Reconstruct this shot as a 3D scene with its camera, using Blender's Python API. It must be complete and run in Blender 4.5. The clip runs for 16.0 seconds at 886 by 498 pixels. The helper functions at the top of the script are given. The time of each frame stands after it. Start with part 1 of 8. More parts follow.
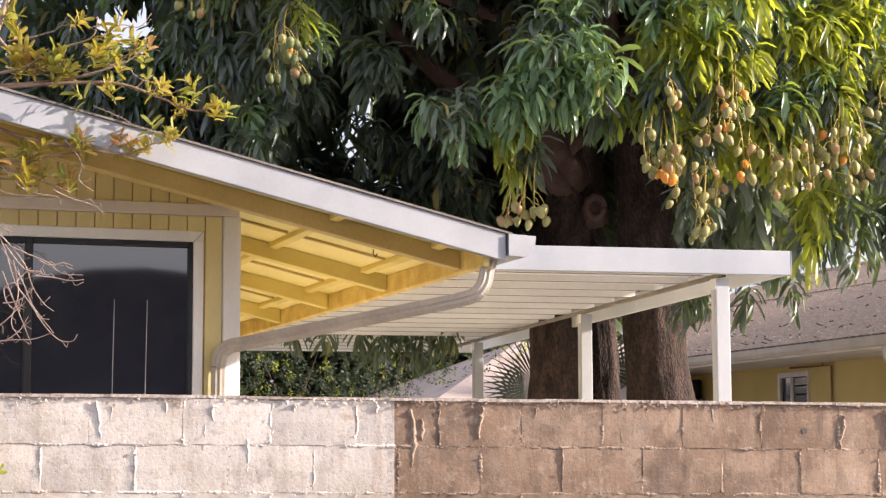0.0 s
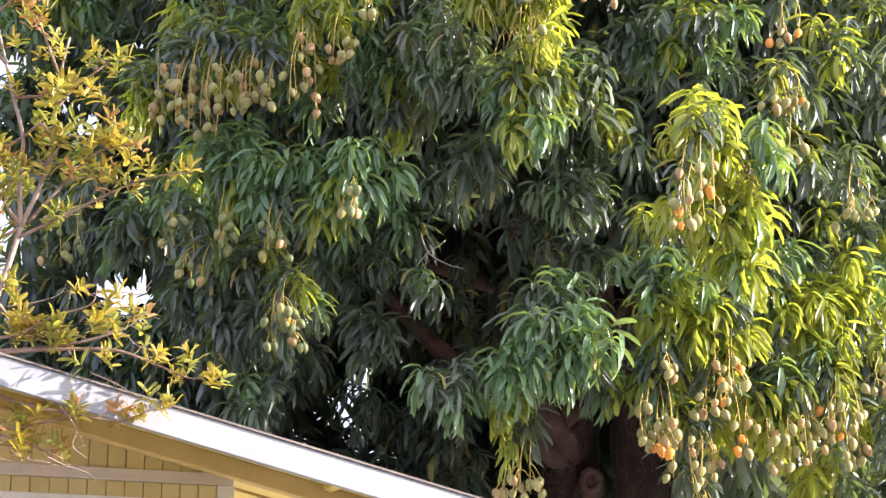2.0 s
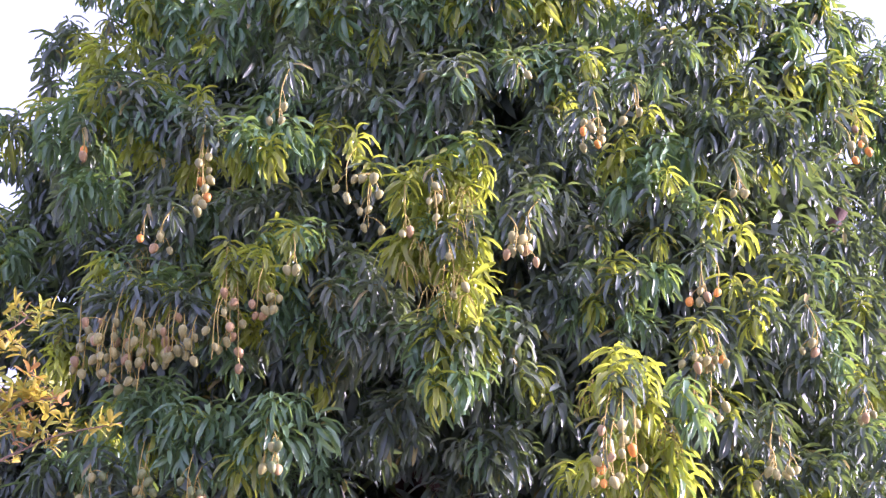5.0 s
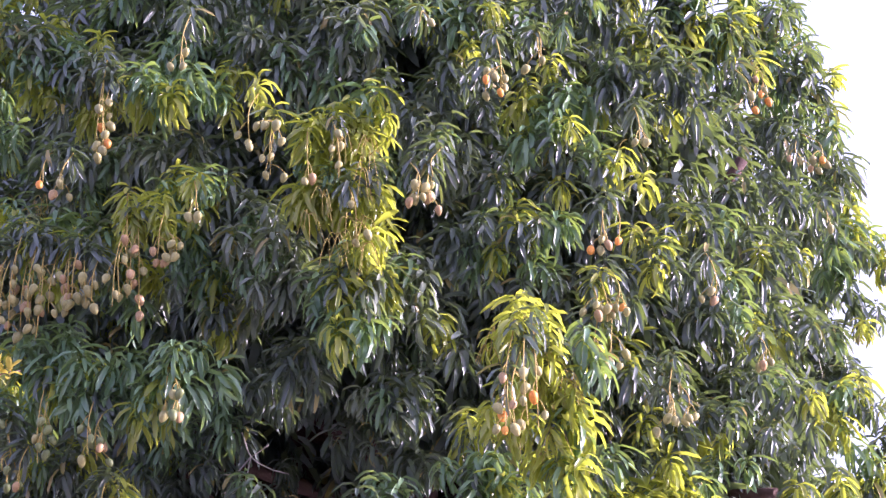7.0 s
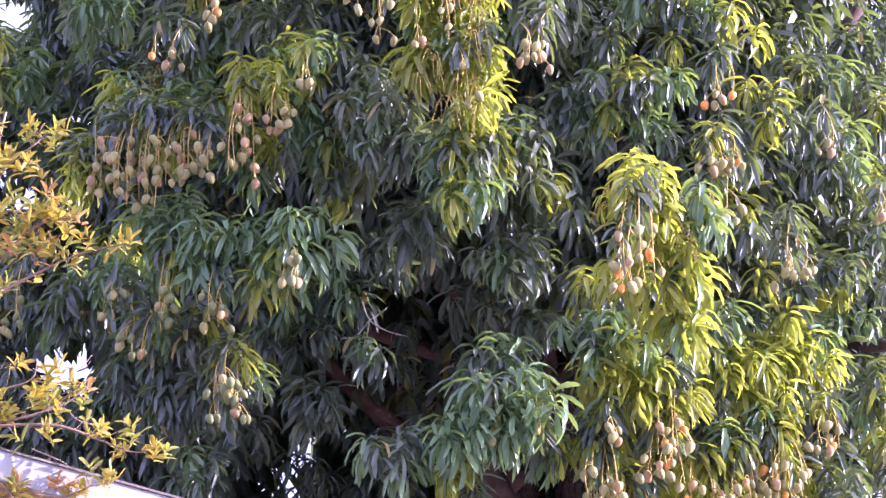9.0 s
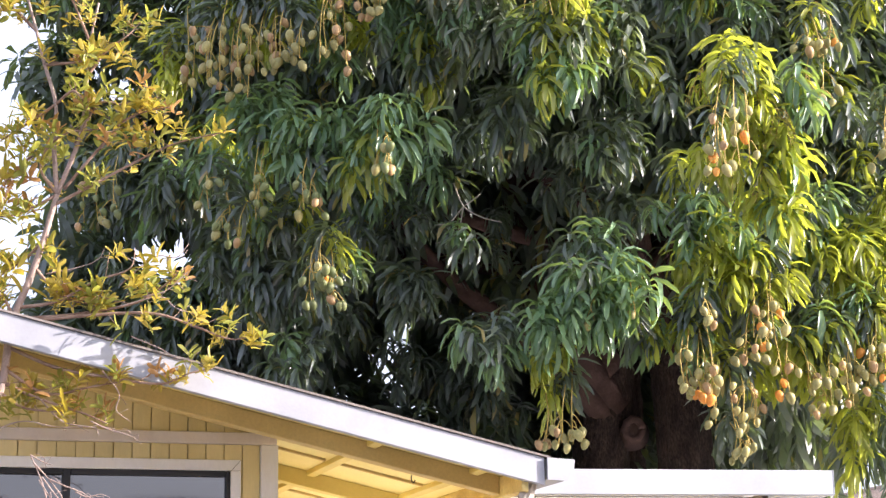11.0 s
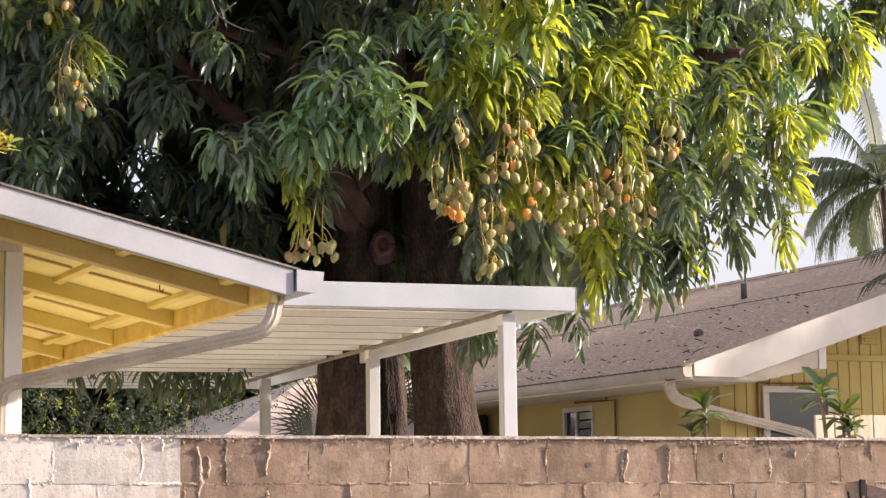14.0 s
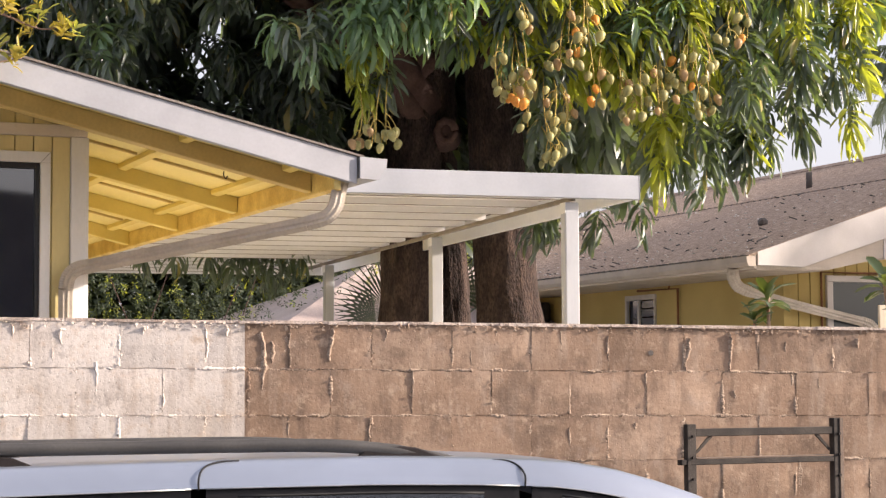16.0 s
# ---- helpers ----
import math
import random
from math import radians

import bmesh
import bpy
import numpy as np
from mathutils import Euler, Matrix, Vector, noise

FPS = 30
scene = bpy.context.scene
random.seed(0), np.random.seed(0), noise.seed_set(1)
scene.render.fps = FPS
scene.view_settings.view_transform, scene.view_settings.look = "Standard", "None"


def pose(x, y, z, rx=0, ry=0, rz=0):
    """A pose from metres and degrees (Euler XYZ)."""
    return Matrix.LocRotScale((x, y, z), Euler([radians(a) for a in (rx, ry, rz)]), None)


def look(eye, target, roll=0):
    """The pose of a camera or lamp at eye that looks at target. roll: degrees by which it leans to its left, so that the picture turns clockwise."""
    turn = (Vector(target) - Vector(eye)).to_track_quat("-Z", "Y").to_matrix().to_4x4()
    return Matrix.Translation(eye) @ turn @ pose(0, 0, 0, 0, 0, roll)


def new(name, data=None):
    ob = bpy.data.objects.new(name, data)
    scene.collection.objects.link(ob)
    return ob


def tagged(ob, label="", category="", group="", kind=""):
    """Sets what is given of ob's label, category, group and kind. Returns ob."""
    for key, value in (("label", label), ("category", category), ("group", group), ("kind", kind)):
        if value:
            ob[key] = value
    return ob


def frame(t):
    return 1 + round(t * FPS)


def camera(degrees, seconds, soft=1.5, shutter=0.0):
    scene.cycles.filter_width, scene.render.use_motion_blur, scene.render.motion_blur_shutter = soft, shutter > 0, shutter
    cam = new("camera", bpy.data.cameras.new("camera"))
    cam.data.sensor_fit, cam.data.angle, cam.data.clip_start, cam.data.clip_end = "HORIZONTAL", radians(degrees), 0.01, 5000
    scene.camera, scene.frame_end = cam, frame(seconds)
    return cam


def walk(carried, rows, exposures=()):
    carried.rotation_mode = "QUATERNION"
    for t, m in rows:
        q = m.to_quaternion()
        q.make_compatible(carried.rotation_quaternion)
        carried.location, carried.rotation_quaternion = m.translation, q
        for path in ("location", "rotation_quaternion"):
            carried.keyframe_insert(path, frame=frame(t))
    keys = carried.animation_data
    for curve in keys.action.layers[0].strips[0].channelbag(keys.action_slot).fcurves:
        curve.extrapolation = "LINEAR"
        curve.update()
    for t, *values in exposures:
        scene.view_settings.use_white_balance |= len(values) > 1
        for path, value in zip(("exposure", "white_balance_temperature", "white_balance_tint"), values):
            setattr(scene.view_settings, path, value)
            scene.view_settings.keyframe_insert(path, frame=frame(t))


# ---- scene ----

# ---- camera and its walk ----
EYE = (0.0, 0.0, 1.85)
cam = camera(26.1, 16.0, soft=1.35)


def turn(t, pitch, yaw, roll):
    """A row of the walk: the camera stands and turns."""
    return t, pose(*EYE, 90 + pitch, 0, -yaw) @ pose(0, 0, 0, 0, 0, roll)


walk(cam, [turn(*r) for r in (
    (0.0, 6.362, 0.000, -0.173),
    (0.5, 8.468, 0.045, 0.141),
    (1.0, 10.544, 0.104, 0.257),
    (1.5, 12.594, 0.102, 0.425),
    (2.0, 14.468, 0.083, 0.544),
    (2.5, 16.162, 0.111, 0.645),
    (3.0, 17.680, 0.227, 0.432),
    (3.5, 19.151, 0.482, 0.482),
    (4.0, 20.640, 0.883, 0.430),
    (4.2, 21.223, 1.089, 0.461),
    (6.3, 22.407, 5.171, -0.538),
    (6.5, 21.912, 5.415, -0.550),
    (7.0, 20.567, 5.596, -0.773),
    (7.5, 19.230, 5.106, -0.958),
    (8.0, 18.140, 4.124, -1.026),
    (8.5, 17.250, 2.998, -1.067),
    (9.0, 16.467, 1.926, -1.108),
    (9.2, 16.162, 1.511, -1.207),
    (11.3, 12.540, -1.259, -1.054),
    (11.5, 12.133, -1.347, -1.115),
    (12.0, 10.623, -0.833, -1.044),
    (12.5, 9.222, 1.679, -0.856),
    (13.0, 8.353, 3.791, -0.756),
    (13.5, 7.836, 5.352, -0.805),
    (14.0, 7.385, 6.399, -0.771),
    (14.5, 6.884, 6.761, -0.753),
    (15.0, 6.214, 6.464, -0.642),
    (15.5, 5.247, 5.647, -0.492),
    (16.0, 4.034, 4.468, -0.309),
)], exposures=(
    (0.0, 0.84, 6080, 18), (1.4, 1.2, 5900, 17), (2.2, 1.5, 5750, 19), (3.0, 1.66, 5250, 34), (4.2, 1.56, 5100, 48), (6.4, 1.26, 5400, 50), (7.5, 1.40, 5150, 52), (9.2, 1.60, 5150, 54),
    (11.4, 1.22, 5850, 17), (12.4, 0.98, 6000, 17), (14.0, 0.77, 6250, 18), (15.2, 0.76, 6100, 18), (16.0, 0.73, 6300, 18)))

# ---- world and sun ----
SUN_AZ, SUN_EL = -5.0, 20.0      # degrees from +x towards -y, and above the horizon
world = bpy.data.worlds.new("sky")
scene.world = world
world.use_nodes = True
wn = world.node_tree.nodes
sky = wn.new("ShaderNodeTexSky")
sky.sky_type = "NISHITA"
sky.sun_disc = False
sky.sun_elevation = radians(SUN_EL)
sky.sun_rotation = radians(90 - SUN_AZ)
sky.air_density, sky.dust_density, sky.ozone_density = 1.0, 6.0, 1.0
wn["Background"].inputs["Strength"].default_value = 0.14
haze = wn.new("ShaderNodeMix")          # thin bright cloud over the blue
haze.data_type = "RGBA"
haze.inputs[0].default_value = 0.55
haze.inputs[7].default_value = (5.25, 5.2, 5.3, 1)
world.node_tree.links.new(sky.outputs[0], haze.inputs[6])
world.node_tree.links.new(haze.outputs[2], wn["Background"].inputs["Color"])
sun = new("sun", bpy.data.lights.new("sun", "SUN"))
sun.data.energy, sun.data.angle, sun.data.color = 5.0, radians(0.6), (1.0, 0.87, 0.70)
sdir = Vector((math.cos(radians(SUN_EL)) * math.cos(radians(SUN_AZ)), math.cos(radians(SUN_EL)) * math.sin(radians(SUN_AZ)), math.sin(radians(SUN_EL))))
sun.matrix_world = look(sdir * 40, (0, 0, 0))

# ---- materials ----
def mat(name, c1, c2=None, scale=3.0, rough=0.7, bump=0.0, fine=60.0, metal=0.0, spread=0.0, streak=None, coords="position", spec=0.5, grain=0.12):
    """Two colours mixed by broad noise, darkened and lightened by fine grain; relief from the grain; spread varies whole pieces."""
    c2 = c2 or c1
    m = bpy.data.materials.new(name)
    m.use_nodes = True
    nt = m.node_tree
    n, l = nt.nodes, nt.links
    b = n["Principled BSDF"]
    b.inputs["Roughness"].default_value = rough
    b.inputs["Metallic"].default_value = metal
    b.inputs["Specular IOR Level"].default_value = spec
    src = n.new("ShaderNodeNewGeometry").outputs["Position"] if coords == "position" else n.new("ShaderNodeTexCoord").outputs["Object"]
    if streak:
        mp = n.new("ShaderNodeMapping")
        mp.inputs["Scale"].default_value = streak
        l.new(src, mp.inputs[0])
        src2 = mp.outputs[0]
    else:
        src2 = src
    big = n.new("ShaderNodeTexNoise")
    big.inputs["Scale"].default_value, big.inputs["Detail"].default_value = scale, 5.0
    l.new(src2, big.inputs["Vector"])
    ramp = n.new("ShaderNodeValToRGB")
    ramp.color_ramp.elements[0].position, ramp.color_ramp.elements[1].position = 0.36, 0.66
    ramp.color_ramp.elements[0].color, ramp.color_ramp.elements[1].color = (*c1, 1), (*c2, 1)
    l.new(big.outputs["Fac"], ramp.inputs[0])
    small = n.new("ShaderNodeTexNoise")
    small.inputs["Scale"].default_value, small.inputs["Detail"].default_value = fine, 4.0
    l.new(src2, small.inputs["Vector"])
    mr = n.new("ShaderNodeMapRange")
    mr.inputs["From Min"].default_value, mr.inputs["From Max"].default_value = 0.3, 0.7
    mr.inputs["To Min"].default_value, mr.inputs["To Max"].default_value = 1 - 1.2 * grain, 1 + 0.8 * grain
    l.new(small.outputs["Fac"], mr.inputs[0])
    mul = n.new("ShaderNodeVectorMath")
    mul.operation = "SCALE"
    l.new(ramp.outputs[0], mul.inputs[0])
    l.new(mr.outputs[0], mul.inputs["Scale"])
    out = mul.outputs[0]
    if spread:
        oi = n.new("ShaderNodeObjectInfo")
        m2 = n.new("ShaderNodeMapRange")
        m2.inputs["To Min"].default_value, m2.inputs["To Max"].default_value = 1 - spread, 1 + spread
        l.new(oi.outputs["Random"], m2.inputs[0])
        mu = n.new("ShaderNodeVectorMath")
        mu.operation = "SCALE"
        l.new(out, mu.inputs[0])
        l.new(m2.outputs[0], mu.inputs["Scale"])
        out = mu.outputs[0]
    l.new(out, b.inputs["Base Color"])
    if bump:
        bp = n.new("ShaderNodeBump")
        bp.inputs["Strength"].default_value, bp.inputs["Distance"].default_value = min(1.0, bump), 0.03 if bump >= 1 else 0.01
        l.new(small.outputs["Fac"], bp.inputs["Height"])
        l.new(bp.outputs[0], b.inputs["Normal"])
    return m


def leaf_mat(name, c1, c2, through_c, rough=0.38, trans=0.35, old=None, gloss=0.65):
    """A leaf: glossy skin over a body that lets some light through; each leaf its own shade."""
    m = bpy.data.materials.new(name)
    m.use_nodes = True
    n, l = m.node_tree.nodes, m.node_tree.links
    b = n["Principled BSDF"]
    b.inputs["Roughness"].default_value = rough
    b.inputs["Specular IOR Level"].default_value = gloss
    g = n.new("ShaderNodeNewGeometry")
    ramp = n.new("ShaderNodeValToRGB")
    ramp.color_ramp.elements[0].color, ramp.color_ramp.elements[1].color = (*c1, 1), (*c2, 1)
    if old:                                   # one leaf in forty has turned
        ramp.color_ramp.elements[1].position = 0.965
        ramp.color_ramp.elements.new(0.975).color = (*old, 1)
    l.new(g.outputs["Random Per Island"], ramp.inputs[0])
    l.new(ramp.outputs[0], b.inputs["Base Color"])
    tr = n.new("ShaderNodeBsdfTranslucent")
    tr.inputs["Color"].default_value = (*through_c, 1)
    mx = n.new("ShaderNodeMixShader")
    mx.inputs[0].default_value = trans
    l.new(b.outputs[0], mx.inputs[1])
    l.new(tr.outputs[0], mx.inputs[2])
    l.new(mx.outputs[0], n["Material Output"].inputs["Surface"])
    return m


def glass_mat(name, tint=(0.012, 0.015, 0.026), ior=1.9):
    m = bpy.data.materials.new(name)
    m.use_nodes = True
    b = m.node_tree.nodes["Principled BSDF"]
    b.inputs["Base Color"].default_value = (*tint, 1)
    b.inputs["Roughness"].default_value = 0.03
    b.inputs["IOR"].default_value = ior
    b.inputs["Specular IOR Level"].default_value = 0.8
    return m


M_ASPHALT = mat("asphalt", (0.045, 0.045, 0.047), (0.06, 0.06, 0.06), 1.5, 0.9, 0.4, 120)
# hidden yard surface, made pale to throw light up under the eaves
M_YARD = mat("pale_bounce_concrete", (0.55, 0.545, 0.52), (0.66, 0.65, 0.625), 2.0, 0.9, 0.3, 50)
M_WHITE = mat("white_trim_paint", (0.78, 0.77, 0.76), (0.87, 0.86, 0.85), 4.0, 0.55, 0.08, 70, streak=(1, 1, 0.35), grain=0.025)
# white paint made grey-blue, so the colour carries the shade on the rake
M_FASCIA_SHADED = mat("shaded_fascia_white", (0.315, 0.322, 0.348), (0.41, 0.418, 0.448), 2.5, 0.55, 0.06, 60, grain=0.025)
# white beam greyed and blued: its shade is put into the colour
M_BEAM_SHADED = mat("shaded_beam_white", (0.40, 0.42, 0.46), (0.53, 0.55, 0.59), 1.4, 0.5, 0.05, 60, grain=0.025)
M_FARRAKE = mat("far_rake_paint", (0.56, 0.52, 0.49), (0.69, 0.64, 0.61), 2.0, 0.55, 0.06, 60, grain=0.025)
M_TAUPE = mat("weathered_trim_paint", (0.62, 0.55, 0.48), (0.74, 0.67, 0.60), 3.0, 0.65, 0.1, 60, grain=0.025)
M_SIDING = mat("yellow_siding_paint", (0.66, 0.55, 0.25), (0.77, 0.65, 0.32), 2.0, 0.7, 0.12, 80, streak=(1, 1, 0.3), grain=0.025)
M_SOFFIT = mat("soffit_yellow_paint", (0.80, 0.68, 0.25), (0.88, 0.76, 0.33), 1.5, 0.6, 0.06, 50, grain=0.03)
M_RAFTER = mat("rafter_yellow_paint", (0.66, 0.53, 0.15), (0.76, 0.62, 0.20), 2.5, 0.65, 0.1, 60, grain=0.025)
M_BROWNRAFTER = mat("browner_rafter_paint", (0.50, 0.37, 0.13), (0.62, 0.47, 0.18), 2.5, 0.7, 0.12, 60, grain=0.06)
M_EAVE = mat("eave_orange_board", (0.58, 0.41, 0.13), (0.80, 0.64, 0.24), 5.0, 0.7, 0.15, 60, grain=0.1)
M_FRAME = mat("dark_bronze_frame", (0.010, 0.009, 0.011), (0.018, 0.016, 0.018), 5, 0.4, 0.02, grain=0.025)
M_GLASS = glass_mat("dark_window_glass")
M_PATIO = mat("white_aluminium", (0.77, 0.765, 0.76), (0.87, 0.865, 0.86), 1.6, 0.33, 0.03, 40, grain=0.03)
# posts are the same white, darkened and cooled as shaded faces
M_POST_SHADED = mat("shaded_post_white", (0.44, 0.455, 0.475), (0.56, 0.57, 0.585), 2.5, 0.5, 0.05, 60, streak=(1, 1, 0.3), grain=0.025)
M_SPOUT = mat("downspout_paint", (0.43, 0.37, 0.30), (0.56, 0.495, 0.415), 5.0, 0.55, 0.1, 50, grain=0.1)
M_GUTTER = mat("cream_gutter_paint", (0.43, 0.365, 0.30), (0.53, 0.46, 0.385), 3.0, 0.5, 0.05, 60, grain=0.04)
M_FARFRAME = mat("window_frame_paint", (0.46, 0.42, 0.38), (0.55, 0.51, 0.47), 4.0, 0.55, 0.05, 60, grain=0.03)
M_FARGLASS = glass_mat("grey_window_glass", (0.05, 0.06, 0.062), 1.45)
M_NEARSPOUT = mat("beige_downspout_paint", (0.46, 0.40, 0.325), (0.58, 0.51, 0.42), 6.0, 0.55, 0.08, 60, grain=0.08)
M_NEARROOF = mat("near_roofing", (0.17, 0.145, 0.13), (0.27, 0.235, 0.21), 3.0, 0.95, 0.4, 60)
M_ROOF = mat("weathered_roofing", (0.27, 0.182, 0.13), (0.50, 0.375, 0.28), 17.0, 0.95, 0.7, 150, grain=0.5)
M_ROOFEDGE = mat("roof_edge_dark", (0.10, 0.085, 0.08), (0.16, 0.14, 0.125), 3.0, 0.9, 0.4, 60)
M_FARWALL = mat("far_yellow_paint", (0.43, 0.318, 0.100), (0.52, 0.39, 0.135), 1.0, 0.7, 0.1, 60, grain=0.025)
M_RUST = mat("rusty_brown_pipe", (0.16, 0.06, 0.025), (0.25, 0.10, 0.045), 12, 0.85, 0.3, 90)
M_BLACK = mat("black_fixture", (0.012, 0.009, 0.009), (0.024, 0.018, 0.017), 8, 0.65, 0.15, 90, spec=0.3)
M_BARK = mat("mango_bark", (0.030, 0.019, 0.016), (0.090, 0.058, 0.046), 9.0, 0.95, 1.0, 62, streak=(1, 1, 0.45), grain=0.55)
M_LIMB = mat("limb_bark", (0.075, 0.040, 0.033), (0.13, 0.075, 0.060), 6.0, 0.9, 0.8, 40)
M_TWIG = mat("pale_twig_bark", (0.40, 0.35, 0.30), (0.56, 0.50, 0.44), 9.0, 0.85, 0.3, 80)
M_LEAF = leaf_mat("mango_leaf", (0.055, 0.077, 0.073), (0.118, 0.148, 0.130), (0.36, 0.50, 0.08), 0.42, 0.20, (0.36, 0.27, 0.08), 1.0)
M_LEAFY = leaf_mat("young_mango_leaf", (0.17, 0.215, 0.045), (0.37, 0.375, 0.11), (0.70, 0.76, 0.05), 0.32, 0.46, None, 0.8)
M_FRESH = leaf_mat("fresh_mango_leaf", (0.092, 0.178, 0.108), (0.21, 0.325, 0.178), (0.44, 0.60, 0.08), 0.36, 0.27, None, 0.8)
# pale grey-green leaf; its lighter colour stands in for skylight on the dim side
M_SKYLIT = leaf_mat("skylit_mango_leaf", (0.120, 0.146, 0.118), (0.235, 0.265, 0.205), (0.40, 0.52, 0.10), 0.46, 0.24, (0.36, 0.27, 0.08), 0.8)
M_SHRUB = leaf_mat("golden_shrub_leaf", (0.25, 0.212, 0.030), (0.45, 0.36, 0.068), (0.70, 0.565, 0.055), 0.42, 0.40)
M_SHRUBGREEN = leaf_mat("green_shrub_leaf", (0.17, 0.20, 0.035), (0.33, 0.33, 0.07), (0.55, 0.56, 0.08), 0.42, 0.42)
M_SHRUBRED = leaf_mat("reddish_shrub_leaf", (0.36, 0.19, 0.06), (0.52, 0.29, 0.11), (0.62, 0.36, 0.10), 0.42, 0.35)
M_BARETWIG = mat("bare_twig_bark", (0.34, 0.25, 0.21), (0.48, 0.36, 0.30), 14.0, 0.85, 0.3, 90)
M_REDTWIG = mat("reddish_twig_bark", (0.26, 0.16, 0.11), (0.42, 0.29, 0.21), 14.0, 0.85, 0.3, 90)
# dirt in the seams and joint; on the header it is painted shade
M_SEAM = mat("seam_dirt_and_shade", (0.20, 0.17, 0.14), (0.30, 0.26, 0.21), 6, 0.8)
M_STALK = mat("fruit_stalk", (0.36, 0.28, 0.055), (0.50, 0.35, 0.09), 10, 0.7)

# ---- shared builders ----
def link(name, bm, material, parent=None, label=""):
    me = bpy.data.meshes.new(name)
    bm.normal_update()
    bm.to_mesh(me)
    bm.free()
    for m in (material if isinstance(material, (list, tuple)) else [material]):
        me.materials.append(m)
    ob = new(name, me)
    if parent:
        ob.parent = parent
    if label:
        ob["label"] = label
    return ob


def part(name, bm, material, parent, label=""):
    return link(name, bm, material, parent, label)


def group(name, m=Matrix(), label="", category="", grp="", kind=""):
    ob = new(name)
    ob.matrix_world = m
    return tagged(ob, label, category, grp, kind)


def add_box(bm, lo, hi, bevel=0.0, m=Matrix()):
    """A box between two corners, its edges rounded off."""
    c = [(a + b) / 2 for a, b in zip(lo, hi)]
    s = [abs(b - a) for a, b in zip(lo, hi)]
    r = bmesh.ops.create_cube(bm, size=1.0, matrix=m @ Matrix.Translation(c) @ Matrix.Diagonal((*s, 1)))
    if bevel:
        es = list({e for v in r["verts"] for e in v.link_edges})
        bmesh.ops.bevel(bm, geom=es, offset=bevel, segments=1, affect="EDGES", profile=0.5)
    return bm


def box(lo, hi, bevel=0.006, m=Matrix()):
    return add_box(bmesh.new(), lo, hi, bevel, m)


def prism(pts, axis, lo, hi, bevel=0.0):
    """A solid of a polygon (2D points) drawn out along one axis: 'x': (y, z), 'y': (x, z), 'z': (x, y)."""
    bm = bmesh.new()
    put = {"x": lambda p, t: (t, p[0], p[1]), "y": lambda p, t: (p[0], t, p[1]), "z": lambda p, t: (p[0], p[1], t)}[axis]
    a = [bm.verts.new(put(p, lo)) for p in pts]
    b = [bm.verts.new(put(p, hi)) for p in pts]
    bm.faces.new(a)
    bm.faces.new(b[::-1])
    k = len(pts)
    for i in range(k):
        bm.faces.new((a[i], b[i], b[(i + 1) % k], a[(i + 1) % k]))
    bmesh.ops.recalc_face_normals(bm, faces=bm.faces)
    if bevel:
        bmesh.ops.bevel(bm, geom=list(bm.edges), offset=bevel, segments=1, affect="EDGES", profile=0.5)
    return bm


def tube(bm, pts, radii, sides=8, wob=0.0, seed=0, flat=1.0, cap=True):
    """A tapered tube along points."""
    pts = [Vector(p) for p in pts]
    rings = []
    ref = Vector((0.31, 0.87, 0.12))
    for i, p in enumerate(pts):
        d = (pts[min(i + 1, len(pts) - 1)] - pts[max(i - 1, 0)]).normalized()
        u = d.cross(ref)
        u = (u if u.length > 1e-3 else d.cross(Vector((1, 0, 0)))).normalized()
        v = d.cross(u)
        ring = []
        for k in range(sides):
            a = 2 * math.pi * k / sides
            q = u * math.cos(a) + v * math.sin(a) * flat
            r = radii[i] if hasattr(radii, "__len__") else radii
            if wob:
                r *= 1 + wob * noise.noise((p + q * 0.3) * 2.2 + Vector((seed, 0, 0))) + 0.5 * wob * math.sin(5 * a + seed + p.z)
            ring.append(bm.verts.new(p + q * r))
        rings.append(ring)
    for a, b in zip(rings, rings[1:]):
        for k in range(sides):
            f = bm.faces.new((a[k], a[(k + 1) % sides], b[(k + 1) % sides], b[k]))
            f.smooth = True
    if cap:
        bm.faces.new(rings[0][::-1])
        bm.faces.new(rings[-1])
    return bm


def bark_tube(bm, pts, radii, seed=0, sides=80):
    """A trunk whose skin is split into long ridges and furrows."""
    tube(bm, pts, radii, sides, 0.05, seed)
    bm.normal_update()
    for v in bm.verts:
        a = math.atan2(v.normal.y, v.normal.x)
        q = Vector((math.cos(a) * 4.2 + seed, math.sin(a) * 4.2, v.co.z * 1.1))
        ridge = abs(noise.noise(q)) + 0.5 * abs(noise.noise(q * 2.3 + Vector((0, 0, v.co.z))))
        v.co += v.normal * (0.035 * ridge - 0.012)
    return bm


def curve_pts(ctrl, n=12):
    """Points on a smooth line through the control points."""
    c = [Vector(p) for p in ctrl]
    c = [c[0] * 2 - c[1]] + c + [c[-1] * 2 - c[-2]]
    out = []
    for i in range(1, len(c) - 2):
        for k in range(n):
            t = k / n
            p0, p1, p2, p3 = c[i - 1], c[i], c[i + 1], c[i + 2]
            out.append(0.5 * (2 * p1 + (p2 - p0) * t + (2 * p0 - 5 * p1 + 4 * p2 - p3) * t * t + (3 * p1 - p0 - 3 * p2 + p3) * t ** 3))
    out.append(c[-2])
    return out


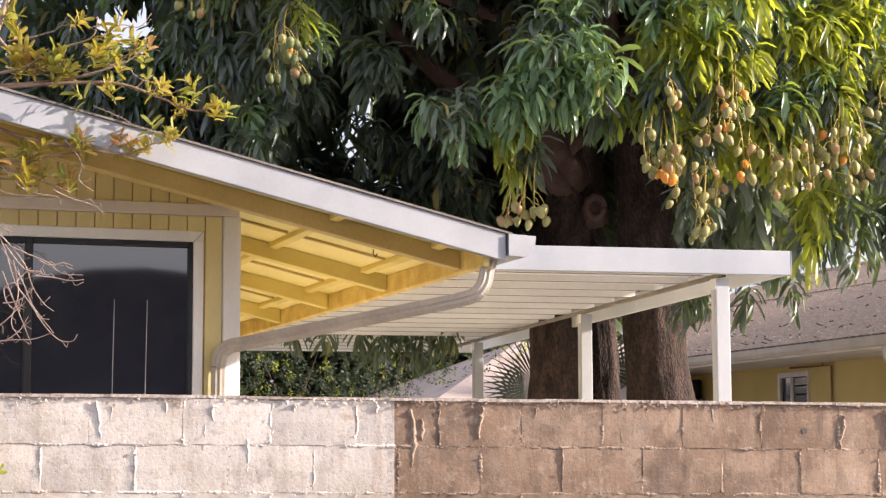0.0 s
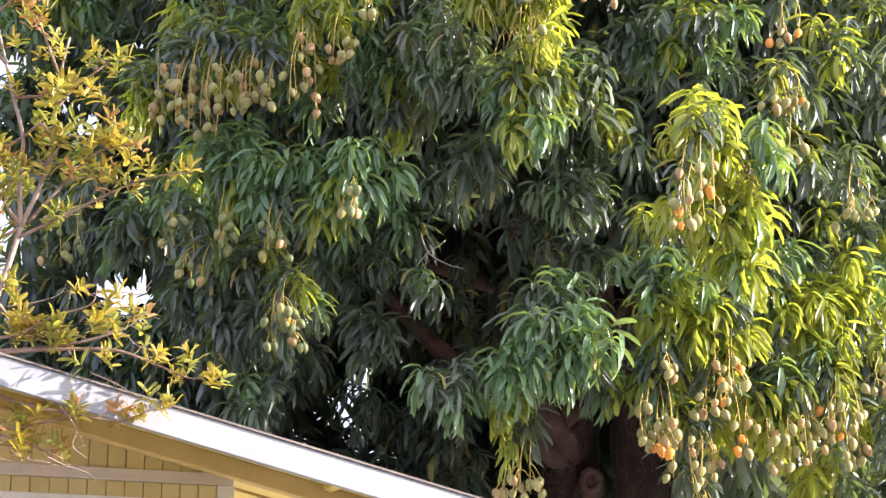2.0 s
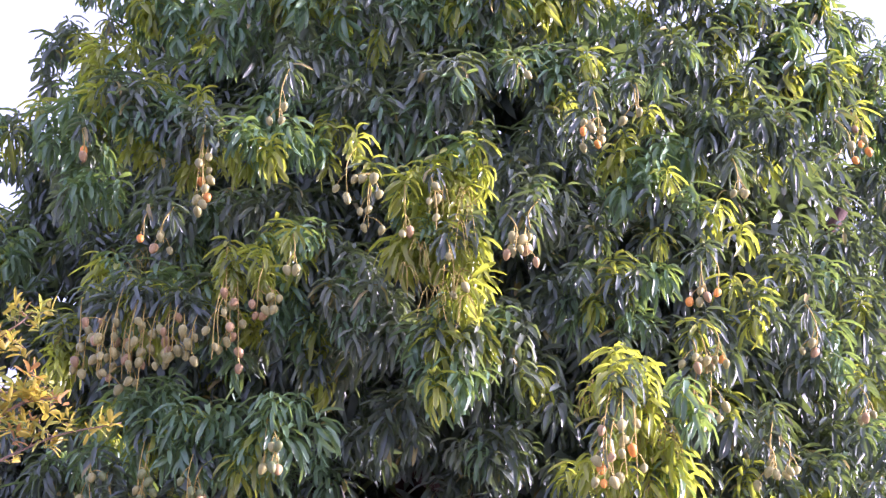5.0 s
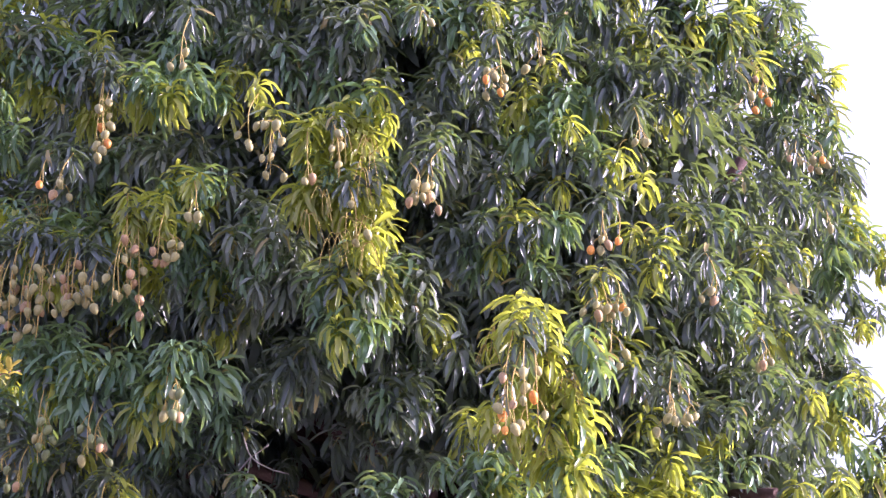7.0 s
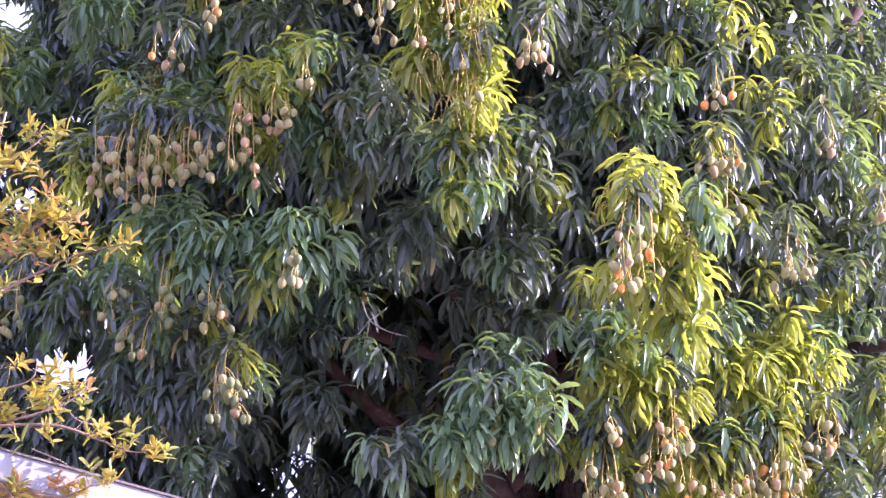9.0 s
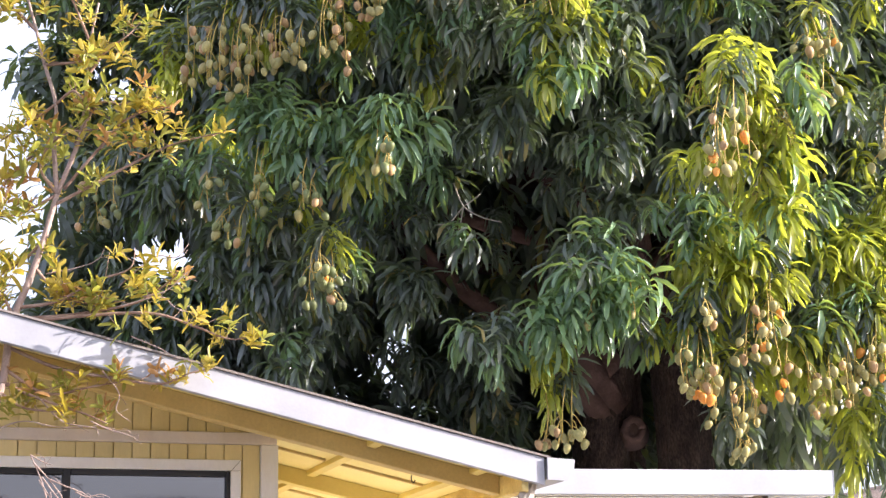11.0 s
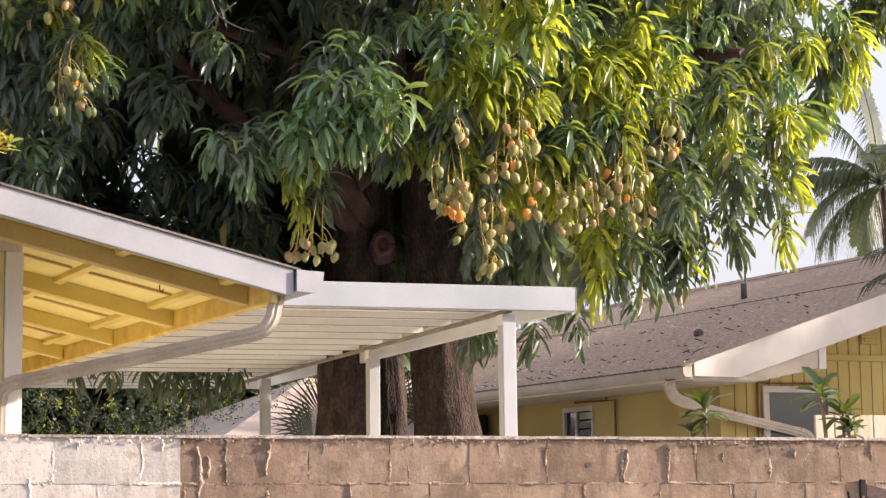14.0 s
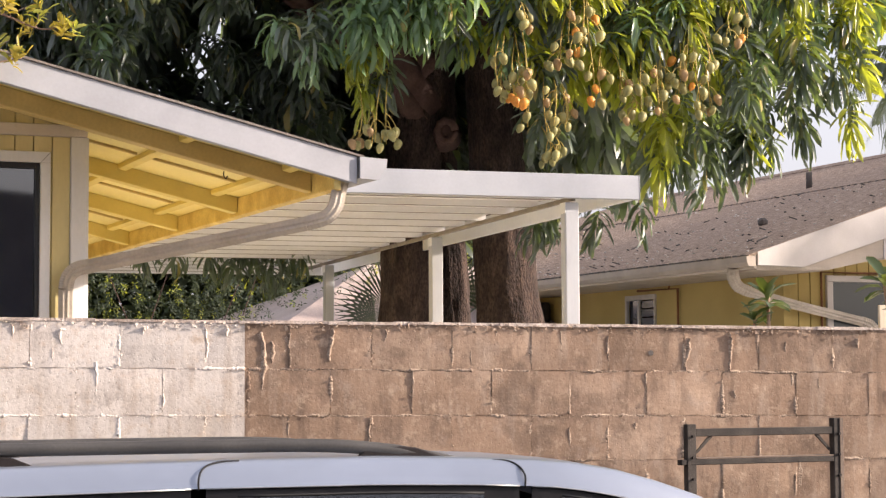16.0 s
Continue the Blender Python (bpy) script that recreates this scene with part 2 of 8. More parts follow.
def mesh_from(name, verts, faces_flat, loop_tot, mat_idx, mats, parent=None, smooth=False):
    """A mesh from arrays: vertices, the flat list of corners, corners per face, material per face."""
    me = bpy.data.meshes.new(name)
    me.vertices.add(len(verts))
    me.vertices.foreach_set("co", np.asarray(verts, dtype=np.float32).ravel())
    me.loops.add(len(faces_flat))
    me.loops.foreach_set("vertex_index", np.asarray(faces_flat, dtype=np.int32))
    me.polygons.add(len(loop_tot))
    start = np.concatenate([[0], np.cumsum(loop_tot)[:-1]]).astype(np.int32)
    me.polygons.foreach_set("loop_start", start)
    me.polygons.foreach_set("loop_total", np.asarray(loop_tot, dtype=np.int32))
    for m in mats:
        me.materials.append(m)
    me.polygons.foreach_set("material_index", np.asarray(mat_idx, dtype=np.int32))
    if smooth:
        me.polygons.foreach_set("use_smooth", np.ones(len(loop_tot), dtype=bool))
    me.update(calc_edges=True)
    ob = new(name, me)
    if parent:
        ob.parent = parent
    return ob

# ---- ground ----
def ground():
    bm = bmesh.new()
    bmesh.ops.create_grid(bm, x_segments=60, y_segments=60, size=900)
    tagged(link("ground", bm, M_ASPHALT), "grey worn asphalt street and land round it", "ground", kind="structure")
    bm = box((-40, 0.25, -0.2), (40, 60, 0.62), 0.02, pose(0, 8.95, 0, 0, 0, 9.1))
    tagged(link("ground_yard", bm, M_YARD), "unseen raised concrete yard, kept pale to bounce light", "yard", kind="structure")


ground()


# ---- near house: x along its gable wall, y away from the street ----
SLOPE = 0.235
HOUSE = pose(-1.153, 10.6, 0, 0, 0, 18.5)
house = group("house", HOUSE, "yellow single-storey house with white trim and wide eaves", "house")


def zf(x):
    """Underside of the rake board at x; the roof falls to both sides of x = -5."""
    return 2.898 + SLOPE * (1.216 - (x if x > -5 else -10 - x))


def sloped(x0, x1, y0, y1, dz0, dz1, bevel=0.004):
    """A piece between x0 and x1 that follows the roof's fall."""
    bm = prism([(x0, zf(x0) + dz0), (x1, zf(x1) + dz0), (x1, zf(x1) + dz1), (x0, zf(x0) + dz1)], "y", y0, y1)
    if bevel:
        bmesh.ops.bevel(bm, geom=list(bm.edges), offset=bevel, segments=1, affect="EDGES", profile=0.5)
    return bm


def near_house():
    wall = prism([(-9.9, 0.6), (-2.16, 0.6), (-2.16, 3.07), (-0.235, 3.07), (-0.235, 0.6), (-0.005, 0.6), (-0.005, zf(0) + 0.1), (-5, zf(-5) + 0.1), (-9.9, zf(-9.9) + 0.1)], "y", 0.012, 0.14)
    wall = part("wall", wall, M_SIDING, house)
    part("wall", box((-2.16, 0.012, 0.6), (-0.235, 0.14, 1.62), 0), M_SIDING, house)
    part("wall", box((-0.14, 0.14, 0.6), (-0.005, 8.6, zf(0) + 0.1), 0), M_SIDING, house)
    part("wall", prism([(-9.9, 0.6), (-0.005, 0.6), (-0.005, zf(0) + 0.1), (-5, zf(-5) + 0.1), (-9.9, zf(-9.9) + 0.1)], "y", 8.6, 8.74), M_SIDING, house)
    part("wall", box((-9.9, 0.14, 0.6), (-9.76, 8.6, zf(-9.9) + 0.1), 0), M_SIDING, house)
    part("interior_floor", box((-9.7, 0.2, 0.6), (-0.2, 8.5, 0.9), 0), M_FRAME, house)
    # vertical boards with open grooves
    w, gap = 0.1016, 0.007
    for i in range(36):
        x1 = -0.078 - 0.004 - i * w
        x0 = x1 - w + gap
        part("siding_board", prism([(x0, 3.279), (x1, 3.279), (x1, zf(x1) + 0.09), (x0, zf(x0) + 0.09)], "y", -0.008, 0.011), M_SIDING, house)
        part("siding_board", box((x0, -0.008, 3.127 if -2.2 < x0 < -0.2 else 0.6), (x1, 0.011, 3.211), 0.0), M_SIDING, house)
    # trim
    part("corner_board", box((-0.078, -0.03, 0.6), (0.006, 0.011, 3.212), 0.004), M_WHITE, house)
    part("corner_board", box((-0.004, -0.028, 0.6), (0.02, 0.09, 3.212), 0.003), M_WHITE, house)
    part("band_board", box((-6, -0.036, 3.213), (0.012, 0.011, 3.278), 0.004), M_TAUPE, house, "weathered taupe band board")
    # window
    win = part("window", box((-2.2, -0.02, 3.066), (-0.188, 0.03, 3.126), 0.004), M_WHITE, house, "sliding window with white trim and dark glass")
    part("window_trim", box((-0.244, -0.024, 1.6), (-0.189, 0.03, 3.0655), 0.004), M_WHITE, win)
    part("window_trim", box((-2.2, -0.024, 1.6), (-2.145, 0.03, 3.0655), 0.004), M_WHITE, win)
    part("window_sill", box((-2.24, -0.05, 1.55), (-0.15, 0.03, 1.6), 0.004), M_WHITE, win)
    for x0, x1 in ((-0.268, -0.2445), (-1.155, -1.115), (-2.144, -2.12)):
        part("frame", box((x0, -0.008, 1.605), (x1, 0.05, 3.064), 0.003), M_FRAME, win)
    part("frame", box((-2.119, -0.008, 3.034), (-1.156, 0.05, 3.064), 0.003), M_FRAME, win)
    part("frame", box((-1.114, -0.008, 3.034), (-0.269, 0.05, 3.064), 0.003), M_FRAME, win)
    part("pane", box((-1.114, 0.02, 1.605), (-0.269, 0.026, 3.033), 0), M_GLASS, win)
    part("pane", box((-2.119, 0.03, 1.605), (-1.156, 0.036, 3.033), 0), M_GLASS, win)
    part("mitre_joint", prism([(-0.246, 3.064), (-0.243, 3.064), (-0.187, 3.126), (-0.190, 3.126)], "y", -0.0255, -0.0205), M_SEAM, win)
    # roof
    part("roof", prism([(1.23, zf(1.23) + 0.065), (-5, zf(-5) + 0.065), (-11.23, zf(1.23) + 0.065), (-11.23, zf(1.23) + 0.152), (-5, zf(-5) + 0.152), (1.23, zf(1.23) + 0.152)], "y", -1.0, 9.4), M_SOFFIT, house)
    part("roofing", prism([(1.25, zf(1.25) + 0.1485), (-5, zf(-5) + 0.1485), (-11.25, zf(1.25) + 0.1485), (-11.25, zf(1.25) + 0.160), (-5, zf(-5) + 0.160), (1.25, zf(1.25) + 0.160)], "y", -1.056, 9.45), M_NEARROOF, house, "thin grey-brown roofing sheet")
    part("rake_board", prism([(1.216, zf(1.216)), (-5, zf(-5)), (-5, zf(-5) + 0.148), (1.216, zf(1.216) + 0.148)], "y", -1.045, -1.003, 0.004), M_FASCIA_SHADED, house, "rake board, white paint greyed blue for its shade")
    part("rake_board", prism([(-11.2, zf(-11.2)), (-5, zf(-5)), (-5, zf(-5) + 0.148), (-11.2, zf(-11.2) + 0.148)], "y", -1.045, -1.003, 0.004), M_FASCIA_SHADED, house, "rake board, white paint greyed blue for its shade")
    for y in (-0.60, 0.78, 2.16, 3.54, 4.92, 6.3, 7.68):
        x_in = -5 if y < 0 else 0.0
        # the front rafter is browner than the rest
        part("rafter", sloped(x_in, 1.10, y - 0.045, y + 0.045, -0.035, 0.064, 0.004), M_BROWNRAFTER if y < 0 else M_RAFTER, house, "browner front rafter" if y < 0 else "")
    for y0, y1 in ((-1.0, -0.645), (-0.555, 0.735), (0.825, 2.115), (2.205, 3.495), (3.585, 4.875)):
        part("batten", sloped(0.36, 0.41, y0, y1, 0.035, 0.064, 0.003), M_RAFTER, house)
        part("batten", sloped(0.93, 0.98, y0, y1, 0.035, 0.064, 0.003), M_RAFTER, house)
        if y1 - y0 > 1:
            ym = (y0 + y1) / 2 + 0.1
            part("panel_joint", sloped(0.43, 0.92, ym - 0.012, ym + 0.012, 0.05, 0.0645, 0.0), M_BROWNRAFTER, house)
            part("panel_joint", sloped(0.01, 0.34, ym - 0.012, ym + 0.012, 0.05, 0.0645, 0.0), M_BROWNRAFTER, house)
    part("eave_board", sloped(1.102, 1.14, -1.0, 9.3, -0.05, 0.063, 0.004), M_EAVE, house, "orange-brown eave board")
    part("hook", tube(bmesh.new(), curve_pts([(0.62, -0.6, 2.99), (0.62, -0.6, 2.965), (0.632, -0.6, 2.952), (0.64, -0.6, 2.966)], 4), 0.003, 6), M_BLACK, house, "small dark cup hook")
    # gutter: an open trough with a front lip
    gx = 1.228
    prof = [(gx, 2.93), (gx + 0.10, 2.925), (gx + 0.118, 2.965), (gx + 0.14, 2.985), (gx + 0.145, 3.03), (gx + 0.137, 3.03), (gx + 0.132, 2.992), (gx + 0.11, 2.97), (gx + 0.095, 2.935), (gx + 0.007, 2.937), (gx + 0.007, 3.04), (gx, 3.04)]
    g = part("gutter", prism(prof, "y", -1.06, 9.3), M_FASCIA_SHADED, house, "metal gutter, white greyed for its shade")
    part("end_cap", prism([(gx - 0.004, 2.927), (gx + 0.102, 2.922), (gx + 0.121, 2.963), (gx + 0.143, 2.983), (gx + 0.149, 3.034), (gx - 0.004, 3.042)], "y", -1.068, -1.061), M_FASCIA_SHADED, g)
    spout()


def ribbed(pts, w, d, rib=0.0, step=1):
    """A rectangular pipe with fluted faces along points; ribbed where it bends."""
    bm = bmesh.new()
    prof = []
    for i in range(20):
        a = 2 * math.pi * i / 20
        c, s = math.cos(a), math.sin(a)
        k = 1 / max(abs(c), abs(s))
        flute = 0.82 if i % 2 else 1.0
        prof.append((c * k * w / 2 * flute, s * k * d / 2 * flute))
    rings = []
    pts = [Vector(p) for p in pts]
    for i, p in enumerate(pts):
        dirv = (pts[min(i + 1, len(pts) - 1)] - pts[max(i - 1, 0)]).normalized()
        side = dirv.cross(Vector((0.25, 1, 0.1))).normalized()
        up = side.cross(dirv)
        f = 1 + (rib if i % 2 else 0)
        rings.append([bm.verts.new(p + side * (x * f) + up * (y * f)) for x, y in prof])
    for a, b in zip(rings, rings[1:]):
        for k in range(20):
            bm.faces.new((a[k], a[(k + 1) % 20], b[(k + 1) % 20], b[k]))
    bm.faces.new(rings[0][::-1])
    bm.faces.new(rings[-1])
    bmesh.ops.recalc_face_normals(bm, faces=bm.faces)
    return bm


def spout():
    # two thin pale upright lines in front of the pane
    for x in (-0.50, -0.68):
        part("pale_rod", tube(bmesh.new(), [(x, 0.012, 1.7), (x + 0.004, 0.012, 2.35), (x + 0.008, 0.012, 2.74)], 0.0016, 5), M_WHITE, house, "thin pale upright rod before the pane")
    d = part("downspout", ribbed([(1.0, -0.865, 2.70), (0.55, -0.50, 2.61), (0.02, -0.075, 2.502)], 0.076, 0.06), M_NEARSPOUT, house, "fluted beige metal downspout")
    part("elbow", ribbed(curve_pts([(1.17, -0.93, 2.925), (1.145, -0.95, 2.86), (1.125, -0.955, 2.785), (1.08, -0.93, 2.728), (1.0, -0.865, 2.70)], 11), 0.076, 0.060, 0.03), M_NEARSPOUT, d)
    part("elbow", ribbed(curve_pts([(0.02, -0.075, 2.502), (-0.05, -0.06, 2.485), (-0.095, -0.06, 2.44), (-0.11, -0.062, 2.37)], 12), 0.078, 0.062, 0.03), M_NEARSPOUT, d)
    part("pipe", ribbed([(-0.11, -0.062, 2.37), (-0.112, -0.062, 1.6), (-0.112, -0.062, 0.65)], 0.076, 0.06), M_NEARSPOUT, d)


near_house()


# ---- patio cover: x along its front, y away from the street ----
def patio_cover():
    c = group("patio_cover", pose(1.775, 12.0, 0, 0, 0, 12.5), "white aluminium patio cover on three square posts", "patio cover")
    part("front_beam", prism([(-0.028, 3.022), (0.03, 3.022), (0.03, 3.05), (-0.015, 3.05), (-0.015, 3.14), (0.03, 3.14), (0.03, 3.176), (-0.028, 3.176)], "x", -1.84, 0.437, 0.003), M_BEAM_SHADED, c, "front beam, white paint greyed blue as in shade")
    part("beam_cap", box((0.4375, -0.03, 3.02), (0.442, 0.031, 3.178), 0.001), M_BEAM_SHADED, c)
    part("side_beam", box((0.405, 0.032, 3.024), (0.437, 3.0, 3.175), 0.003), M_PATIO, c)
    part("side_beam", box((0.405, 3.004, 3.024), (0.437, 8.65, 3.175), 0.003), M_PATIO, c)
    part("back_beam", box((-2.6, 8.66, 3.02), (0.437, 8.70, 3.15), 0.004), M_PATIO, c)
    # the dark colour here is the header's shadow line, not dirt
    part("header", box((0.0, 0.05, 3.012), (0.03, 8.64, 3.04), 0.003), M_SEAM, c, "header strip coloured dark as its shadow line")
    n, y0, st = 16, -0.187, 0.553
    for i in range(n):
        a = y0 + i * st
        prof = [(max(a + 0.004, 0.035), 3.085), (a + st * 0.42, 3.078), (a + st * 0.90, 3.085), (a + st * 0.91, 3.045), (a + st * 0.955, 3.045), (a + st * 0.965, 3.10), (a + st * 0.965, 3.115), (max(a + 0.004, 0.035), 3.1)]
        pan = part("roof_pan", prism(prof, "x", -1.87 - 0.105 * a, 0.06 + 0.012 * (i % 3)), M_PATIO, c)
        part("seam", box((-1.86 - 0.105 * a, a + st * 0.918, 3.0415), (0.055, a + st * 0.947, 3.0445), 0), M_SEAM, pan)
    for y in (0.0, 2.98, 6.58):
        p = part("post", box((-0.046, y - 0.046 + 0.08, 0.62), (0.046, y + 0.046 + 0.08, 3.0), 0.006), M_POST_SHADED, c)
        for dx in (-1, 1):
            part("groove", box((dx * 0.0465 - 0.0015, y + 0.06, 0.64), (dx * 0.0465 + 0.0015, y + 0.1, 2.98), 0.0), M_POST_SHADED, p)
        part("bracket", box((-0.05, y + 0.03, 2.93), (-0.0465, y + 0.13, 2.999), 0.0), M_PATIO, p)


patio_cover()


# ---- far house ----
FS = 0.325


def far_house():
    h = group("house", pose(4.675, 19.0, 0, 0, 0, 18.5), "yellow house with white rake boards and weathered roof", "house")
    zr = lambda x: 3.05 + FS * (x if x < 5.6 else 11.2 - x)
    # walls: side wall at x = 0.9, gable wall at y = 0.9
    gable = [(0.9, 0.6), (10.3, 0.6), (10.3, zr(10.3)), (5.6, zr(5.6)), (0.9, zr(0.9))]
    part("wall", prism(gable, "y", 0.92, 1.04), M_FARWALL, h)
    part("wall", prism(gable, "y", 12.9, 13.02), M_FARWALL, h)
    part("wall", box((0.9, 1.04, 0.6), (1.02, 3.7, zr(0.9)), 0), M_FARWALL, h)
    part("wall", box((0.9, 4.42, 0.6), (1.02, 12.9, zr(0.9)), 0), M_FARWALL, h)
    part("wall", box((0.9, 3.7, 0.6), (1.02, 4.42, 1.9), 0), M_FARWALL, h)
    part("wall", box((0.9, 3.7, 2.9), (1.02, 4.42, zr(0.9)), 0), M_FARWALL, h)
    part("wall", box((10.18, 1.04, 0.6), (10.3, 12.9, zr(10.3)), 0), M_FARWALL, h)
    w = 0.1016 * 1.5
    for i in range(26):
        x0 = 0.93 + i * w
        x1 = x0 + w - 0.012
        part("siding_board", prism([(x0, 0.6), (x1, 0.6), (x1, zr(x1) - 0.01), (x0, zr(x0) - 0.01)], "y", 0.9, 0.919), M_FARWALL, h)
    part("corner_board", box((0.87, 0.872, 0.6), (0.96, 0.899, zr(0.9) - 0.02), 0.004), M_FARWALL, h)
    part("band_board", box((1.70, 0.875, 3.29), (9, 0.899, 3.36), 0.004), M_FARWALL, h)
    # roof slab, step line, ridge
    def slab(x0, x1, d0, d1, y0, y1):
        return prism([(x0, zr(x0) + d0), (x1, zr(x1) + d0), (x1, zr(x1) + d1), (x0, zr(x0) + d1)], "y", y0, y1)
    part("roof", slab(-0.05, 5.6, 0.0, 0.09, 0.04, 13.4), M_TAUPE, h)
    part("roof", slab(5.6, 11.25, 0.0, 0.09, 0.04, 13.4), M_TAUPE, h)
    lower = part("roofing", slab(-0.10, 3.5, 0.092, 0.118, 0.0, 13.4), M_ROOF, h, "weathered grey-brown roofing, stained")
    part("roofing", slab(3.42, 5.6, 0.10, 0.128, 0.0, 13.4), M_ROOF, h)
    part("roofing", slab(5.6, 11.3, 0.10, 0.128, 0.0, 13.4), M_ROOF, h)
    part("ridge_cap", prism([(5.45, zr(5.45) + 0.129), (5.6, zr(5.6) + 0.13), (5.75, zr(5.45) + 0.129), (5.75, zr(5.45) + 0.152), (5.6, zr(5.6) + 0.158), (5.45, zr(5.45) + 0.14)], "y", -0.01, 13.4), M_ROOF, h)
    for k in range(90):   # scalloped overlap and drip edge
        y = 0.05 + k * 0.145
        part("lap_scallop", box((3.405, y, zr(3.4) + 0.119), (3.43, y + 0.05, zr(3.4) + 0.131), 0), M_ROOFEDGE, lower)
        part("drip_scallop", box((-0.125, y, zr(-0.1) + 0.098), (-0.08, y + 0.08, zr(-0.1) + 0.122), 0), M_ROOFEDGE, lower)
    rb = [(0.0, zr(0) - 0.02), (0.55, zr(0) - 0.03), (5.6, zr(5.6) - 0.26), (5.6, zr(5.6) + 0.095), (0.0, zr(0) + 0.115)]
    part("rake_board", prism(rb, "y", -0.01, 0.035, 0.004), M_FARRAKE, h, "wide rake board, white paint greyed blue for its shade")
    part("rake_board", prism([(11.2 - x, z) for x, z in rb], "y", -0.01, 0.035, 0.004), M_FASCIA_SHADED, h)
    part("soffit_box", prism([(0.03, zr(0.03) - 0.03), (1.58, zr(1.58) - 0.06), (1.58, 3.14), (0.80, 2.985), (0.03, 2.985)], "y", 0.06, 0.86), M_GUTTER, h)
    part("beam_end", box((1.582, 0.05, 3.13), (1.68, 0.89, zr(1.6) - 0.03), 0.004), M_FARRAKE, h)
    # gutter, downspout
    gp = [(-0.02, 3.02), (-0.10, 3.02), (-0.125, 3.06), (-0.13, 3.12), (-0.122, 3.12), (-0.115, 3.065), (-0.095, 3.028), (-0.028, 3.028), (-0.028, 3.13), (-0.02, 3.13)]
    part("gutter", prism(gp, "y", 0.0, 13.3), M_GUTTER, h)
    part("gutter_end", prism([(-0.02, 3.02), (-0.10, 3.02), (-0.125, 3.06), (-0.13, 3.12), (-0.02, 3.125)], "y", -0.004, -0.001), M_GUTTER, h)
    part("fascia_board", box((-0.018, 0.04, 3.0), (0.02, 13.3, 3.12), 0.003), M_TAUPE, h)
    part("soffit", box((0.02, 0.04, 3.0), (0.9, 13.3, 3.03), 0.0), M_SPOUT, h)
    d = part("downspout", ribbed([(0.28, 0.60, 2.79), (1.0, 0.78, 2.66), (1.85, 0.84, 2.50)], 0.10, 0.075), M_SPOUT, h, "fluted cream downspout running across the gable wall")
    part("elbow", ribbed(curve_pts([(-0.07, 0.35, 3.02), (-0.04, 0.4, 2.93), (0.08, 0.5, 2.84), (0.28, 0.60, 2.79)], 9), 0.105, 0.08, 0.16), M_SPOUT, d)
    part("elbow", ribbed(curve_pts([(1.85, 0.84, 2.50), (1.96, 0.85, 2.46), (2.02, 0.85, 2.38), (2.03, 0.85, 2.25)], 9), 0.105, 0.08, 0.16), M_SPOUT, d)
    # side window, brown conduit, wall lamp
    s = part("window", box((0.875, 3.68, 2.86), (0.92, 4.44, 2.92), 0.004), M_FARFRAME, h, "small louvred window with a white frame")
    for y0, y1 in ((3.68, 3.72), (4.08, 4.12), (4.40, 4.44)):
        part("frame", box((0.875, y0, 1.9), (0.92, y1, 2.859), 0.004), M_FARFRAME, s)
    part("frame", box((0.875, 3.68, 1.84), (0.92, 4.44, 1.899), 0.004), M_FARFRAME, s)
    part("pane", box((0.925, 4.121, 1.9), (0.93, 4.399, 2.859), 0), M_GLASS, s)
    for k in range(9):
        part("louvre", box((0.9, 3.721, 1.92 + k * 0.105), (0.906, 4.079, 2.005 + k * 0.105), 0.0, pose(0.0, 0, 0)), M_FARGLASS, s)
    part("conduit", tube(bmesh.new(), [(0.87, 4.1, 2.97), (0.87, 3.12, 2.955), (0.87, 3.12, 0.7)], 0.014, 6), M_RUST, h, "rusty brown conduit")
    part("conduit", tube(bmesh.new(), [(0.87, 3.32, 2.96), (0.87, 3.32, 3.03)], 0.01, 6), M_RUST, h, "rusty brown conduit")
    lamp = part("wall_lamp", tube(bmesh.new(), [(0.78, 6.5, 2.66), (0.78, 6.5, 2.69), (0.78, 6.5, 2.9), (0.78, 6.5, 2.93)], [0.05, 0.075, 0.075, 0.05], 12), M_BLACK, h, "black wall lantern")
    part("lamp_arm", box((0.78, 6.66, 2.62), (0.9, 6.88, 2.78), 0.02), M_BLACK, lamp)
    # gable window with white frame, fence-like boards below
    v = part("window", box((1.42, 0.86, 2.93), (2.35, 0.899, 3.0), 0.004), M_FARFRAME, h, "dark window with white frame")
    part("frame", box((1.42, 0.86, 1.8), (1.50, 0.899, 2.929), 0.004), M_FARFRAME, v)
    part("frame", box((2.27, 0.86, 1.8), (2.35, 0.899, 2.929), 0.004), M_FARFRAME, v)
    part("pane", box((1.501, 0.88, 1.8), (2.269, 0.894, 2.929), 0), M_FARGLASS, v)
    part("conduit", tube(bmesh.new(), [(1.36, 0.88, 1.0), (1.36, 0.88, 3.03), (2.1, 0.88, 3.03)], 0.012, 6), M_RUST, h, "rusty brown conduit")
    # gable vent
    g = part("gable_vent", box((2.76, 0.86, 3.48), (3.0, 0.899, 3.72), 0.01), M_FARWALL, h, "square louvred vent")
    for k in range(6):
        part("slat", box((2.79, 0.845, 3.51 + k * 0.033), (2.97, 0.862, 3.528 + k * 0.033), 0.003), M_FARWALL, g)
    rr = random.Random(17)
    bits = bmesh.new()
    for _ in range(130):
        x, y = 0.05 + 3.3 * rr.random() ** 1.6, rr.uniform(0.3, 11)
        a, L, w = rr.uniform(0, 180), rr.choice((0.015, 0.02, 0.03, 0.04, 0.10, 0.17)), rr.uniform(0.005, 0.014)
        add_box(bits, (-L / 2, -w, 0), (L / 2, w, 0.012), 0, pose(x, y, zr(x) + 0.119, 0, -math.degrees(math.atan(FS)), a))
